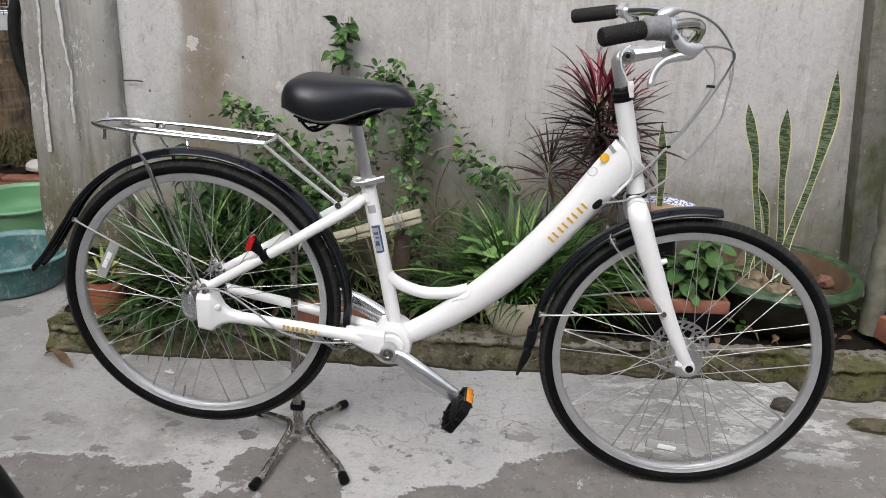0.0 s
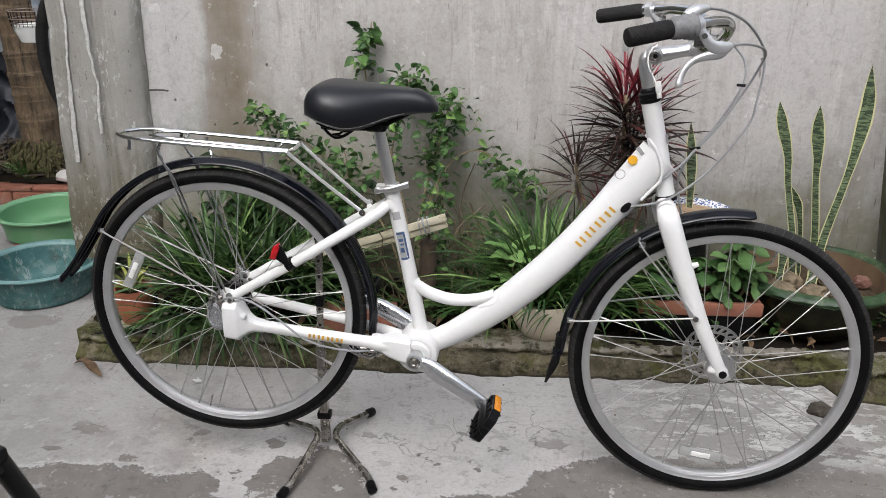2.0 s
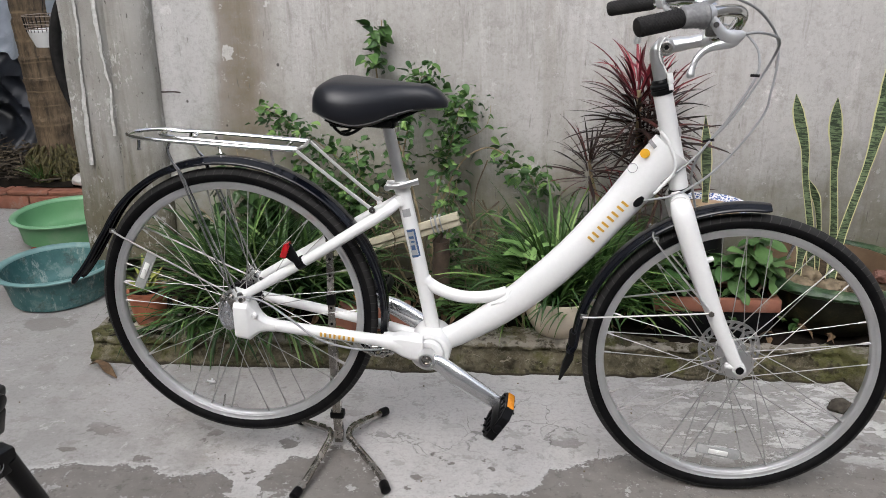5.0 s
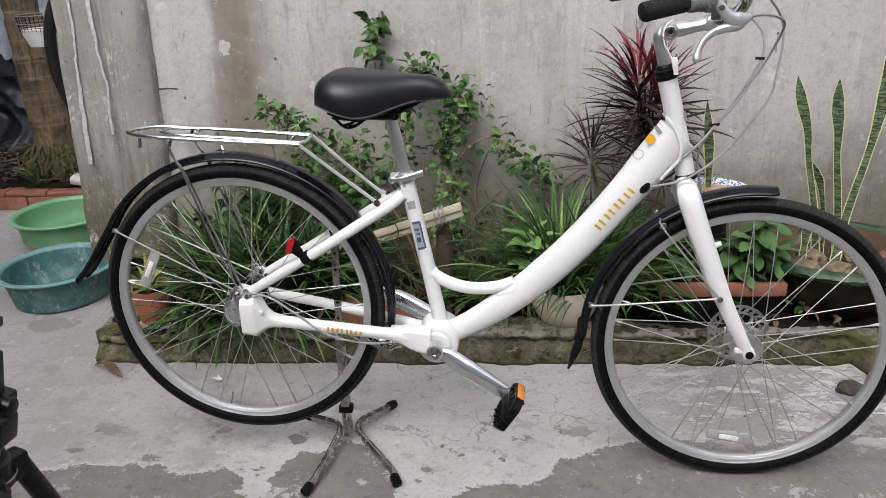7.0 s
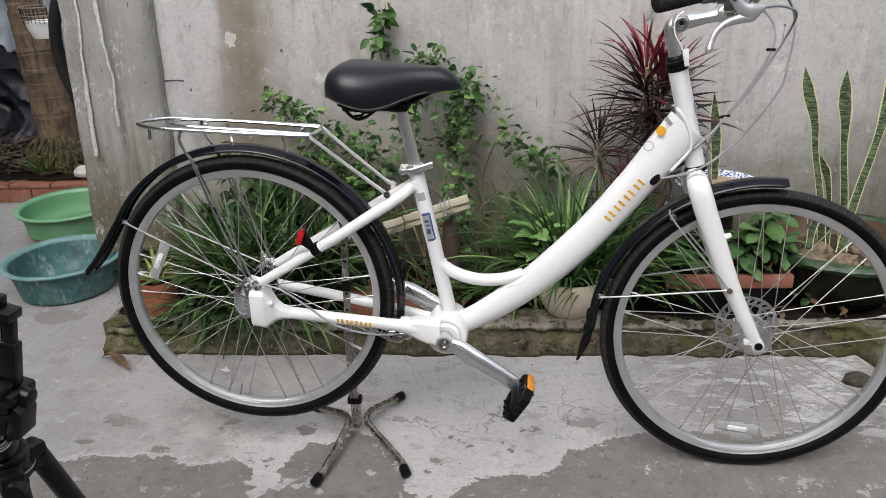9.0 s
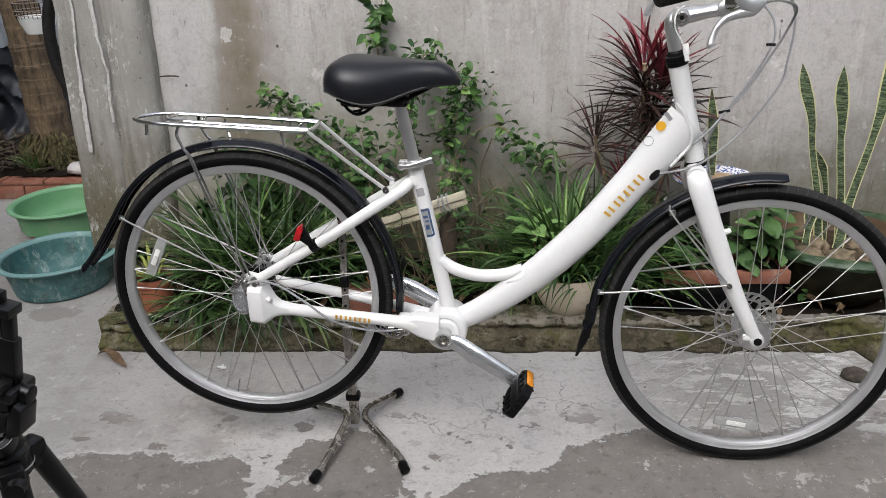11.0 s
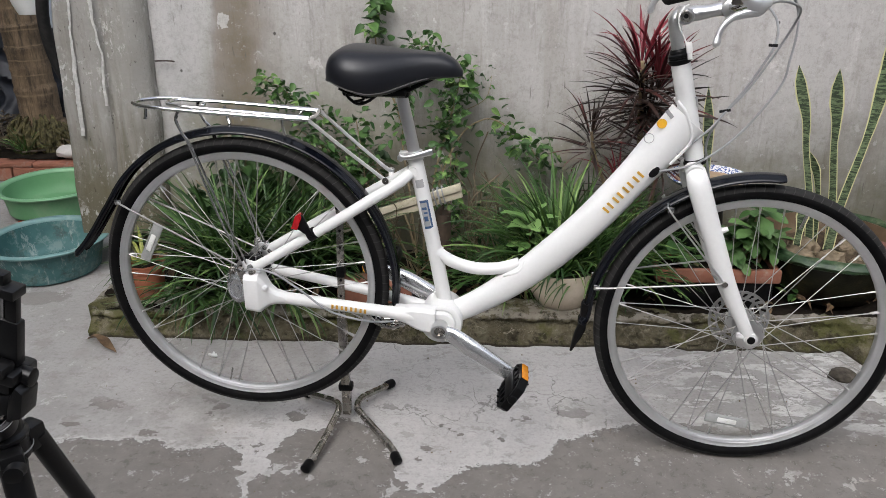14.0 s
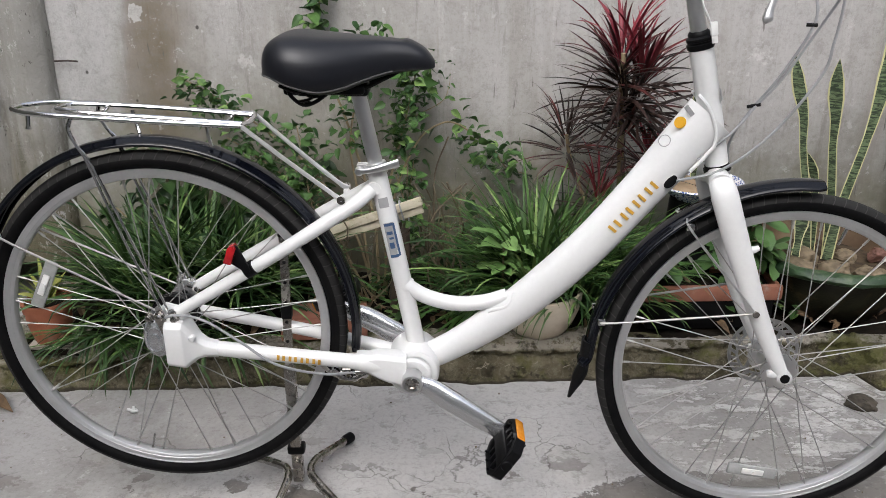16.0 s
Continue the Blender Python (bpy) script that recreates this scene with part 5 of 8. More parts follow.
for s in (-1, 1):
    bike_tube("mudguard_stay", [(-1.415, s * 0.028, 0.607), (-1.38, s * 0.045, 0.592), (-1.13, s * 0.060, 0.468)], 0.0021, SPOKE, segs=8, sub=3)
    bike_tube("mudguard_stay", [(-0.338, s * 0.030, 0.436), (-0.31, s * 0.047, 0.441), (-0.071, s * 0.068, 0.470)], 0.0021, SPOKE, segs=8, sub=3)
    bike_tube("mudguard_stay", [(-0.197, s * 0.028, 0.634), (-0.188, s * 0.043, 0.612), (-0.071, s * 0.068, 0.470)], 0.0021, ALLOY, segs=8, sub=3)
    bolt("stay_screw", (-0.071, s * 0.074, 0.470), bike, 0.0045, s * 0.009, STAINLESS)
    for p in ((-1.410, s * 0.033, 0.605), (-0.334, s * 0.035, 0.437), (-0.192, s * 0.036, 0.621)):
        bm = bmesh.new()
        block(bm, tuple(np.array(p) - (0.007, 0.004, 0.006)), tuple(np.array(p) + (0.007, 0.004, 0.006)), 0.002)
        part("stay_clamp", bm, CHROME, bike)

# carrier
bm = bmesh.new()
H = lambda x: 0.8035 + (-0.96 - x) * 0.062
loop = []
for s in (-1, 1):
    pts = [(-0.955, s * 0.050, H(-0.955)), (-1.05, s * 0.056, H(-1.05)), (-1.15, s * 0.057, H(-1.15)), (-1.26, s * 0.055, H(-1.25) + 0.001), (-1.316, s * 0.045, H(-1.295) + 0.001), (-1.348, s * 0.018, H(-1.325)), (-1.352, 0.0, H(-1.33))]
    tube(bm, pts, 0.0043, 10, 6)
tube(bm, [(-0.955, -0.050, H(-0.955)), (-0.950, -0.02, H(-0.95)), (-0.950, 0.02, H(-0.95)), (-0.955, 0.050, H(-0.955))], 0.0043, 10, 4)
top = part("carrier", bm, CHROME, bike, "chromed steel rear carrier")
for s in (-1, 1):
    bm = bmesh.new()
    tube(bm, [(-0.957, s * 0.036, H(-0.955) + 0.001), (-1.06, s * 0.039, H(-1.06) + 0.003), (-1.18, s * 0.038, H(-1.18) + 0.004), (-1.255, s * 0.030, H(-1.255) + 0.004), (-1.272, s * 0.018, H(-1.27) + 0.004), (-1.276, 0.0, H(-1.276) + 0.004)], 0.0040, 8, 5)
    part("carrier_rail", bm, CHROME, top)
for x in (-1.215, -0.995):
    bm = bmesh.new()
    tube(bm, [(x, -0.056, H(x)), (x + 0.004, -0.03, H(x) - 0.004), (x + 0.004, 0.03, H(x) - 0.004), (x, 0.056, H(x))], 0.0034, 8, 4)
    part("carrier_crossbar", bm, CHROME, top)
for s in (-1, 1):
    bm = bmesh.new()
    tube(bm, [(-0.955, s * 0.050, H(-0.955)), (-0.945, s * 0.049, 0.794), (-0.88, s * 0.042, 0.738), (-0.812, s * 0.036, 0.682), (-0.795, s * 0.040, 0.670)], [0.0040, 0.0040, 0.0040, 0.0042, 0.0060], 8, 4, SIDE, 0.8)
    part("carrier_strut", bm, surface("satin_chrome", (0.74, 0.74, 0.74), (0.82, 0.82, 0.82), 20, (0.3, 0.4), 0.6, 0.02), top)
    bolt("strut_bolt", (-0.797, s * 0.044, 0.672), bike, 0.0055, s * 0.006, STAINLESS)
    bm = bmesh.new()
    block(bm, (-0.803, s * 0.036 - 0.003, 0.652), (-0.791, s * 0.036 + 0.003, 0.670), 0.0028)
    part("strut_lug", bm, WHITE, bike)
    for dx in (0.0, 0.012):
        bm = bmesh.new()
        tube(bm, [(-1.232, s * 0.056, H(-1.232)), (-1.238, s * 0.061, 0.800), (-1.226, s * 0.064, 0.772), (-1.212 + dx * 0.4, s * 0.066, 0.742), (-1.172 + dx, s * 0.068, 0.612), (-1.124 + dx, s * 0.068, 0.478)], [0.0036, 0.0036, 0.0032, 0.0026, 0.0025, 0.0025], 8, 5)
        part("carrier_leg", bm, CHROME, top)
bm = bmesh.new()
tube(bm, [(-1.308, -0.046, H(-1.29)), (-1.310, -0.047, 0.806), (-1.311, -0.047, 0.799)], [0.0035, 0.0035, 0.005], 8, 2)
part("carrier_peg", bm, CHROME, top)
bm = bmesh.new()
tube(bm, [(-1.02, -0.02, H(-1.02)), (-1.02, -0.022, 0.785), (-1.017, -0.018, 0.762)], 0.0034, 8, 2)
part("carrier_foot", bm, CHROME, top)
bm = bmesh.new()
tube(bm, [(-1.16, 0.02, H(-1.16)), (-1.155, 0.02, 0.79), (-1.15, 0.014, 0.777)], 0.0034, 8, 2)
part("carrier_foot", bm, CHROME, top)

# saddle and seat post
bike_tube("seat_post", [(-0.7365, 0, 0.712), (-0.7675, 0, 0.862)], 0.0132, ALLOY, label="brushed alloy seat post", segs=20, sub=1)
bm = bmesh.new()
lathe(bm, [(0.0160, -0.011), (0.0190, -0.0105), (0.0194, -0.008), (0.0194, 0.006), (0.0185, 0.009), (0.0140, 0.0095)], 28, Matrix.Translation((-0.7385, 0, 0.719)) @ Matrix.Rotation(radians(-11), 4, "Y"))
for y in (-0.009, 0.004):
    block(bm, (-0.772, y, 0.709), (-0.754, y + 0.005, 0.727), 0.002)
tube(bm, [(-0.766, -0.026, 0.718), (-0.766, 0.02, 0.718)], 0.0042, 10, 1)
lathe(bm, [(0.003, -0.006), (0.0078, -0.005), (0.0078, 0.003), (0.005, 0.006)], 14, Matrix.Translation((-0.766, -0.022, 0.718)) @ ALONG_Y)
tube(bm, [(-0.764, -0.026, 0.718), (-0.742, -0.030, 0.722), (-0.718, -0.027, 0.728), (-0.698, -0.019, 0.732)], [0.0050, 0.0046, 0.0062, 0.0072], 12, 4, SIDE, 0.35)
part("seat_clamp", bm, ALLOY, bike, "silver quick-release seat clamp")
stations = [(-0.915, 0.030, 0.910, 0.890), (-0.910, 0.062, 0.929, 0.882), (-0.897, 0.084, 0.945, 0.880), (-0.875, 0.097, 0.954, 0.869), (-0.850, 0.101, 0.955, 0.860), (-0.820, 0.096, 0.952, 0.853), (-0.785, 0.080, 0.949, 0.857), (-0.75, 0.059, 0.946, 0.869), (-0.715, 0.043, 0.943, 0.880), (-0.68, 0.034, 0.938, 0.886), (-0.655, 0.029, 0.926, 0.888), (-0.642, 0.020, 0.913, 0.889), (-0.6345, 0.009, 0.902, 0.891)]
line = curve(stations, 3)
bm = bmesh.new()
rings = []
for x, w, t, b in line:
    ring = []
    for a in np.linspace(0, 2 * math.pi, 32, endpoint=False):
        c, s_ = math.cos(a), math.sin(a)
        yy = w * math.copysign(abs(c) ** 0.72, c)
        mid = b + 0.33 * (t - b)
        zz = mid + (t - mid) * (max(s_, 0) ** 0.8) if s_ > 0 else mid - (mid - b) * (abs(s_) ** 0.5)
        if s_ > 0.8:
            zz -= 0.004 * (1 - (c / 0.6) ** 2) * (1 if x < -0.68 else 0)
        ring.append(bm.verts.new((x, yy, zz)))
    rings.append(ring)
for a, b in zip(rings, rings[1:]):
    for k in range(32):
        bm.faces.new((a[k], a[(k + 1) % 32], b[(k + 1) % 32], b[k]))
bm.faces.new(rings[0][::-1])
bm.faces.new(rings[-1])
SEAM = [[v.co.copy() for v in ring] for ring in rings]
VINYLEDGE = surface("grey_stitching", (0.05, 0.05, 0.052), (0.10, 0.10, 0.10), 90, (0.5, 0.6))
sad = part("saddle", bm, LEATHER, bike, "padded black vinyl saddle", 60)
bm = bmesh.new()
for s in (-1, 1):
    tube(bm, [(-0.690, s * 0.008, 0.888), (-0.72, s * 0.018, 0.874), (-0.76, s * 0.022, 0.858), (-0.82, s * 0.024, 0.856), (-0.86, s * 0.05, 0.860), (-0.885, s * 0.06, 0.872)], 0.0035, 8, 5)
part("saddle_rail", bm, BLACK, sad, "black steel saddle rails")
bm = bmesh.new()
block(bm, (-0.885, -0.035, 0.850), (-0.75, 0.035, 0.866), 0.006)
block(bm, (-0.79, -0.024, 0.846), (-0.745, 0.024, 0.866), 0.006)
part("saddle_clamp", bm, BLACK, sad, "black saddle clamp")
for pick in (18, 30):
    bm = bmesh.new()
    edge = [x for x, w, t, b in line if x < -0.70]
    tube(bm, [seam[pick] for seam in SEAM[: len(edge)]], 0.0017, 6, 1)
    part("piping", bm, VINYLEDGE, sad, "grey stitched edge")
for s in (-1, 1):
    bm = bmesh.new()
    tube(bm, [(-0.876, s * 0.042, 0.868), (-0.870, s * 0.040, 0.850), (-0.852, s * 0.038, 0.836), (-0.832, s * 0.036, 0.840), (-0.808, s * 0.034, 0.856)], 0.0034, 8, 4)
    part("spring_bracket", bm, BLACK, sad, "bent black steel bracket")
    bm = bmesh.new()
    spiral = [(-0.848 + 0.010 * math.cos(t), s * 0.034 + 0.010 * math.sin(t), 0.836 + 0.0017 * t) for t in np.linspace(0, 14, 40)]
    tube(bm, spiral, 0.0024, 6, 1)
    part("saddle_spring", bm, BLACK, sad, "black coil spring")

# rear reflector, stickers, lettering, plug
bm = bmesh.new()
prism(bm, [(-1.002, 0.570), (-0.991, 0.599), (-0.982, 0.602), (-0.978, 0.594), (-0.988, 0.566)], -0.080, -0.056, 0.002)
part("rear_reflector", bm, RED, bike, "red rear reflector")
bm = bmesh.new()
prism(bm, [(-0.983, 0.601), (-0.976, 0.596), (-0.956, 0.552), (-0.964, 0.548), (-0.990, 0.566)], -0.072, -0.064, 0.002)
tube(bm, [(-0.969, -0.0565, 0.5455), (-0.953, -0.0565, 0.5555)], 0.0138, 18, 1)
part("reflector_bracket", bm, BLACK, bike)


def decal(name, at, size, mat, tilt, parent=bike, round_=0.0, label=""):
    """A thin sticker on the right side; tilt turns it in the plane of the frame."""
    bm = bmesh.new()
    w, h = size
    b = bmesh.new()
    if round_:
        lathe(b, [(round_, 0.0), (round_, 0.0008)], 24, ALONG_Y)
    else:
        block(b, (-w / 2, -0.0008, -h / 2), (w / 2, 0.0, h / 2))
    join(bm, b, Matrix.Translation(at) @ Matrix.Rotation(radians(tilt), 4, "Y"))
    return part(name, bm, mat, parent, label)


def wrapped(name, p, q, r, a0, a1, mat, label="", parent=bike):
    """A sticker bent round a tube from p to q, between two angles from its right side."""
    p, q = Vector(p), Vector(q)
    t = (q - p).normalized()
    side = Vector((0, -1, 0))
    other = t.cross(side)
    bm = bmesh.new()
    rows = [[bm.verts.new(c + r * (math.cos(a) * side + math.sin(a) * other)) for a in np.radians(np.linspace(a0, a1, 8))] for c in (p, q)]
    for k in range(7):
        bm.faces.new((rows[0][k], rows[0][k + 1], rows[1][k + 1], rows[1][k]))
    return part(name, bm, mat, parent, label)


ST = lambda z: (-0.7385 + (0.715 - z) * 0.1897, 0, z)
wrapped("sticker", ST(0.668), ST(0.650), 0.0173, -35, 25, GREYLABEL, "grey foil sticker")
wrapped("sticker", ST(0.622), ST(0.556), 0.0172, -42, 26, GREYLABEL, "silver and blue sticker")
for z0, z1, a0, a1 in ((0.620, 0.558, -40, -26), (0.621, 0.616, -26, 24), (0.562, 0.557, -26, 24), (0.606, 0.600, -18, 16), (0.595, 0.591, -18, 8), (0.585, 0.574, -14, 14)):
    wrapped("sticker_bar", ST(z0), ST(z1), 0.0176, a0, a1, BLUELABEL)
HT = lambda z: (-0.1965 + (0.922 - z) * 0.2475, 0, z)
wrapped("sticker", HT(0.852), HT(0.832), 0.0229, -75, -45, GREYLABEL)
wrapped("sticker", HT(0.835), HT(0.800), 0.0229, 62, 85, BLACK, "black head badge edge")
decal("round_sticker", (-0.226, -0.0265, 0.803), (0, 0), YELLOW, 0, round_=0.010, label="yellow round sticker")
decal("foil_sticker", (-0.212, -0.024, 0.822), (0.020, 0.008), GREYLABEL, 50)
bm = bmesh.new()
lathe(bm, [(0.0105, 0.0), (0.0105, 0.0006), (0.0092, 0.0006), (0.0092, 0.0)], 24, Matrix.Translation((-0.249, -0.0265, 0.772)) @ ALONG_Y, closed=True)
part("ring_sticker", bm, GREYLABEL, bike)


def gold_marks(at, size, step, tilt, apart):
    """Four pairs of plain upright gold strokes in a row, laid on the right side."""
    w, h = size
    for k in range(4):
        for d in (-apart, apart):
            bm = bmesh.new()
            block(bm, ((k - 1.5) * step + d - w / 2, -0.0008, -h / 2), ((k - 1.5) * step + d + w / 2, 0.0, h / 2))
            ob = part("gold_mark", bm, GOLD, bike, "plain gold stroke")
            ob.matrix_local = Matrix.Translation(at) @ Matrix.Rotation(radians(tilt), 4, "Y")


gold_marks((-0.293, -0.0285, 0.655), (0.0052, 0.0175), 0.0300, -50.5, 0.0068)
gold_marks((-0.884, -0.0745, 0.380), (0.0050, 0.0100), 0.0215, 7, 0.0050)
# a charging plug hung from the stem
bm = bmesh.new()
tube(bm, [(-0.196, -0.024, 1.036), (-0.206, -0.030, 1.030), (-0.2135, -0.034, 1.015), (-0.2115, -0.034, 0.995), (-0.202, -0.032, 0.978), (-0.194, -0.030, 0.962)], 0.0016, 8, 6)
plug = part("plug_lead", bm, WHITEPL, bike, "white charging lead")
bm = bmesh.new()
block(bm, (-0.006, -0.0035, -0.022), (0.006, 0.0035, 0.0), 0.002)
block(bm, (-0.0045, -0.0025, -0.034), (0.0045, 0.0025, -0.022), 0.0006)
pl = part("plug", bm, WHITEPL, plug, "white plug")
pl.matrix_local = Matrix.Translation((-0.190, -0.030, 0.966)) @ Matrix.Rotation(radians(-10), 4, "Y")


# ---- stand under the bicycle ----
stand = thing("bike_stand", "stainless bent-rod bicycle stand with black rubber feet", "stand")
SP = (-0.927, 0.146)
bm = bmesh.new()
block(bm, (SP[0] - 0.011, SP[1] - 0.011, 0.022), (SP[0] + 0.011, SP[1] + 0.011, 0.30), 0.003)
part("post", bm, STAINLESS, stand, "square stainless lower post")
bm = bmesh.new()
b = bmesh.new()
block(b, (-0.0085, -0.006, 0.0), (0.0085, 0.006, 0.31), 0.002)
for z in np.arange(0.03, 0.30, 0.042):
    lathe(b, [(0.0042, 0.0055), (0.0042, 0.0068)], 10, Matrix.Translation((0, 0, z)) @ ALONG_Y)
join(bm, b, Matrix.Translation((SP[0], SP[1], 0.285)) @ Matrix.Rotation(radians(2), 4, "Y"))
slider = part("slider", bm, STAINLESS, stand, "perforated stainless sliding bar")
for z in np.arange(0.315, 0.56, 0.042):
    bm = bmesh.new()
    lathe(bm, [(0.0034, 0.0062), (0.0034, 0.0072)], 10, Matrix.Translation((SP[0] + (z - 0.285) * 0.035, SP[1], z)) @ ALONG_Y)
    part("hole", bm, BLACK, slider)
for z0, z1 in ((0.405, 0.435), (0.575, 0.605)):
    bm = bmesh.new()
    block(bm, (SP[0] - 0.0105 + (z0 - 0.28) * 0.035, SP[1] - 0.009, z0), (SP[0] + 0.0105 + (z0 - 0.28) * 0.035, SP[1] + 0.010, z1), 0.004)
    part("rubber_sleeve", bm, BLACK, stand, "black rubber sleeve")
bm = bmesh.new()
block(bm, (SP[0] - 0.018, SP[1] - 0.013, 0.092), (SP[0] + 0.018, SP[1] + 0.013, 0.112), 0.005)
part("collar", bm, BLACK, stand, "black clamp collar")
bolt("wing_bolt", (SP[0], SP[1] - 0.018, 0.07), stand, 0.006, -0.01, STAINLESS)
FEET = {"a": [(-0.991, -0.071, 0.013), (-0.975, -0.02, 0.020), (-0.952, 0.09, 0.036), (-0.946, 0.125, 0.042), (-0.953, 0.155, 0.042), (-0.975, 0.178, 0.038), (-1.06, 0.245, 0.014)],
        "b": [(-0.781, -0.033, 0.013), (-0.80, 0.01, 0.020), (-0.888, 0.12, 0.038), (-0.902, 0.150, 0.042), (-0.898, 0.178, 0.042), (-0.885, 0.205, 0.038), (-0.832, 0.301, 0.014)]}
for k, pts in FEET.items():
    bm = bmesh.new()
    tube(bm, pts, 0.0085, 14, 6)
    leg = part("leg", bm, STAINLESS, stand, "bent stainless rod leg")
    for end, nxt in ((pts[0], pts[1]), (pts[-1], pts[-2])):
        e, n_ = np.array(end), np.array(nxt)
        d = (n_ - e) / np.linalg.norm(n_ - e)
        bm = bmesh.new()
        tube(bm, [e - d * 0.006, e - d * 0.003, e + d * 0.02, e + d * 0.024], [0.008, 0.012, 0.012, 0.0095], 14, 1)
        part("rubber_foot", bm, BLACK, leg, "black rubber foot")

# ---- camera tripod at the edge of the yard ----
TX, TY = -1.200, -0.745
NOD = Matrix.Translation((0, 0, 0.59)) @ Matrix.Rotation(radians(13), 4, "Y") @ Matrix.Diagonal((0.9, 0.9, 1, 1)) @ Matrix.Translation((0, 0, -0.588))
tri = thing("tripod", "black plastic camera tripod with a phone holder", "tripod", m=Matrix.Translation((TX, TY, -0.012)) @ Matrix.Rotation(radians(-8), 4, "Z"))
bm = bmesh.new()
block(bm, (-0.026, -0.008, 0.715), (0.026, 0.010, 0.778), 0.003)
bmesh.ops.transform(bm, matrix=NOD, verts=bm.verts)
holder = part("phone_holder", bm, MOULDED, tri, "black spring phone holder")
for nm, lo, hi in (("holder_rail", (-0.023, -0.006, 0.770), (-0.006, 0.006, 0.822)), ("holder_rail", (0.006, -0.006, 0.770), (0.023, 0.006, 0.822)), ("holder_jaw", (-0.029, -0.020, 0.815), (0.029, 0.008, 0.828)), ("jaw_tab", (-0.010, -0.012, 0.825), (0.010, 0.004, 0.842))):
    bm = bmesh.new()
    block(bm, lo, hi, 0.002)
    bmesh.ops.transform(bm, matrix=NOD, verts=bm.verts)
    part(nm, bm, MOULDED, holder)
bm = bmesh.new()
tube(bm, [(0.0, -0.002, 0.772), (0.0, -0.002, 0.822)], 0.0046, 10, 1)
bmesh.ops.transform(bm, matrix=NOD, verts=bm.verts)
part("guide_rod", bm, CHROME, tri, "steel guide rod")
bm = bmesh.new()
block(bm, (-0.034, -0.028, 0.696), (0.034, 0.026, 0.714), 0.005)
block(bm, (-0.028, -0.036, 0.710), (0.024, -0.008, 0.726), 0.004)
lathe(bm, [(0.008, -0.012), (0.0125, -0.010), (0.0125, 0.008), (0.009, 0.010)], 20, Matrix.Translation((0.036, 0, 0.702)) @ Matrix.Rotation(radians(90), 4, "Y"))
bmesh.ops.transform(bm, matrix=NOD, verts=bm.verts)
part("plate", bm, MOULDED, tri, "black quick-release plate")
bm = bmesh.new()
block(bm, (-0.020, -0.02, 0.69), (0.022, 0.02, 0.724), 0.006)
lathe(bm, [(0.020, 0.0), (0.030, 0.004), (0.030, 0.03), (0.024, 0.038)], 28, Matrix.Translation((0, 0, 0.652)))
block(bm, (0.022, -0.012, 0.672), (0.044, 0.012, 0.712), 0.006)
tube(bm, [(-0.02, -0.02, 0.672), (-0.05, -0.05, 0.655), (-0.12, -0.10, 0.60)], [0.008, 0.007, 0.010], 12, 3)
bmesh.ops.translate(bm, verts=bm.verts, vec=(0, 0, -0.014))
bmesh.ops.transform(bm, matrix=NOD, verts=bm.verts)
part("pan_head", bm, MOULDED, tri, "black pan head with handle")
bm = bmesh.new()
lathe(bm, [(0.0, 0.657), (0.013, 0.657), (0.013, 0.6605), (0.010, 0.6605), (0.010, 0.659)][1:], 24, Matrix.Translation((0.006, -0.024, 0.006)))
bmesh.ops.translate(bm, verts=bm.verts, vec=(0, 0, -0.016))
bmesh.ops.transform(bm, matrix=NOD, verts=bm.verts)
part("level_ring", bm, STAINLESS, tri)
bm = bmesh.new()
seat = NOD @ Matrix.Translation((0.004, -0.020, 0.634)) @ Matrix.Rotation(radians(24), 4, "X")
lathe(bm, [(0.010, -0.014), (0.0235, -0.013), (0.0245, -0.010), (0.0245, 0.006), (0.0225, 0.009), (0.0150, 0.009), (0.0140, 0.006), (0.002, 0.006)], 32, seat)
disc = part("level_disc", bm, MOULDED, tri, "black disc round the bubble level", 30)
for r, h in ((0.0150, 0.0095), (0.0235, 0.0085)):
    bm = bmesh.new()
    lathe(bm, [(r - 0.0007, h - 0.0006), (r, h), (r + 0.0007, h - 0.0006), (r, h - 0.0012)], 36, seat, closed=True)
    part("ring", bm, GREYLABEL, disc, "thin worn grey ring")
bm = bmesh.new()
prism(bm, [(0.020, 0.640), (0.043, 0.652), (0.046, 0.690), (0.034, 0.698), (0.024, 0.676)], -0.026, 0.010, 0.003)
bmesh.ops.transform(bm, matrix=NOD, verts=bm.verts)
part("tilt_bracket", bm, MOULDED, tri, "black tilt bracket")
bm = bmesh.new()
lathe(bm, [(0.0315, 0.577), (0.0322, 0.5785), (0.0315, 0.580), (0.0308, 0.5785)], 40, closed=True)
part("collar_ring", bm, GREYLABEL, tri, "thin worn grey collar edge")
bm = bmesh.new()
lathe(bm, [(0.016, 0.54), (0.019, 0.545), (0.019, 0.592), (0.033, 0.600), (0.033, 0.628), (0.036, 0.631), (0.036, 0.636), (0.030, 0.640), (0.030, 0.646), (0.027, 0.656)], 32)
for k in range(3):
    a = Matrix.Rotation(radians(120 * k - 44), 4, "Z")
    b = bmesh.new()
    block(b, (0.014, -0.015, 0.558), (0.050, 0.015, 0.595), 0.005, a)
    part("leg_hinge", b, MOULDED, tri)
bmesh.ops.translate(bm, verts=bm.verts, vec=(0, 0, -0.034))
bmesh.ops.scale(bm, verts=bm.verts, vec=(0.84, 0.84, 1))
part("shoulder", bm, MOULDED, tri, "black moulded shoulder")
bm = bmesh.new()
tube(bm, [(0, 0, 0.52), (0, 0, 0.28)], 0.012, 16, 1)
part("centre_column", bm, MOULDED, tri)
bm = bmesh.new()
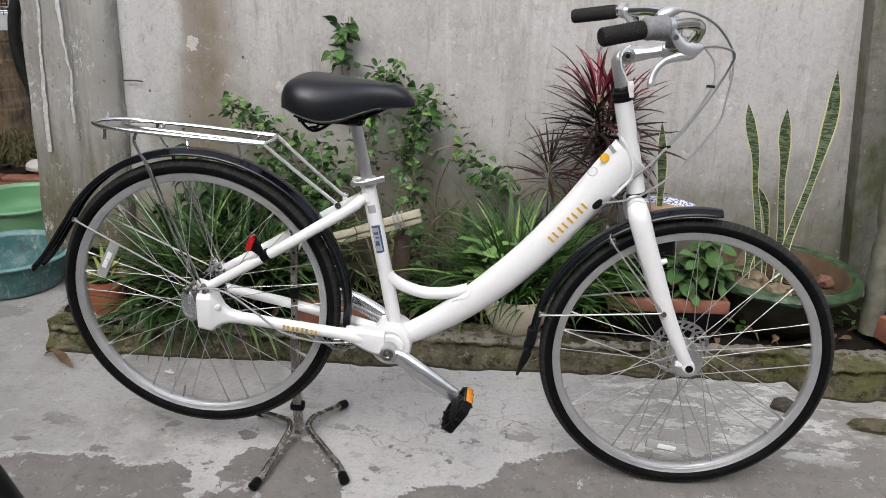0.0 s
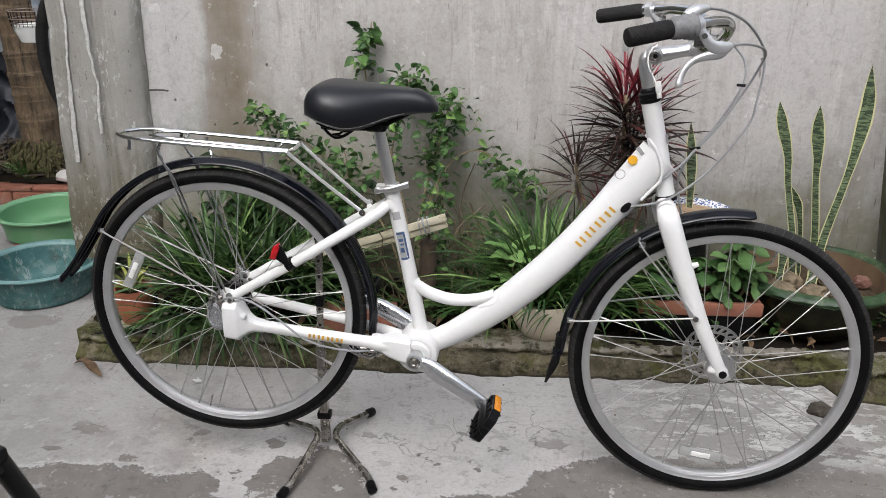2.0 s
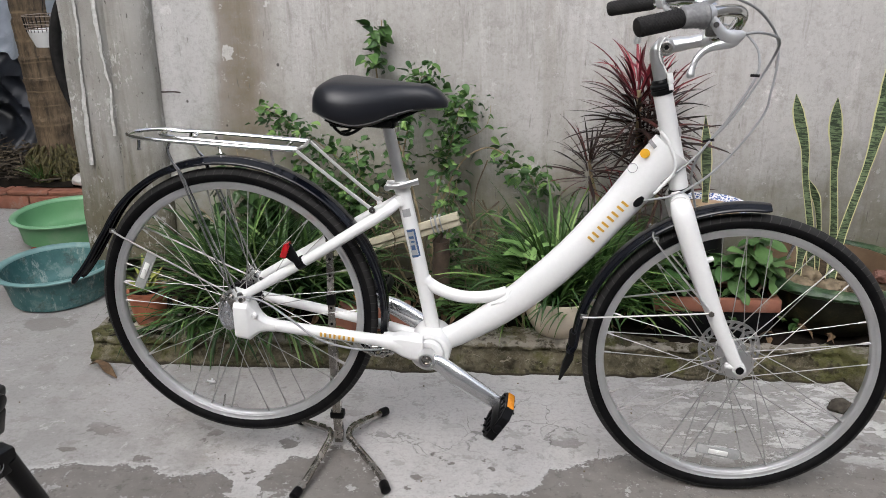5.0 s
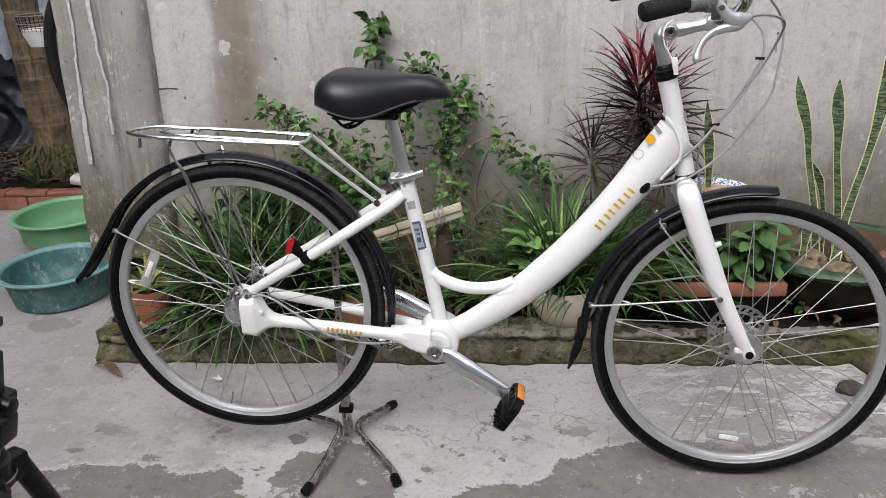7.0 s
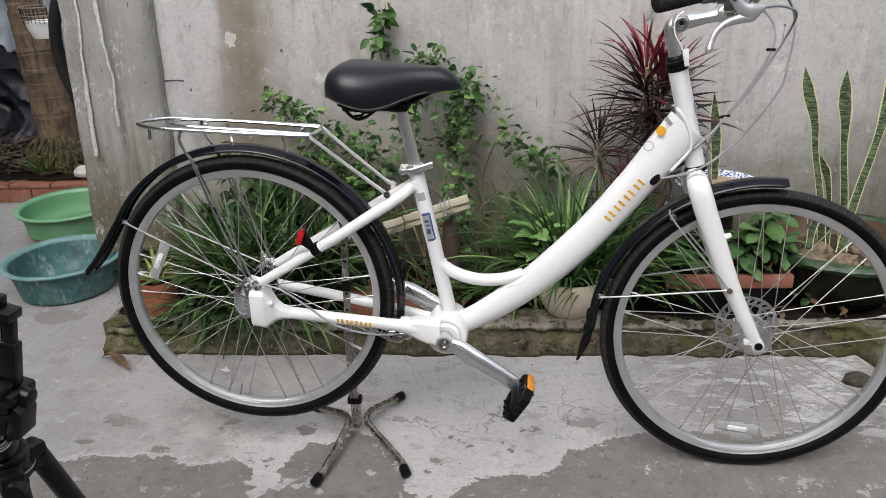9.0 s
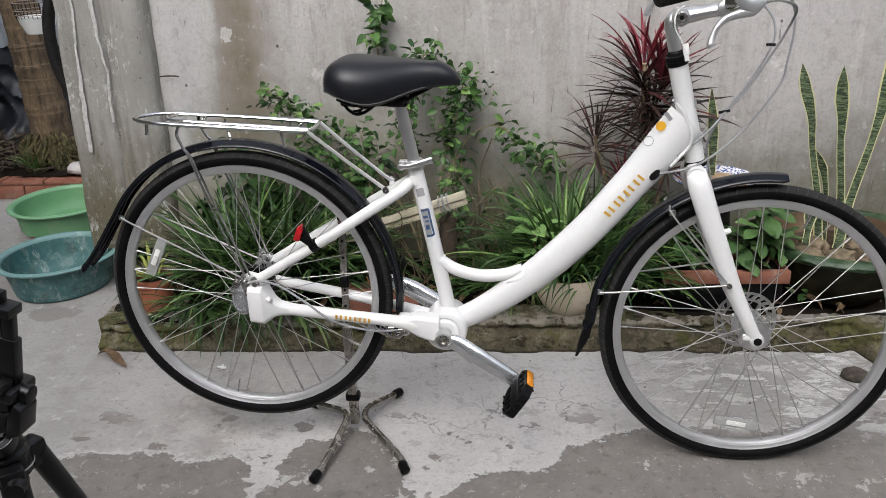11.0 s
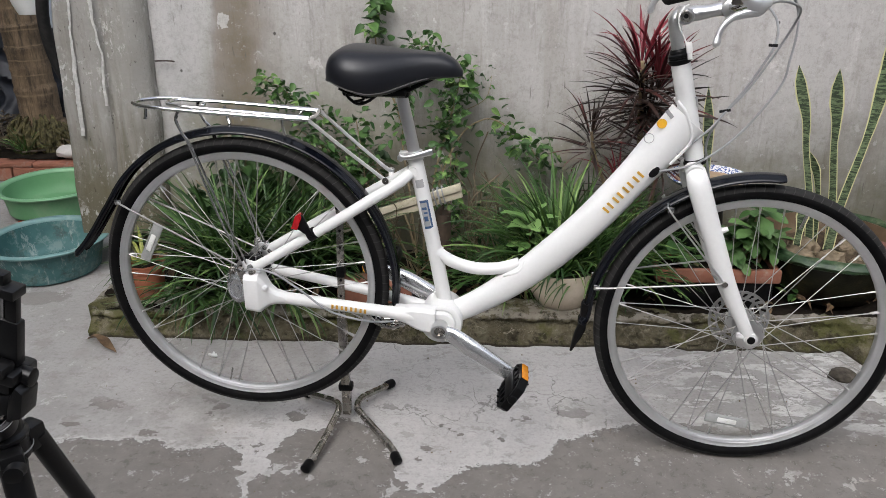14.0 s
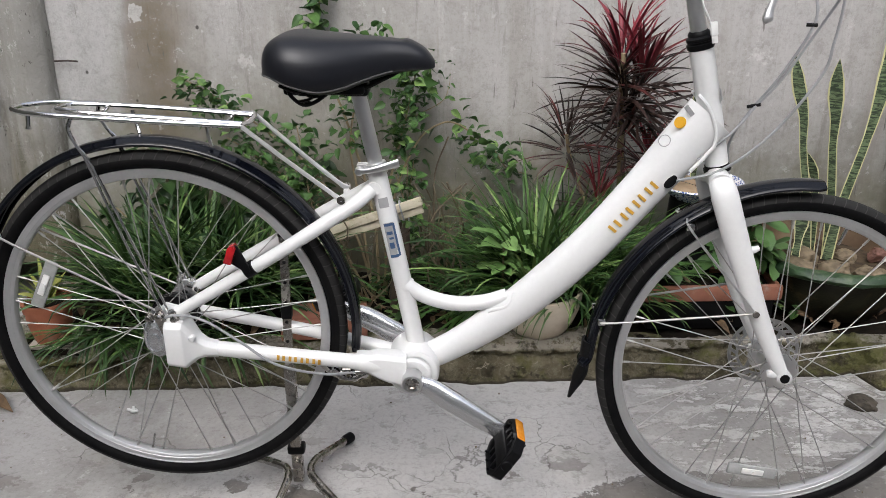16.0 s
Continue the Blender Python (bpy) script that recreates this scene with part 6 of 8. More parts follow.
lathe(bm, [(0.005, -0.012), (0.0135, -0.011), (0.0150, -0.008), (0.0150, 0.010), (0.0120, 0.014), (0.0120, 0.020), (0.006, 0.022)], 20, Matrix.Translation((0.030, -0.026, 0.572)) @ Matrix.Rotation(radians(30), 4, "Z") @ ALONG_Y)
part("clamp_knob", bm, MOULDED, tri, "black clamp knob")
for k in range(3):
    a = Matrix.Rotation(radians(120 * k - 44), 4, "Z")
    bm = bmesh.new()
    tube(bm, [a @ Vector((0.040, 0, 0.576)), a @ Vector((0.120, 0, 0.34))], [0.0145, 0.0135], 14, 1, a @ Vector((0, 1, 0)), 1.2)
    leg = part("leg", bm, MOULDED, tri, "black tripod leg")
    bm = bmesh.new()
    tube(bm, [a @ Vector((0.118, 0, 0.345)), a @ Vector((0.222, 0, 0.03))], [0.0105, 0.0095], 12, 1)
    part("lower_leg", bm, MOULDED, leg)
    bm = bmesh.new()
    tube(bm, [a @ Vector((0.220, 0, 0.036)), a @ Vector((0.229, 0, 0.0125))], [0.0125, 0.0125], 12, 1)
    part("rubber_foot", bm, MOULDED, leg)
    bm = bmesh.new()
    tube(bm, [a @ Vector((0.115, 0, 0.355)), a @ Vector((0.127, 0, 0.322))], [0.017, 0.017], 12, 1)
    part("leg_clamp", bm, MOULDED, leg)

# ---- basins ----
def basin(name, at, r, foot, h, mat, label, rim_mat=None, lip=0.014):
    bm = bmesh.new()
    t = 0.004
    prof = [(0.02, 0.0), (foot, 0.0), (foot + 0.012, 0.006), (foot + (r - foot) * 0.55, h * 0.5), (r - 0.004, h - 0.010), (r - 0.008, h - 0.008), (foot + (r - foot) * 0.5, h * 0.5), (foot + 0.004, 0.014), (foot - 0.01, t + 0.002), (0.02, t)]
    lathe(bm, prof, 72, wobble=0.006)
    ob = thing(name, label, "basin", m=Matrix.Translation(at))
    part("body", bm, mat, ob, "", 50)
    bm = bmesh.new()
    lathe(bm, [(r - 0.010, h - 0.012), (r - 0.002, h - 0.012), (r + lip, h - 0.009), (r + lip + 0.003, h - 0.003), (r + lip - 0.002, h + 0.002), (r, h + 0.001), (r - 0.008, h - 0.004)], 72, closed=True, wobble=0.006)
    part("rim", bm, rim_mat or mat, ob, "", 50)
    return ob


basin("washing_basin", (-2.165, 1.045, 0.001), 0.198, 0.155, 0.128, TEALPL, "scuffed teal plastic washing basin on the floor", surface("pale_teal_plastic", (0.12, 0.245, 0.24), (0.19, 0.32, 0.31), 20, (0.45, 0.6), dirt=(0.3, 0.4, 0.37)))
basin("washing_basin", (-2.425, 1.61, 0.032), 0.212, 0.178, 0.108, GREENPL, "light green plastic washing basin beside the pier", surface("pale_green_plastic", (0.15, 0.33, 0.17), (0.20, 0.39, 0.22), 8, (0.35, 0.5)))
bm = bmesh.new()
for k in range(9):
    a = k * 0.7
    b = bmesh.new()
    grid(b, -0.03, 0.03, 4, -0.02, 0.02, 4, lambda x, y: 0.006 * math.sin(x * 90 + k))
    join(bm, b, Matrix.Translation((-2.165 + 0.045 * math.cos(a * 2.1) + 0.02, 1.00 + 0.04 * math.sin(a * 1.7), 0.017 + 0.0015 * k)) @ Matrix.Rotation(a * 2, 4, "Z") @ Matrix.Rotation(0.1, 4, "X"))
tagged(part("wet_leaves", bm, surface("sodden_leaf", (0.02, 0.022, 0.02), (0.05, 0.05, 0.045), 30, (0.3, 0.5))), "dark sodden leaves in the teal basin", "leaves", kind="stuff")
bm = bmesh.new()
for k in range(3):
    block(bm, (-2.51, 1.435, 0.001 + 0.010 * k), (-2.43, 1.70, 0.0095 + 0.010 * k), 0.002)
tagged(part("red_board", bm, surface("red_plastic", (0.42, 0.06, 0.025), (0.5, 0.09, 0.04), 20, (0.4, 0.6))), "orange-red plastic slats under the green basin", "board")

# ---- yard beyond the opening ----
bm = bmesh.new()
grid(bm, -3.89, -1.9, 60, 2.10, 3.0, 24, lambda x, y: 0.10 + 0.03 * noise.noise((x * 5, y * 5, 3)) + 0.02 * noise.noise((x * 17, y * 17, 3)))
tagged(part("back_bed_soil", bm, SOIL), "dark soil and litter under the palm", "soil", kind="structure")
bed = thing("brick_edging", "dull red brick edging along the back bed", "edging")
bm = bmesh.new()
block(bm, (-0.102, -0.04, 0.0), (0.102, 0.04, 0.066), 0.005)
brick = part("brick", bm, BRICKRED, bed)
brick.matrix_local = pose(-2.55, 2.085, 0.0)
for k in range(1, 6):
    again(brick, pose(-2.55 - 0.213 * k, 2.085 + 0.006 * math.sin(k * 5), 0.0, 0, 0, 1.2 * math.sin(k * 3)), bed)
for k in range(6):
    again(brick, pose(-2.45 - 0.213 * k, 2.09, 0.068, 0, 0, 1.0 * math.sin(k * 7)) @ Matrix.Diagonal((1, 1.1, 0.35, 1)), bed)

palm = thing("palm_tree", "brown ringed palm trunk in the back bed", "palm")
bm = bmesh.new()
pts, rad = [], []
for k in range(140):
    z = 0.12 + k * 0.015
    pts.append((-2.800 - 0.045 * z, 2.30, z))
    ring = (z * 8.0 + 0.35 * math.sin(z * 11)) % 1.0
    rad.append(0.095 - 0.014 * min(1, max(0, z - 0.3) / 0.6) + 0.010 * ring**3 + (0.02 if z < 0.24 else 0))
tube(bm, pts, rad, 28, 1)
rumpled(bm, 0.006, 18, 2)
part("trunk", bm, BARK, palm)
ROOT = surface("knotted_roots", (0.028, 0.023, 0.009), (0.12, 0.105, 0.038), 60, (0.85, 0.95), bump=1.0, fine=120)
for k in range(170):
    a = random.uniform(-2.9, -0.15)
    r0 = 0.096 + random.uniform(0, 0.035)
    x, y, z = -2.808 + r0 * math.cos(a), 2.30 + r0 * math.sin(a), random.uniform(0.15, 0.30) - (r0 - 0.096) * 1.5
    bm = bmesh.new()
    tube(bm, [(x, y, z), (x + 0.02 * math.cos(a) + random.gauss(0, 0.008), y + 0.02 * math.sin(a), z - 0.03), (x + 0.03 * math.cos(a) + random.gauss(0, 0.015), y + 0.03 * math.sin(a), z - random.uniform(0.04, 0.10))], [0.006, 0.010, 0.007], 6, 2)
    rumpled(bm, 0.006, 60, k)
    part("root", bm, ROOT, palm)
bm = bmesh.new()
for k in range(420):
    x, y = random.uniform(-3.7, -2.3), random.uniform(2.17, 2.8)
    L_ = random.uniform(0.05, 0.17)
    a = random.uniform(0, 6.28)
    tube(bm, [(x, y, 0.12), (x + L_ * math.cos(a), y + L_ * math.sin(a), 0.125 + random.uniform(0, 0.05))], random.uniform(0.0015, 0.005), 5, 1)
tagged(part("twigs", bm, surface("grey_twigs", (0.03, 0.023, 0.016), (0.11, 0.085, 0.06), 40, (0.85, 0.95))), "dry twigs and roots in the back bed", "twigs", kind="stuff")
bm = bmesh.new()
blob = bmesh.new()
bmesh.ops.create_icosphere(blob, subdivisions=3, radius=0.05)
rumpled(blob, 0.012, 30, 4)
join(bm, blob, Matrix.Translation((-2.62, 2.135, 0.125)) @ Matrix.Diagonal((1.3, 1, 0.6, 1)))
tagged(part("pale_stone", bm, surface("chalky_stone", (0.45, 0.43, 0.4), (0.6, 0.58, 0.55), 20, (0.8, 0.9), bump=0.4)), "pale stone on the brick edging", "stone")

bm = bmesh.new()
for k in range(420):
    x, y = random.uniform(-3.7, -2.25), random.uniform(2.17, 2.85)
    L_, w = random.uniform(0.02, 0.06), random.uniform(0.008, 0.02)
    b = bmesh.new()
    grid(b, -L_ / 2, L_ / 2, 4, -w / 2, w / 2, 3, lambda u, v: 0.25 * w * math.cos(u * 60) + 4 * v * v / w * 0.3)
    join(bm, b, Matrix.Translation((x, y, 0.115 + random.uniform(0.0, 0.05))) @ Matrix.Rotation(random.uniform(0, 6.28), 4, "Z") @ Matrix.Rotation(random.gauss(0, 0.6), 4, "X"))
tagged(part("fallen_leaves", bm, surface("mixed_dead_leaf", (0.03, 0.022, 0.013), (0.16, 0.12, 0.07), 14, (0.7, 0.9), bump=0.4)), "dry fallen leaves round the palm", "leaves", kind="stuff")

# hanging pot with its wire rim
hang = thing("hanging_pot", "white plastic pot in a wire basket on the palm trunk", "flowerpot", m=Matrix.Translation((-2.62, 2.05, 0.785)))
bm = bmesh.new()
lathe(bm, [(0.03, 0.0), (0.055, 0.002), (0.075, 0.05), (0.08, 0.075), (0.074, 0.078), (0.05, 0.01), (0.03, 0.008)], 40)
part("pot", bm, WHITEPL, hang)
for z, r in ((0.085, 0.086), (0.105, 0.09), (0.14, 0.093)):
    bm = bmesh.new()
    tube(bm, [(r * math.cos(a), r * math.sin(a), z) for a in np.linspace(0, 2 * math.pi, 33)], 0.0022, 6, 1)
    part("wire_ring", bm, surface("rusty_wire", (0.2, 0.14, 0.1), (0.4, 0.36, 0.32), 60, (0.6, 0.8), 0.4), hang)
bm = bmesh.new()
tube(bm, [(0.084, 0, 0.07), (0.093, 0, 0.142)], 0.0014, 5, 1)
rod = part("wire_rod", bm, BLACK, hang)
for k in range(1, 30):
    again(rod, Matrix.Rotation(math.pi * k / 15, 4, "Z"), hang)
bm = bmesh.new()
tube(bm, [(-0.05, 0.08, 0.14), (-0.06, 0.14, 0.3), (-0.05, 0.16, 0.5)], 0.0015, 5, 2)
part("hanger", bm, BLACK, hang)

# an old tyre hung on the back of the pier
bm = bmesh.new()
c = Vector((-1.905, 1.36, 0.80))
tube(bm, [(c.x + 0.29 * math.cos(a), c.y + 0.02 * math.sin(a * 2), c.z + 0.36 * math.sin(a)) for a in np.linspace(0, 2 * math.pi, 61)], 0.022, 14, 1)
tagged(part("old_tyre", bm, GRIP), "worn black bicycle tyre hung behind the pier", "tyre")
bm = bmesh.new()
tube(bm, [(-1.925, 1.30, 1.14), (-1.925, 1.40, 1.137)], 0.006, 8, 1)
tagged(part("tyre_hook", bm, STAINLESS), "steel hook holding the old tyre", "hook")

# tarpaulin heap and rear wall
bm = bmesh.new()
def heap(x, h):
    fold = 1 - 2 * abs(noise.noise((x * 4 + h * 2, h * 5, 6)))
    return 2.85 + 0.35 * h + 0.10 * noise.noise((x * 3, h * 3, 1)) + 0.04 * noise.noise((x * 8, h * 6, 2)) - 0.07 * fold


grid(bm, -3.86, -2.4, 110, 0.0, 1.3, 90, lambda x, y: 0.0)
for v in bm.verts:
    v.co = Vector((v.co.x, heap(v.co.x, v.co.y), 0.05 + v.co.y))
tagged(part("tarpaulin", bm, TARP), "crumpled black tarpaulin over stored things", "tarpaulin")
bm = bmesh.new()
grid(bm, -3.86, -2.7, 90, 0.0, 1.0, 50, lambda x, y: 0.0)
for v in bm.verts:
    x, u = v.co.x, v.co.y
    h = 1.28 - u * (0.72 + 0.10 * noise.noise((x * 3, 0, 4)) + 0.03 * noise.noise((x * 11, 0, 4)))
    v.co = Vector((x, heap(x, h) - 0.012 - 0.02 * u, 0.05 + h))
for v in [g for g in bmesh.ops.extrude_face_region(bm, geom=bm.faces[:])["geom"] if isinstance(g, bmesh.types.BMVert)]:
    v.co.y -= 0.002
tagged(part("plastic_sheet", bm, SHEETING), "pale blue-grey sheeting draped over the black tarpaulin", "sheet")

# pale strips and the nail
for k, pts in enumerate(([(-1.944, 1.069, 1.25), (-1.940, 1.069, 0.98), (-1.951, 1.069, 0.85), (-1.958, 1.068, 0.76), (-1.964, 1.068, 0.66), (-1.972, 1.067, 0.495)], [(-1.875, 1.067, 1.25), (-1.872, 1.066, 1.045), (-1.870, 1.066, 0.935), (-1.866, 1.065, 0.823), (-1.857, 1.065, 0.781), (-1.866, 1.065, 0.69), (-1.870, 1.065, 0.60)])):
    bm = bmesh.new()
    tube(bm, pts, [0.0045, 0.0045, 0.0035, 0.006, 0.0085, 0.0075] if k == 0 else [0.008, 0.008, 0.0065, 0.0036, 0.0036, 0.0052, 0.005], 8, 14, (0, 1, 0), 0.25)
    for v in bm.verts:
        v.co.x += 0.004 * noise.noise((v.co.z * 22, k * 5, 0)) + 0.003 * noise.noise((v.co.z * 60, k, v.co.x * 90))
        v.co.y -= 0.004 * abs(noise.noise((v.co.z * 30, k, 3)))
    tagged(part("plastic_strip", bm, PALETAPE), "pale torn plastic strip hanging on the pier", "strip")
bm = bmesh.new()
tube(bm, [(-1.702, 1.115, 0.742), (-1.66, 1.11, 0.744), (-1.632, 1.105, 0.742)], 0.0028, 8, 2)
tagged(part("nail", bm, surface("rusty_iron", (0.05, 0.04, 0.035), (0.10, 0.08, 0.07), 60, (0.6, 0.8), 0.5)), "rusty nail standing out of the pier", "nail")

bm = bmesh.new()
tube(bm, [(-0.725, 0.83, 0.05), (-0.722, 0.83, 0.18), (-0.718, 0.83, 0.31), (-0.718, 0.83, 0.315)], [0.031, 0.029, 0.028, 0.020], 14, 5)
rumpled(bm, 0.006, 25, 6)
tagged(part("stake", bm, surface("dark_rotten_wood", (0.03, 0.02, 0.013), (0.085, 0.058, 0.038), 30, (0.85, 0.95), bump=0.8, fine=70)), "dark brown rotten stake standing in the bed", "stake")

# ---- east corner: leaning post, hollow brick, stones ----
bm = bmesh.new()
tube(bm, [(0.788, 0.745, 0.085), (0.796, 0.775, 0.28), (0.806, 0.83, 0.55), (0.818, 0.88, 0.88), (0.830, 0.95, 1.25)], [0.033, 0.035, 0.035, 0.034, 0.034], 14, 8)
rumpled(bm, 0.010, 16, 1)
tagged(part("leaning_post", bm, OLDWOOD), "grey old post leaning in the corner of the bed", "post")
hb = thing("hollow_brick", "ribbed terracotta hollow brick at the foot of the post", "brick", m=Matrix.Translation((0.845, 0.69, 0.085)) @ Matrix.Rotation(radians(20), 4, "Z"))
bm = bmesh.new()
block(bm, (-0.05, -0.04, 0.0), (0.09, 0.04, 0.075), 0.003)
part("body", bm, BRICKRED, hb)
for k in range(7):
    bm = bmesh.new()
    block(bm, (-0.054, -0.045, 0.006 + 0.0095 * k), (0.09, -0.037, 0.0105 + 0.0095 * k), 0.001)
    part("rib", bm, BRICKRED, hb)


def stone(name, at, size, mat, label, seed, parent=None):
    bm = bmesh.new()
    bmesh.ops.create_icosphere(bm, subdivisions=4, radius=1.0)
    rumpled(bm, 0.35, 1.3, seed)
    rumpled(bm, 0.12, 4, seed + 3)
    rumpled(bm, 0.06, 10, seed + 5)
    for v in bm.verts:
        v.co = Vector((v.co.x * size[0], v.co.y * size[1], v.co.z * size[2]))
    ob = part(name, bm, mat, parent, label)
    ob.matrix_world = Matrix.Translation(at)
    return tagged(ob, label, "stone") if parent is None else ob


stone("floor_stone", (0.414, 0.402, 0.008), (0.036, 0.028, 0.020), surface("dark_rubble", (0.03, 0.025, 0.018), (0.10, 0.085, 0.065), 40, (0.85, 0.95), bump=1.0, fine=70), "brown broken stone on the concrete", 2)
stone("mossy_lump", (0.66, 0.32, 0.004), (0.10, 0.035, 0.018), MOSSY, "mossy crumbled concrete lump on the floor", 5)

bm = bmesh.new()
block(bm, (-0.115, -0.05, 0.0), (0.115, 0.05, 0.062), 0.005, Matrix.Translation((-0.925, 0.70, 0.079)) @ Matrix.Rotation(radians(3), 4, "Z"))
rumpled(bm, 0.004, 30, 8)
tagged(part("loose_brick", bm, BRICKRED), "weathered red brick lying on the kerb", "brick")

# ---- litter on the floor ----
bm = bmesh.new()
rows = []
for i in range(13):
    t = i / 12
    w = 0.013 * math.sin(math.pi * min(1, t * 0.98 + 0.02)) ** 0.7 + 0.0008
    c = Vector((-1.79 + 0.125 * t, 0.518 - 0.062 * t + 0.012 * math.sin(5 * t), 0.006 + 0.016 * math.sin(math.pi * t) * (1 - 0.5 * t)))
    rows.append([bm.verts.new(c + Vector((0.4 * s * w, s * w, 0.9 * abs(s) ** 1.5 * w * (0.7 + 0.5 * math.sin(9 * t + s))))) for s in (-1, -0.6, -0.2, 0.2, 0.6, 1)])
for a, b in zip(rows, rows[1:]):
    for k in range(5):
        bm.faces.new((a[k], a[k + 1], b[k + 1], b[k]))
for v in bm.verts:
    v.co.z = max(v.co.z, 0.001)
tagged(part("dry_leaf", bm, BROWNLEAF), "curled brown dry leaf on the concrete", "leaf")
bm = bmesh.new()
for k in range(4):
    tube(bm, [(-1.376 + 0.004 * k, 0.443, 0.004), (-1.376 + 0.012 * math.cos(k * 1.6), 0.443 + 0.012 * math.sin(k * 1.6), 0.009)], [0.0045, 0.003], 8, 2)
tagged(part("fallen_petal", bm, WHITEPL), "small white fallen petal on the concrete", "petal")
bm = bmesh.new()
for k in range(60):
    x, y, r = random.uniform(-2.2, 0.9), random.uniform(-0.4, 0.56), random.uniform(0.0010, 0.0026)
    b = bmesh.new()
    bmesh.ops.create_icosphere(b, subdivisions=1, radius=r)
    join(bm, b, Matrix.Translation((x, y, r * 0.4)))
tagged(part("grit", bm, STONE), "loose grit scattered on the concrete", "grit", kind="stuff")
bm = bmesh.new()
for k in range(14):
    x0, z0 = random.uniform(-0.62, -0.28), random.uniform(0.012, 0.045)
    p = [(x0 + 0.012 * j + 0.008 * math.sin(2 * j + k), 0.566 + 0.004 * math.sin(j + k), z0 + 0.010 * math.sin(1.7 * j + 2 * k)) for j in range(5)]
    tube(bm, p, 0.0008, 5, 4)
tagged(part("straw", bm, surface("dry_straw", (0.24, 0.21, 0.16), (0.34, 0.30, 0.23), 60, (0.8, 0.9))), "dry root threads along the kerb", "straw", kind="stuff")


# ---- plants ----
def blade(bm, base, az, rise, length, width, droop, fold=0.35, n=8, twist=0.0, taper=0.55):
    """An arching strap leaf, folded along its middle."""
    p = Vector(base)
    rows = []
    for i in range(n + 1):
        t = i / n
        e = rise - droop * t**1.4
        d = Vector((math.cos(az) * math.cos(e), math.sin(az) * math.cos(e), math.sin(e)))
        side = Vector((-math.sin(az), math.cos(az), 0))
        side = Matrix.Rotation(twist * t, 3, d) @ side
        up = side.cross(d)
        w = width * (0.55 + 0.45 * min(1, t * 4)) * (1 - max(0, (t - taper) / (1 - taper)) ** 1.6) + 0.0002
        rows.append([bm.verts.new(p - side * w * 0.5 - up * -fold * w * 0.5), bm.verts.new(p), bm.verts.new(p + side * w * 0.5 - up * -fold * w * 0.5)])
        p = p + d * (length / n)
    for a, b in zip(rows, rows[1:]):
        bm.faces.new((a[0], a[1], b[1], b[0]))
        bm.faces.new((a[1], a[2], b[2], b[1]))


def clump(name, spots, count, length, width, mat, parent, rise=(0.9, 1.5), droop=(0.6, 2.2), label="", toward=False, single=0):
    """Arching leaves round the spots: the first of them as leaves of their own, the rest joined."""
    def tamed(bm):
        for v in bm.verts:
            v.co.z = max(v.co.z, 0.09 if v.co.y > 0.57 else 0.015)
            v.co.y = min(v.co.y, 1.118 if spots[0][1] < 1.1 else 9.0)
            if v.co.y < 0.60:
                v.co.y = 0.60 + (v.co.y - 0.60) * (0.6 if toward else 0.35)
    rest = bmesh.new()
    for k in range(count):
        c = random.choice(spots)
        a = random.uniform(-2.6, -0.5) if toward else random.uniform(0, 2 * math.pi)
        r = random.uniform(0, c[3] if len(c) > 3 else 0.03)
        bm = bmesh.new() if k < single else rest
        blade(bm, (c[0] + r * math.cos(a), c[1] + r * math.sin(a), c[2]), a + random.uniform(-0.5, 0.5), random.uniform(*rise), random.uniform(*length), random.uniform(*width), random.uniform(*droop), n=9, twist=random.uniform(-0.8, 0.8))
        if k < single:
            tamed(bm)
            part("leaf", bm, mat[1], parent, "", 80)
    if count > single:
        tamed(rest)
        tagged(part(name, rest, mat[0], parent, label, 80), kind="stuff")


def ovate(length, width, seed, cup=0.25, curl=0.5, spoon=False):
    """An oval leaf along +x, with a folded middle and a drooping tip."""
    bm = bmesh.new()
    rows = []
    n = 7
    for i in range(n + 1):
        t = i / n
        w = width * 0.5 * (math.sin(math.pi * min(1, t * 1.02) ** 0.75) ** 0.85 if 0 < t < 1 else 0.02)
        if spoon:
            w = width * 0.5 * (0.16 + 0.84 * math.sin(min(1, t / 0.62) * math.pi / 2) ** 2.2 if t < 0.62 else max(0.02, 1 - ((t - 0.62) / 0.38) ** 2.2) ** 0.5)
        x = length * t
        z = -curl * length * t * t * 0.5 + 0.03 * length * math.sin(t * 7 + seed)
        wav = 0.06 * width * math.sin(t * 9 + seed * 2)
        rows.append([bm.verts.new((x, s * w, z + abs(s) * w * cup + s * wav * 0.5)) for s in (-1, -0.5, 0, 0.5, 1)])
    for a, b in zip(rows, rows[1:]):
        for k in range(4):
            bm.faces.new((a[k], a[k + 1], b[k + 1], b[k]))
    return bm


def leaf_set(parent, mat, length, width, n=4, **kw):
    """Hidden-free pattern leaves: the meshes only."""
    out = []
    for k in range(n):
        bm = ovate(length, width * random.uniform(0.85, 1.15), k * 1.7, **kw)
        for f in bm.faces:
            f.smooth = True
        me = bpy.data.meshes.new("leaf")
        bm.to_mesh(me)
        bm.free()
        me.materials.append(mat)
        out.append(me)
    return out


def leaf(meshes, parent, at, az, pitch, roll, scale, name="leaf"):
    ob = new(name, random.choice(meshes))
    ob.parent = parent
    ob.matrix_local = Matrix.LocRotScale(at, Euler((roll, -pitch, az)), (scale, scale, scale))
    return ob


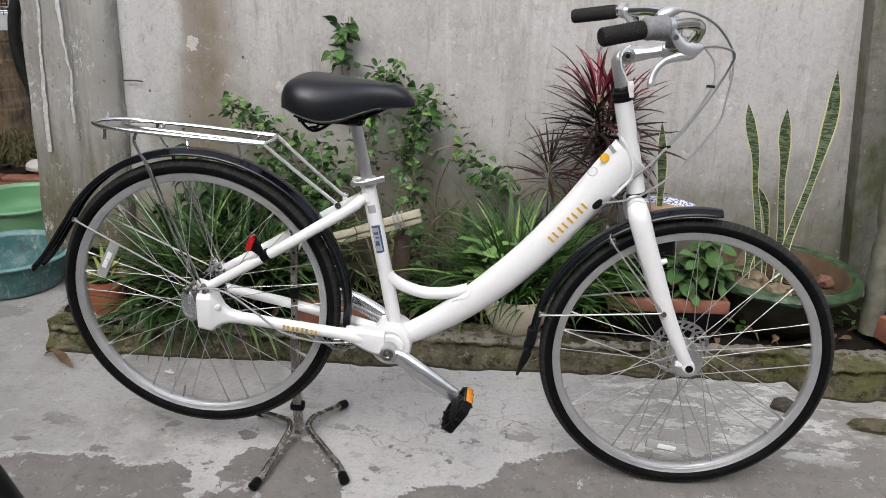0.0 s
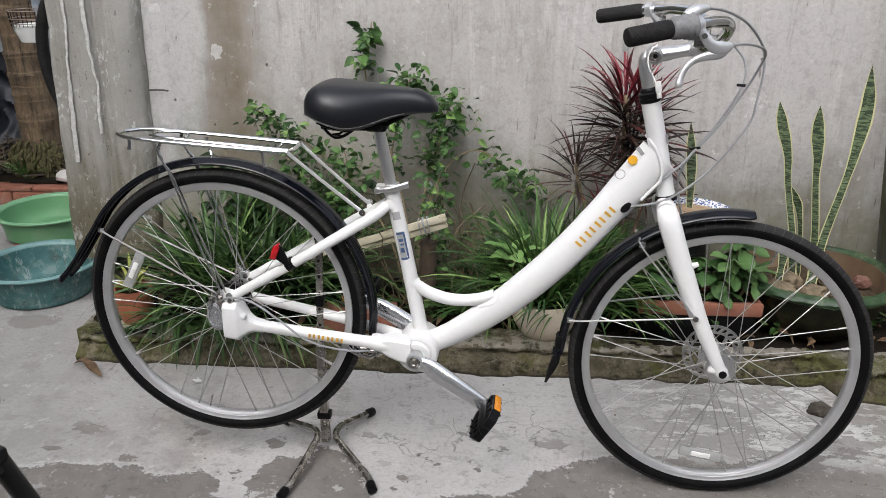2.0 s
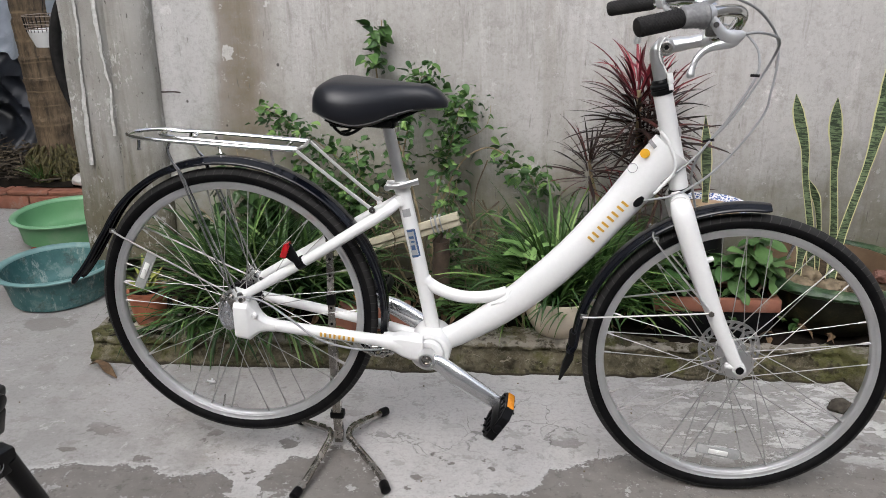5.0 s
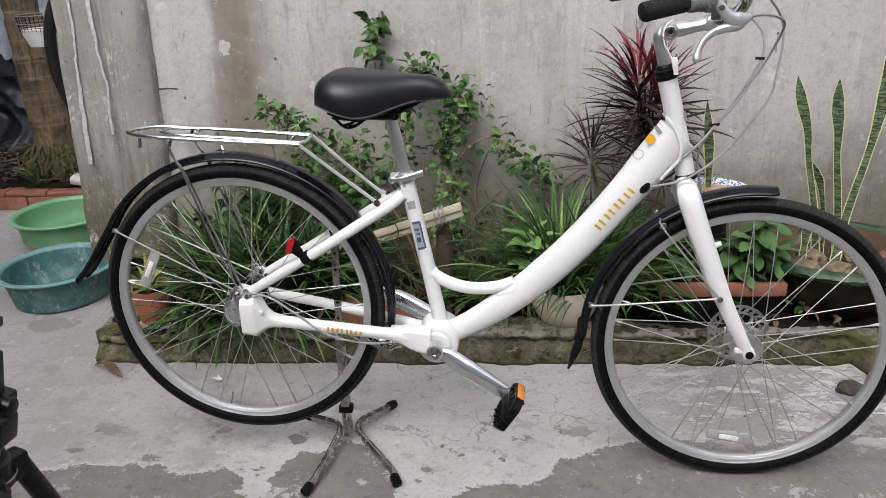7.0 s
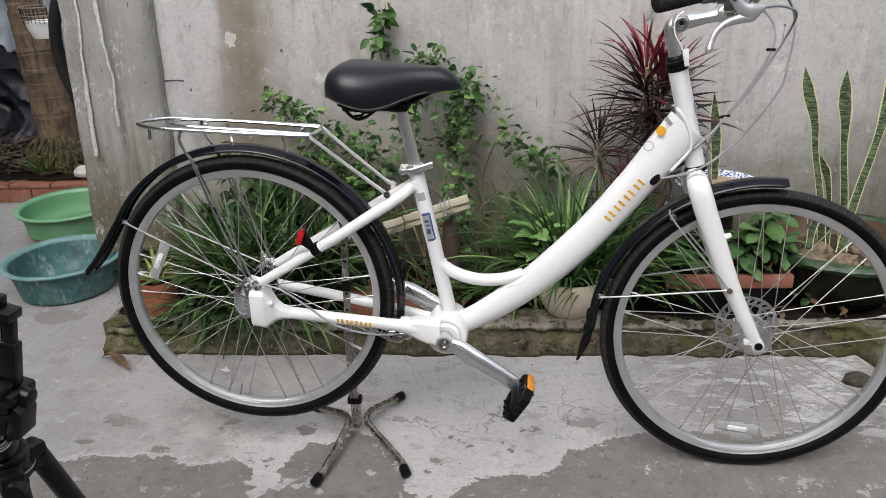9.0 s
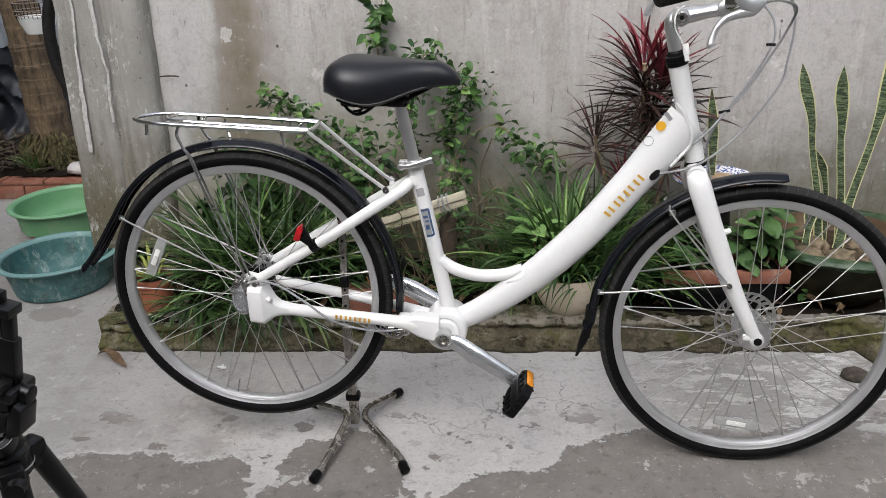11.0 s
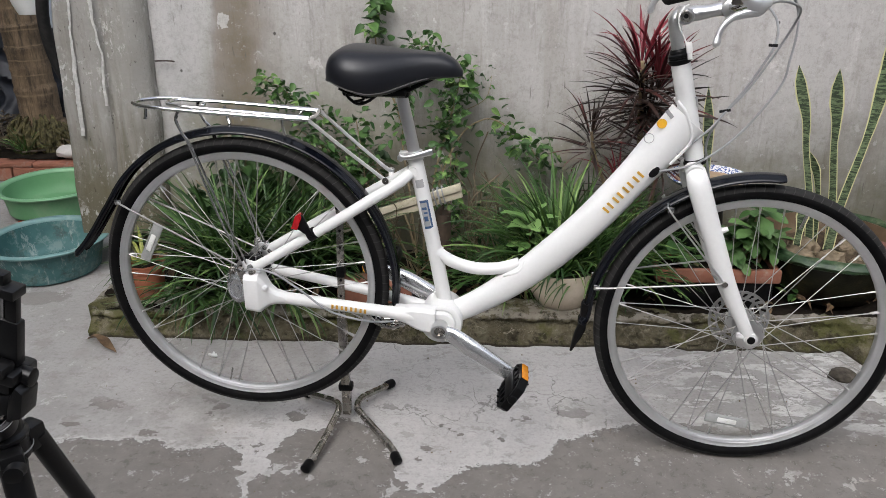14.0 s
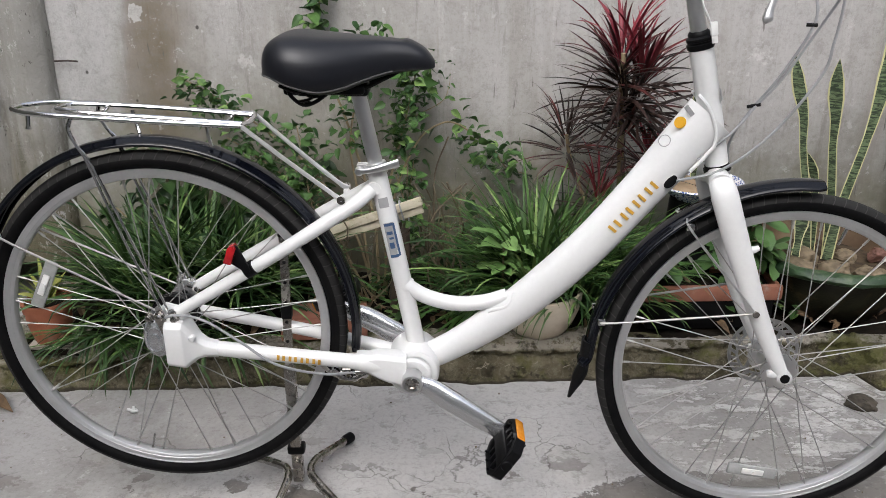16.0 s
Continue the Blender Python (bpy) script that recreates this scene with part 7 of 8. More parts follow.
# climbing vine behind the saddle
vine = thing("climbing_vine", "leafy green vine on thin woody stems against the wall", "vine")
VL = leaf_set(vine, VINE, 0.038, 0.024, 5, cup=0.35, curl=0.7)
STEMS = [
    ([(-0.79, 0.95, 0.06), (-0.80, 0.98, 0.30), (-0.86, 1.02, 0.55), (-0.925, 1.07, 0.72), (-0.95, 1.10, 0.82), (-0.935, 1.105, 0.90), (-0.925, 1.105, 0.975)], 0.0045, 14, (0.60, 1.0), 1.35),
    ([(-0.80, 0.93, 0.06), (-0.86, 0.95, 0.28), (-0.98, 0.98, 0.46), (-1.12, 1.0, 0.58), (-1.24, 1.02, 0.66), (-1.32, 1.04, 0.70)], 0.0042, 52, (0.45, 1.0), 0.9),
    ([(-0.77, 0.96, 0.06), (-0.76, 0.98, 0.35), (-0.71, 1.02, 0.55), (-0.68, 1.05, 0.66), (-0.665, 1.06, 0.74)], 0.0045, 50, (0.4, 1.0), 1.1),
    ([(-0.78, 0.94, 0.06), (-0.74, 0.96, 0.36), (-0.67, 1.0, 0.52), (-0.60, 1.05, 0.563), (-0.548, 1.06, 0.558), (-0.494, 1.06, 0.517), (-0.440, 1.06, 0.476), (-0.405, 1.06, 0.425), (-0.350, 1.06, 0.405)], 0.0035, 25, (0.50, 1.0), 1.15),
    ([(-0.81, 0.95, 0.06), (-0.84, 0.98, 0.35), (-0.86, 1.0, 0.52), (-0.83, 1.04, 0.68), (-0.80, 1.06, 0.79), (-0.775, 1.07, 0.80)], 0.0040, 50, (0.4, 1.0), 1.0),
    ([(-0.82, 0.92, 0.06), (-0.92, 0.93, 0.30), (-1.02, 0.94, 0.42), (-1.12, 0.95, 0.50), (-1.20, 0.97, 0.55)], 0.0036, 44, (0.45, 1.0), 0.9),
    ([(-0.76, 0.94, 0.06), (-0.73, 0.95, 0.22), (-0.70, 0.98, 0.32), (-0.69, 1.0, 0.40), (-0.68, 1.02, 0.46)], 0.0036, 18, (0.3, 1.0), 1.0),
    ([(-0.80, 0.91, 0.06), (-0.88, 0.88, 0.22), (-0.96, 0.88, 0.36), (-0.98, 0.90, 0.50), (-1.0, 0.93, 0.60)], 0.0036, 36, (0.35, 1.0), 0.9),
    ([(-0.75, 0.92, 0.06), (-0.72, 0.90, 0.20), (-0.70, 0.92, 0.32), (-0.73, 0.95, 0.44)], 0.0036, 30, (0.3, 1.0), 0.8),
    ([(-0.70, 1.03, 0.58), (-0.60, 1.07, 0.62), (-0.575, 1.09, 0.66), (-0.57, 1.10, 0.70)], 0.0016, 3, (0.6, 0.85), 0.9),
]
for pts, r, count, span, size in STEMS:
    bm = bmesh.new()
    tube(bm, pts, [r * (1 - 0.6 * k / (len(pts) - 1)) for k in range(len(pts))], 7, 6)
    part("stem", bm, STEMWOOD, vine)
    line = curve(pts, 12)
    count = int(count * 4.4)
    for k in range(count):
        t = span[0] + (span[1] - span[0]) * (k + random.random()) / count
        c = line[min(len(line) - 1, int(t * (len(line) - 1)))]
        spread = 0.031 * (0.5 if pts is STEMS[0][0] and t > 0.7 else 1.0)
        at = Vector((c[0] + random.gauss(0, spread), min(1.10, c[1] + random.gauss(-0.03, 0.025)), c[2] + random.gauss(0, spread * 0.8)))
        leaf(VL, vine, at, random.uniform(math.pi, 2 * math.pi) if random.random() < 0.75 else random.uniform(0, math.pi), random.uniform(-0.7, 0.8), random.gauss(0, 0.6), size * random.uniform(0.4, 1.1))
for k in range(40):
    bm = bmesh.new()
    x, y = random.uniform(-1.0, -0.55), random.uniform(0.78, 1.02)
    p = [(x, y, 0.06)]
    for j in range(4):
        q = p[-1]
        p.append((q[0] + random.gauss(0, 0.045), min(1.1, max(0.72, q[1] + random.gauss(0, 0.03))), q[2] + random.uniform(0.03, 0.14)))
    tube(bm, p, random.uniform(0.0012, 0.003), 5, 4)
    part("bare_stem", bm, DRYSTEM, vine, "bare brown stem")

# strap-leaved clumps
g1 = thing("strap_leaf_plant", "dark green strap-leaved clump in the bed", "plant", "strap-leaved plants")
clump("leaves", [(-1.42, 0.82, 0.07, 0.06), (-1.27, 0.80, 0.07, 0.07), (-1.14, 0.84, 0.07, 0.05)], 720, (0.26, 0.52), (0.007, 0.013), (GRASS, GRASS1), g1, (0.75, 1.5), (0.5, 2.3), single=280)
clump("hanging_leaves", [(-1.38, 0.70, 0.08, 0.05), (-1.2, 0.70, 0.08, 0.06), (-1.5, 0.70, 0.08, 0.04)], 120, (0.20, 0.36), (0.006, 0.011), (GRASS, GRASS1), g1, (0.2, 0.9), (0.6, 2.0), toward=True)
g2 = thing("strap_leaf_plant", "fresh green strap-leaved clump spilling over its pot", "plant", "strap-leaved plants")
clump("leaves", [(-0.36, 0.72, 0.17, 0.06), (-0.24, 0.78, 0.12, 0.07)], 760, (0.22, 0.44), (0.0055, 0.0095), (GRASSB, GRASS2), g2, (0.55, 1.5), (0.5, 2.0), single=280)
g3 = thing("strap_leaf_plant", "fresh green strap-leaved clump spreading beside the cream pot", "plant", "strap-leaved plants")
clump("leaves", [(-0.49, 0.83, 0.08, 0.05)], 170, (0.18, 0.32), (0.006, 0.010), (GRASSB, GRASS2), g3, (0.3, 1.1), (0.4, 1.4), single=170)
g4 = thing("strap_leaf_plant", "green strap-leaved clump behind the front wheel", "plant", "strap-leaved plants")
clump("leaves", [(-0.08, 0.85, 0.08, 0.06)], 200, (0.2, 0.36), (0.006, 0.010), (GRASSB, GRASS2), g4, (0.6, 1.4), (0.5, 1.9), single=200)

# dark shrub against the wall behind the first clump
shrub = thing("dark_shrub", "dark green broad-leaved shrub against the wall", "shrub")
DG = leaf_set(shrub, leafy("deep_shrub_green", (0.010, 0.028, 0.008), (0.045, 0.092, 0.025), single=True, gloss=0.4), 0.062, 0.036, 5, cup=0.3, curl=0.7)
for k in range(11):
    x = -1.56 + 0.057 * k + random.gauss(0, 0.012)
    top_ = random.uniform(0.42, 0.56) if k > 1 else random.uniform(0.34, 0.44)
    bm = bmesh.new()
    line = [(x, 1.02, 0.06), (x + random.gauss(0, 0.02), 1.03, 0.25), (x + random.gauss(0, 0.04), 1.05, top_)]
    tube(bm, line, [0.004, 0.003, 0.0015], 6, 4)
    part("stem", bm, STEMWOOD, shrub)
    path = curve(line, 8)
    for j in range(26):
        c = path[int((0.25 + 0.75 * random.random()) * (len(path) - 1))]
        leaf(DG, shrub, Vector((c[0] + random.gauss(0, 0.02), c[1] - random.uniform(0, 0.06), c[2] + random.gauss(0, 0.012))), random.uniform(math.pi * 1.05, math.pi * 1.95), random.uniform(-0.8, 0.5), random.gauss(0, 0.4), random.uniform(0.55, 1.1))

weed = thing("dark_shrub", "low dark green seedlings at the foot of the wall", "shrub")
for k in range(46):
    leaf(DG, weed, Vector((random.gauss(-0.53, 0.055), random.uniform(0.95, 1.08), 0.10 + 0.27 * random.random())), random.uniform(math.pi * 1.05, math.pi * 1.95), random.uniform(-0.7, 0.5), random.gauss(0, 0.4), random.uniform(0.45, 0.95))
for k in range(7):
    bm = bmesh.new()
    x = -0.62 + 0.03 * k
    tube(bm, [(x, 1.02, 0.05), (x + random.gauss(0, 0.015), 1.02, 0.18), (x + random.gauss(0, 0.03), 1.03, random.uniform(0.26, 0.37))], [0.003, 0.0024, 0.0012], 6, 4)
    part("stem", bm, STEMWOOD, weed)

# pots
def pot(name, at, r_top, r_foot, h, mat, label, rim=0.008, band=0.02, ribs=0, soil=True):
    ob = thing(name, label, "flowerpot", m=Matrix.Translation(at))
    bm = bmesh.new()
    prof = [(0.01, 0.0), (r_foot, 0.0)]
    for k in range(1, 13):
        t = k / 12
        prof.append((r_foot + (r_top - r_foot) * math.sin(t * math.pi / 2) ** 0.8 + (0.0018 * math.sin(t * ribs * math.pi * 2) if ribs else 0), (h - band) * t))
    prof += [(r_top + rim, h - band), (r_top + rim + 0.001, h), (r_top - 0.004, h + 0.001), (r_top - 0.008, h - 0.02), (0.01, h - 0.022)]
    lathe(bm, prof, 56)
    part("pot", bm, mat, ob)
    if soil:
        bm = bmesh.new()
        lathe(bm, [(r_top - 0.008, h - 0.024), (r_top - 0.012, h - 0.016), (0.02, h - 0.010)], 30)
        rumpled(bm, 0.004, 40)
        part("soil", bm, SOIL, ob)
    return ob


pot("cream_pot", (-0.345, 0.695, 0.076), 0.112, 0.066, 0.128, CREAM, "cream ribbed ceramic flowerpot on the kerb", rim=0.0015, band=0.012, ribs=6)
pot("terracotta_pot", (-1.650, 0.685, 0.080), 0.057, 0.042, 0.114, TERRA, "small terracotta flowerpot on a chipped tile", rim=0.004, band=0.022)
bm = bmesh.new()
block(bm, (-1.70, 0.63, 0.074), (-1.57, 0.76, 0.081), 0.002)
tagged(part("chipped_tile", bm, surface("pale_tile", (0.3, 0.27, 0.22), (0.42, 0.38, 0.32), 20, (0.6, 0.8))), "chipped pale tile under the terracotta pot", "tile")
young = thing("young_plant", "small yellow-green young plant in the terracotta pot", "plant")
clump("leaves", [(-1.648, 0.685, 0.18, 0.02)], 15, (0.08, 0.16), (0.010, 0.016), (None, leafy("yellow_green_leaf", (0.14, 0.2, 0.04), (0.34, 0.34, 0.09), single=True)), young, (0.6, 1.4), (0.6, 2.0), single=15)
var = thing("pale_leaf_plant", "pale green broad-leaved plant beside the cream pot", "plant")
VM = leaf_set(var, PALEVAR, 0.07, 0.046, 3)
for k in range(26):
    a = k * 2.4
    leaf(VM, var, Vector((-0.450 + 0.016 * math.cos(a), 0.650 + 0.016 * math.sin(a), 0.27 + 0.004 * k)), a, random.uniform(0.0, 0.6), random.gauss(0, 0.3), random.uniform(0.75, 1.15))
bm = bmesh.new()
tube(bm, [(-0.455, 0.70, 0.07), (-0.452, 0.66, 0.20), (-0.450, 0.65, 0.36)], [0.005, 0.004, 0.002], 7, 4)
part("stem", bm, STEMWOOD, var)

# broad-leaved plant in its trough
trough = thing("trough_planter", "trough planter with a terracotta rim, its body blackened as shadow", "planter", m=Matrix.Translation((0.128, 0.765, 0.06)))
# body coloured black to give the shadow below the overhanging rim
bm = bmesh.new()
block(bm, (-0.175, -0.062, 0.0), (0.175, 0.062, 0.112), 0.008)
part("body", bm, BLACK, trough, "trough body in black for the shadow under the rim")
for lo, hi in (((-0.19, -0.074, 0.088), (0.19, -0.052, 0.134)), ((-0.19, 0.052, 0.108), (0.19, 0.072, 0.132)), ((-0.19, -0.053, 0.108), (-0.170, 0.053, 0.132)), ((0.170, -0.053, 0.108), (0.19, 0.053, 0.132))):
    bm = bmesh.new()
    block(bm, lo, hi, 0.009)
    part("rim", bm, BRICKRED, trough, "terracotta rim")
bm = bmesh.new()
grid(bm, -0.166, 0.166, 14, -0.051, 0.051, 6, lambda x, y: 0.120 + 0.006 * noise.noise((x * 30, y * 30, 0)))
part("soil", bm, SOIL, trough)
succ = thing("broad_leaf_plant", "fleshy green broad-leaved plant in the trough", "plant")
SM = leaf_set(succ, BROAD, 0.095, 0.056, 5, cup=0.30, curl=0.8, spoon=True)
for cx, cy, cz, n in ((0.22, 0.735, 0.30, 26), (0.17, 0.76, 0.27, 16), (0.29, 0.75, 0.27, 16), (0.24, 0.76, 0.36, 12), (0.20, 0.72, 0.22, 10), (0.02, 0.75, 0.25, 10)):
    bm = bmesh.new()
    tube(bm, [(cx * 0.5 + 0.1, 0.765, 0.14), (cx, cy, cz)], [0.006, 0.004], 7, 1)
    part("stem", bm, STEMWOOD, succ)
    for k in range(n):
        a = k * 2.399
        leaf(SM, succ, Vector((cx, cy, cz + 0.03 * (k / n - 0.5))), a, -0.5 + 1.3 * k / n + random.gauss(0, 0.15), random.gauss(0, 0.25), random.uniform(0.5, 1.0))

# glazed bowl with stones and snake plants
bowl = thing("glazed_bowl", "wide dark green glazed bowl on the bed", "bowl", m=Matrix.Translation((0.512, 0.866, 0.060)) @ Matrix.Diagonal((1.05, 1.07, 1, 1)))
bm = bmesh.new()
lathe(bm, [(0.02, 0.0), (0.13, 0.0), (0.15, 0.01), (0.195, 0.08), (0.213, 0.145), (0.218, 0.160), (0.214, 0.180), (0.209, 0.18), (0.202, 0.15), (0.19, 0.10), (0.02, 0.09)], 80)
part("shell", bm, SHADEGLAZE, bowl)
bm = bmesh.new()
lathe(bm, [(0.2060, 0.180), (0.1990, 0.15), (0.186, 0.10), (0.189, 0.10), (0.2015, 0.15), (0.2085, 0.180)], 80, closed=True)
part("lining", bm, surface("muddy_glaze", (0.075, 0.048, 0.028), (0.185, 0.125, 0.075), 9, (0.35, 0.6), bump=0.3, dirt=(0.24, 0.20, 0.13)), bowl, "mud-stained brown inside of the bowl")
bm = bmesh.new()
lathe(bm, [(0.216, 0.156), (0.234, 0.160), (0.244, 0.166), (0.247, 0.175), (0.242, 0.185), (0.230, 0.191), (0.218, 0.189), (0.210, 0.180)], 90, closed=True, wobble=0.004)
rumpled(bm, 0.004, 40)
part("rim", bm, GLAZERIM, bowl, "weathered green rolled rim")
bm = bmesh.new()
lathe(bm, [(0.193, 0.116), (0.15, 0.121), (0.08, 0.124), (0.01, 0.126)], 40)
rumpled(bm, 0.008, 22)
part("soil", bm, surface("clay_soil", (0.035, 0.025, 0.016), (0.11, 0.08, 0.05), 40, (0.85, 0.95), bump=0.7, fine=70, spec=0.2), bowl)
for k, (dx, dy, sx, sy, sz) in enumerate(((-0.155, -0.075, 0.060, 0.048, 0.038), (-0.065, -0.105, 0.042, 0.040, 0.040), (0.020, -0.120, 0.035, 0.030, 0.026), (0.075, -0.095, 0.018, 0.016, 0.014), (-0.11, 0.02, 0.045, 0.04, 0.036), (0.03, 0.03, 0.030, 0.03, 0.022), (0.050, -0.060, 0.016, 0.016, 0.012))):
    stone("bowl_stone", (0.545 + dx, 0.855 + dy, 0.186 + sz * 0.35), (sx, sy, sz), STONE, "brown river stone bedded in the glazed bowl", k * 2.3)
stone("red_stone", (0.668, 0.868, 0.202), (0.030, 0.026, 0.026), surface("dull_red_stone", (0.10, 0.045, 0.032), (0.20, 0.10, 0.075), 40, (0.7, 0.85), bump=0.8), "dull red broken stone in the glazed bowl", 11)


def snake_leaf(parent, pts, width, turn):
    bm = bmesh.new()
    line = curve(pts, 9)
    rows = []
    n = len(line) - 1
    for i, c in enumerate(line):
        t = i / n
        w = width * (float(np.interp(t, (0, 0.2, 0.45, 0.60, 0.74, 0.86, 0.94, 1), (0.70, 0.58, 0.50, 0.66, 1.0, 0.85, 0.42, 0)))) + 0.0005
        a = turn + 0.25 * t
        s = Vector((math.cos(a), math.sin(a), 0))
        d = Vector((-math.sin(a), math.cos(a), 0))
        rows.append([bm.verts.new(Vector(c) + s * w * k + d * (0.25 * w * k * k)) for k in (-0.5, -0.39, 0, 0.39, 0.5)] + [bm.verts.new(Vector(c) + s * w * k + d * (0.25 * w * k * k + 0.0035)) for k in (0.41, 0, -0.41)])
    for a, b in zip(rows, rows[1:]):
        for k in range(8):
            f = bm.faces.new((a[k], a[(k + 1) % 8], b[(k + 1) % 8], b[k]))
            f.material_index = 1 if k in (0, 3, 4, 7) else 0
    bm.faces.new(rows[-1])
    return part("leaf", bm, [SNAKE, MARGIN], parent, "banded leaf with yellow margins")


SNAKES = [
    ([(0.455, 0.87, 0.19), (0.436, 0.88, 0.35), (0.398, 0.88, 0.516), (0.383, 0.88, 0.612), (0.354, 0.88, 0.705), (0.335, 0.88, 0.777)], 0.040, -0.35),
    ([(0.475, 0.89, 0.19), (0.468, 0.89, 0.32), (0.445, 0.89, 0.44), (0.405, 0.89, 0.52)], 0.032, -0.8),
    ([(0.525, 0.89, 0.19), (0.508, 0.89, 0.36), (0.484, 0.89, 0.52), (0.477, 0.89, 0.60), (0.465, 0.89, 0.683), (0.457, 0.885, 0.766)], 0.043, -0.6),
    ([(0.515, 0.87, 0.19), (0.533, 0.88, 0.34), (0.566, 0.88, 0.52), (0.581, 0.88, 0.62), (0.592, 0.88, 0.76), (0.583, 0.88, 0.887)], 0.046, -0.45),
    ([(0.125, 0.93, 0.07), (0.118, 0.92, 0.30), (0.108, 0.91, 0.52), (0.085, 0.90, 0.71)], 0.036, -0.3),
    ([(0.385, 0.80, 0.19), (0.392, 0.81, 0.28), (0.40, 0.82, 0.37)], 0.040, -0.6),
]
for k, (pts, w, turn) in enumerate(SNAKES):
    if k in (0, 2, 3, 4, 5):
        sp = thing("snake_plant", "upright snake plant with banded yellow-edged leaves", "snake plant", "snake plants")
    snake_leaf(sp, pts, w, turn)

# red cordyline
cord = thing("cordyline", "tall cordyline with dark burgundy and crimson strap leaves", "plant")
def strap_set(mat, n, length, width):
    out = []
    for k in range(n):
        bm = bmesh.new()
        blade(bm, (0, 0, 0), 0.0, 0.0, length * random.uniform(0.85, 1.15), width, random.uniform(0.25, 1.3), fold=0.45, n=8, twist=random.uniform(-0.6, 0.6), taper=0.45)
        for f in bm.faces:
            f.smooth = True
        me = bpy.data.meshes.new("leaf")
        bm.to_mesh(me)
        bm.free()
        me.materials.append(mat)
        out.append(me)
    return out


DARK, BRIGHT, DEEP = strap_set(BURGUNDY, 7, 0.22, 0.0115), strap_set(CRIMSON, 5, 0.20, 0.0105), strap_set(leafy("wine_leaf", (0.05, 0.012, 0.014), (0.13, 0.025, 0.03), single=True), 4, 0.19, 0.0135)


def rosette(c, n, spread, bright, scale, reach=1.0):
    for k in range(n):
        t = k / (n - 1)
        a = k * 2.39996 + random.gauss(0, 0.2)
        pitch = (-0.25 + 1.55 * t**1.1) * reach + random.gauss(0, 0.12)
        z = c[2] - spread * (1 - t) + random.gauss(0, 0.01)
        pool = BRIGHT if t > bright else (DEEP if t > bright - 0.18 else DARK)
        at = Vector((c[0] + 0.012 * math.cos(a), c[1] + 0.012 * math.sin(a), z))
        ob = leaf(pool, cord, at, a, pitch, random.gauss(0, 0.3), scale * random.uniform(0.75, 1.1))
        tip = at.y + 0.24 * scale * math.sin(a) * math.cos(pitch)
        if tip > 1.10:
            ob.matrix_local = Matrix.LocRotScale(at, Euler((random.gauss(0, 0.3), -max(pitch, 0.2), a + math.pi * 0.9)), (scale, scale, scale))


for pts, r in (([(-0.10, 0.93, 0.06), (-0.09, 0.93, 0.35), (-0.105, 0.93, 0.60), (-0.115, 0.92, 0.78)], 0.011), ([(-0.12, 0.93, 0.06), (-0.17, 0.92, 0.30), (-0.235, 0.92, 0.47), (-0.255, 0.92, 0.56)], 0.007), ([(-0.08, 0.93, 0.06), (-0.05, 0.91, 0.35), (-0.03, 0.91, 0.52)], 0.007), ([(-0.10, 0.90, 0.06), (-0.14, 0.89, 0.25), (-0.165, 0.88, 0.38)], 0.006)):
    bm = bmesh.new()
    tube(bm, pts, [r, r * 0.95, r * 0.85, r * 0.7][: len(pts)] if len(pts) > 3 else [r, r * 0.9, r * 0.7], 10, 6)
    part("stem", bm, STEMWOOD, cord)
rosette((-0.118, 0.92, 0.80), 110, 0.19, 0.84, 0.95)
rosette((-0.06, 0.92, 0.76), 84, 0.18, 0.86, 0.9)
rosette((-0.255, 0.92, 0.575), 56, 0.09, 1.3, 0.66, 0.95)
rosette((-0.09, 0.92, 0.66), 60, 0.20, 1.3, 0.72, 1.15)
rosette((-0.03, 0.91, 0.53), 46, 0.10, 0.7, 0.7)
rosette((-0.165, 0.88, 0.42), 40, 0.08, 0.66, 0.68, 1.1)

# blue and white dish on an upturned pot
bm = bmesh.new()
lathe(bm, [(0.01, 0.335), (0.060, 0.335), (0.062, 0.330), (0.085, 0.0), (0.02, 0.0)], 40, Matrix.Translation((0.100, 0.87, 0.055)))
tagged(part("upturned_pot", bm, BLACK), "tall black upturned plastic pot under the dish", "flowerpot")
dish = thing("patterned_dish", "blue and white patterned ceramic dish", "dish", m=Matrix.Translation((0.108, 0.865, 0.390)) @ Matrix.Diagonal((1.20, 1.15, 1, 1)))
bm = bmesh.new()
lathe(bm, [(0.01, 0.0), (0.05, 0.0), (0.055, 0.005), (0.095, 0.035), (0.105, 0.046), (0.103, 0.050), (0.092, 0.042), (0.055, 0.012), (0.01, 0.010)], 56)
part("bowl", bm, BLUEWHITE, dish)
bm = bmesh.new()
lathe(bm, [(0.085, 0.034), (0.06, 0.037), (0.01, 0.038)], 36)
rumpled(bm, 0.003, 60)
part("filling", bm, surface("pale_sand", (0.3, 0.2, 0.12), (0.4, 0.3, 0.19), 40, (0.85, 0.95), bump=0.5), dish, "tan sandy filling")

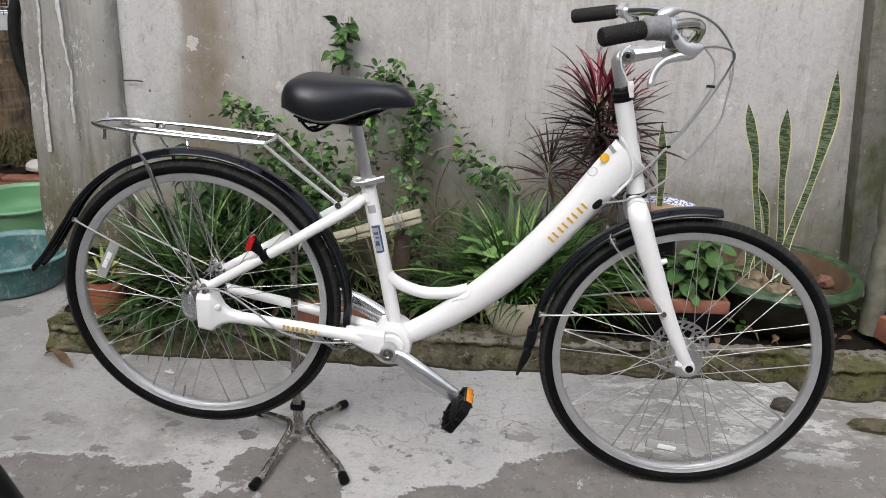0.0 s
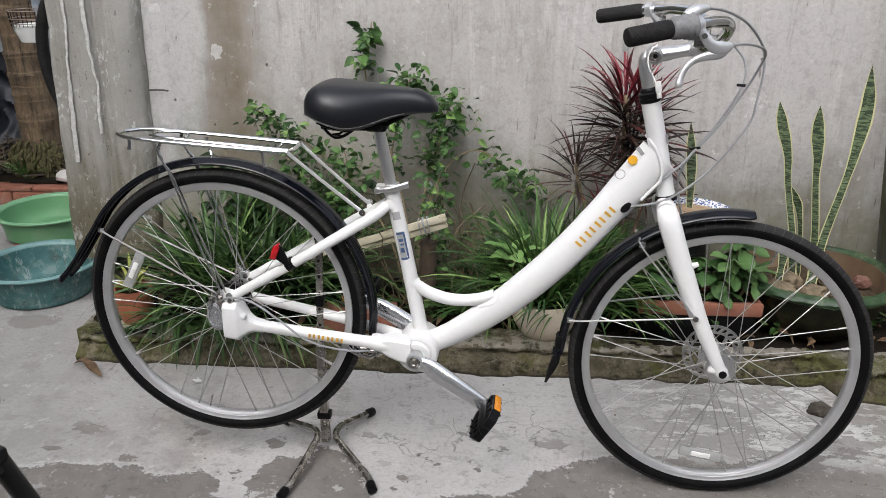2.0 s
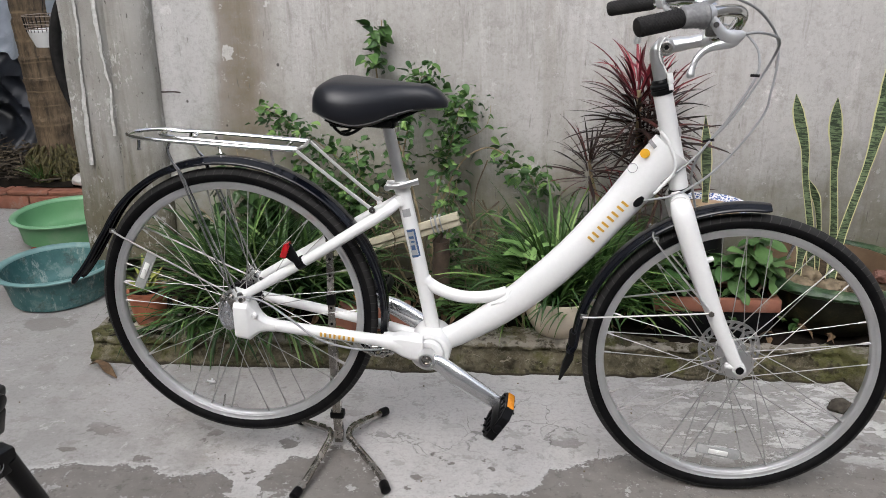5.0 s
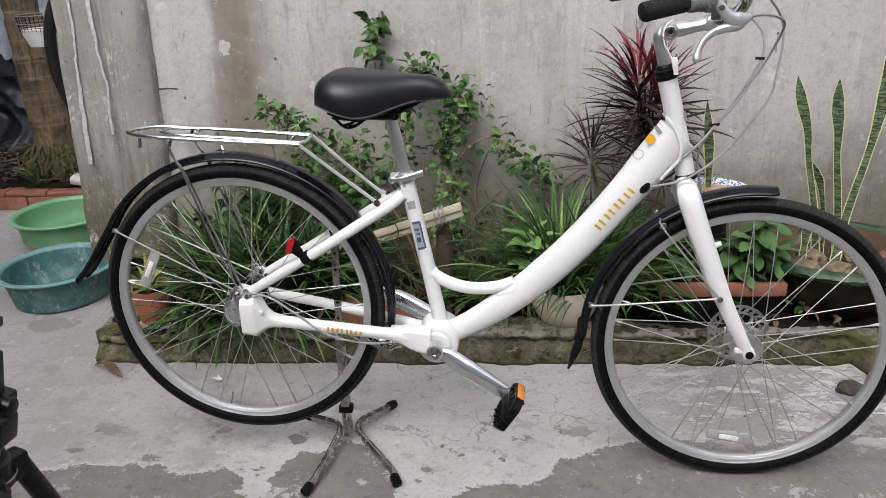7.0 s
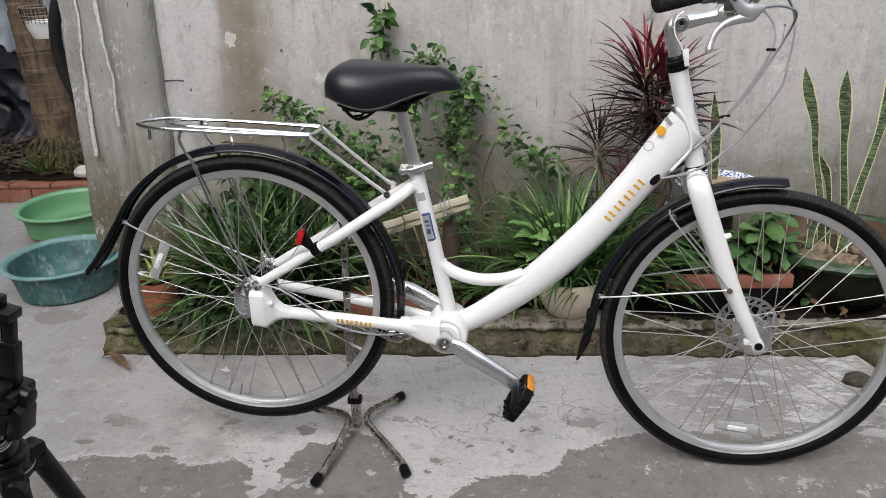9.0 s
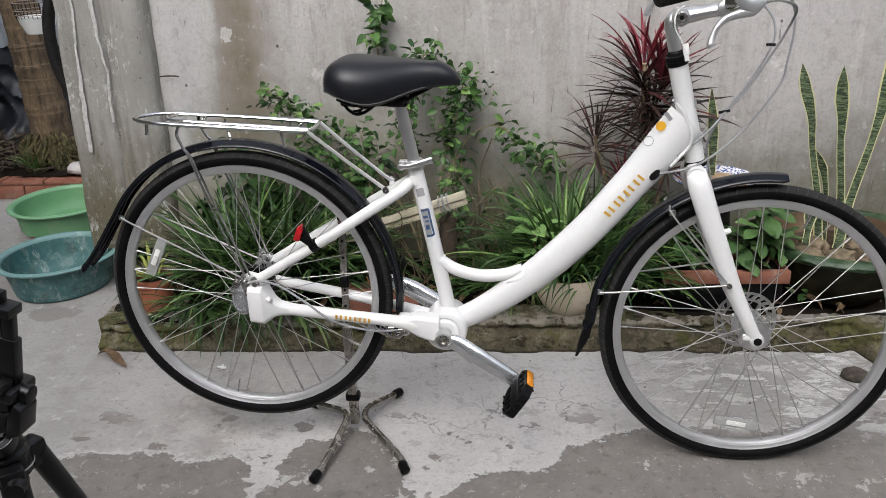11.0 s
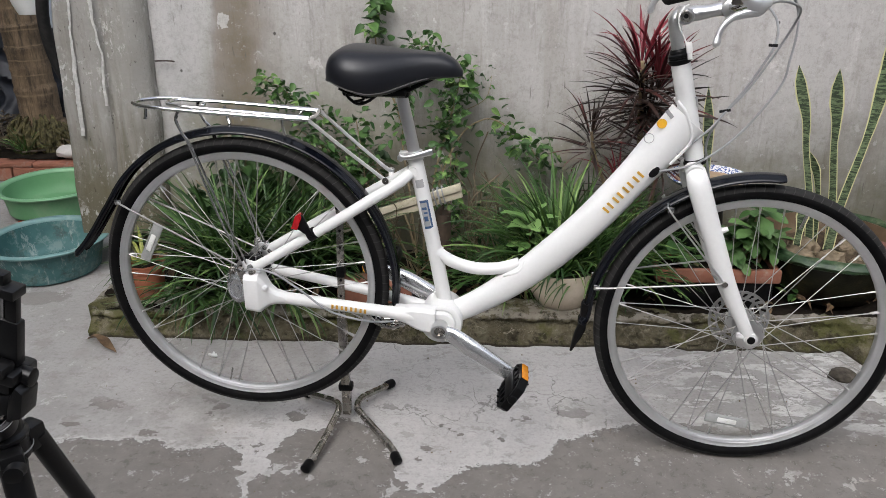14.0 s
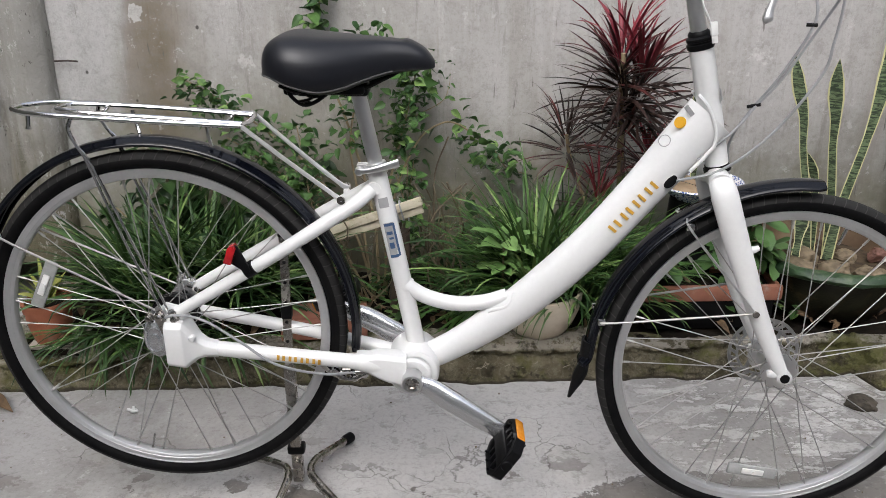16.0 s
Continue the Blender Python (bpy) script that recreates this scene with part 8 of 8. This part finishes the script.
# laths tied across the bed
lath = thing("timber_lath", "pale split timber laths tied across the vine", "lath")
A, B = Vector((-0.655, 0.765, 0.418)), Vector((-1.14, 0.80, 0.245))
for k, (dz, dy, w) in enumerate(((0.010, 0.0, 0.011), (-0.013, 0.008, 0.010))):
    d = (B - A).normalized()
    m = Matrix.Translation(A.lerp(B, 0.5) + Vector((0.012 * k, dy, dz))) @ d.to_track_quat("X", "Z").to_matrix().to_4x4()
    b = bmesh.new()
    block(b, (-0.255 + 0.01 * k, -0.008, -w), (0.255, 0.008, w), 0.003)
    bm = bmesh.new()
    join(bm, b, m)
    rumpled(bm, 0.003, 40, k)
    part("lath", bm, TIMBER, lath)
for t in (0.10, 0.13):
    bm = bmesh.new()
    c = A.lerp(B, t)
    d = (B - A).normalized()
    u = d.cross(Vector((0, 1, 0))).normalized()
    tube(bm, [c + d * 0.006 * (a / 3) + u * 0.028 * math.cos(a) + Vector((0, 0.016, 0)) * math.sin(a) for a in np.linspace(0, 12.5, 40)], 0.0022, 5, 1)
    part("tie", bm, CABLE, lath, "grey tie wire")

# litter in the bed
bm = bmesh.new()
for k in range(230):
    x, y = random.uniform(-1.75, 0.78), random.uniform(0.66, 1.08)
    b = ovate(random.uniform(0.025, 0.06), random.uniform(0.012, 0.025), k, cup=0.6, curl=1.0)
    join(bm, b, Matrix.Translation((x, y, 0.082 + random.uniform(0, 0.012))) @ Matrix.Rotation(random.uniform(0, 6.28), 4, "Z") @ Matrix.Rotation(random.gauss(0, 0.5), 4, "X"))
tagged(part("leaf_litter", bm, BROWNLEAF), "brown leaf litter on the bed", "leaves", kind="stuff")
tuft = thing("grass_tuft", "small bright grass tuft by the brick edging", "grass")
clump("blades", [(-2.84, 2.15, 0.11, 0.03)], 55, (0.08, 0.17), (0.004, 0.007), (GRASSB, GRASS2), tuft, (0.7, 1.5), (0.3, 1.4))
low = thing("ground_weeds", "low green weeds and seedlings in the bed", "weeds")
bm = bmesh.new()
for k in range(150):
    x, y = random.uniform(-1.05, 0.75), random.uniform(0.70, 1.05)
    for j in range(random.randint(3, 6)):
        b = ovate(random.uniform(0.02, 0.045), random.uniform(0.012, 0.024), j)
        join(bm, b, Matrix.Translation((x + random.gauss(0, 0.012), y, 0.085 + random.uniform(0.0, 0.07))) @ Matrix.Rotation(random.uniform(0, 6.28), 4, "Z") @ Matrix.Rotation(random.uniform(-0.6, 0.3), 4, "Y"))
tagged(part("leaves", bm, GRASS, low), kind="stuff")
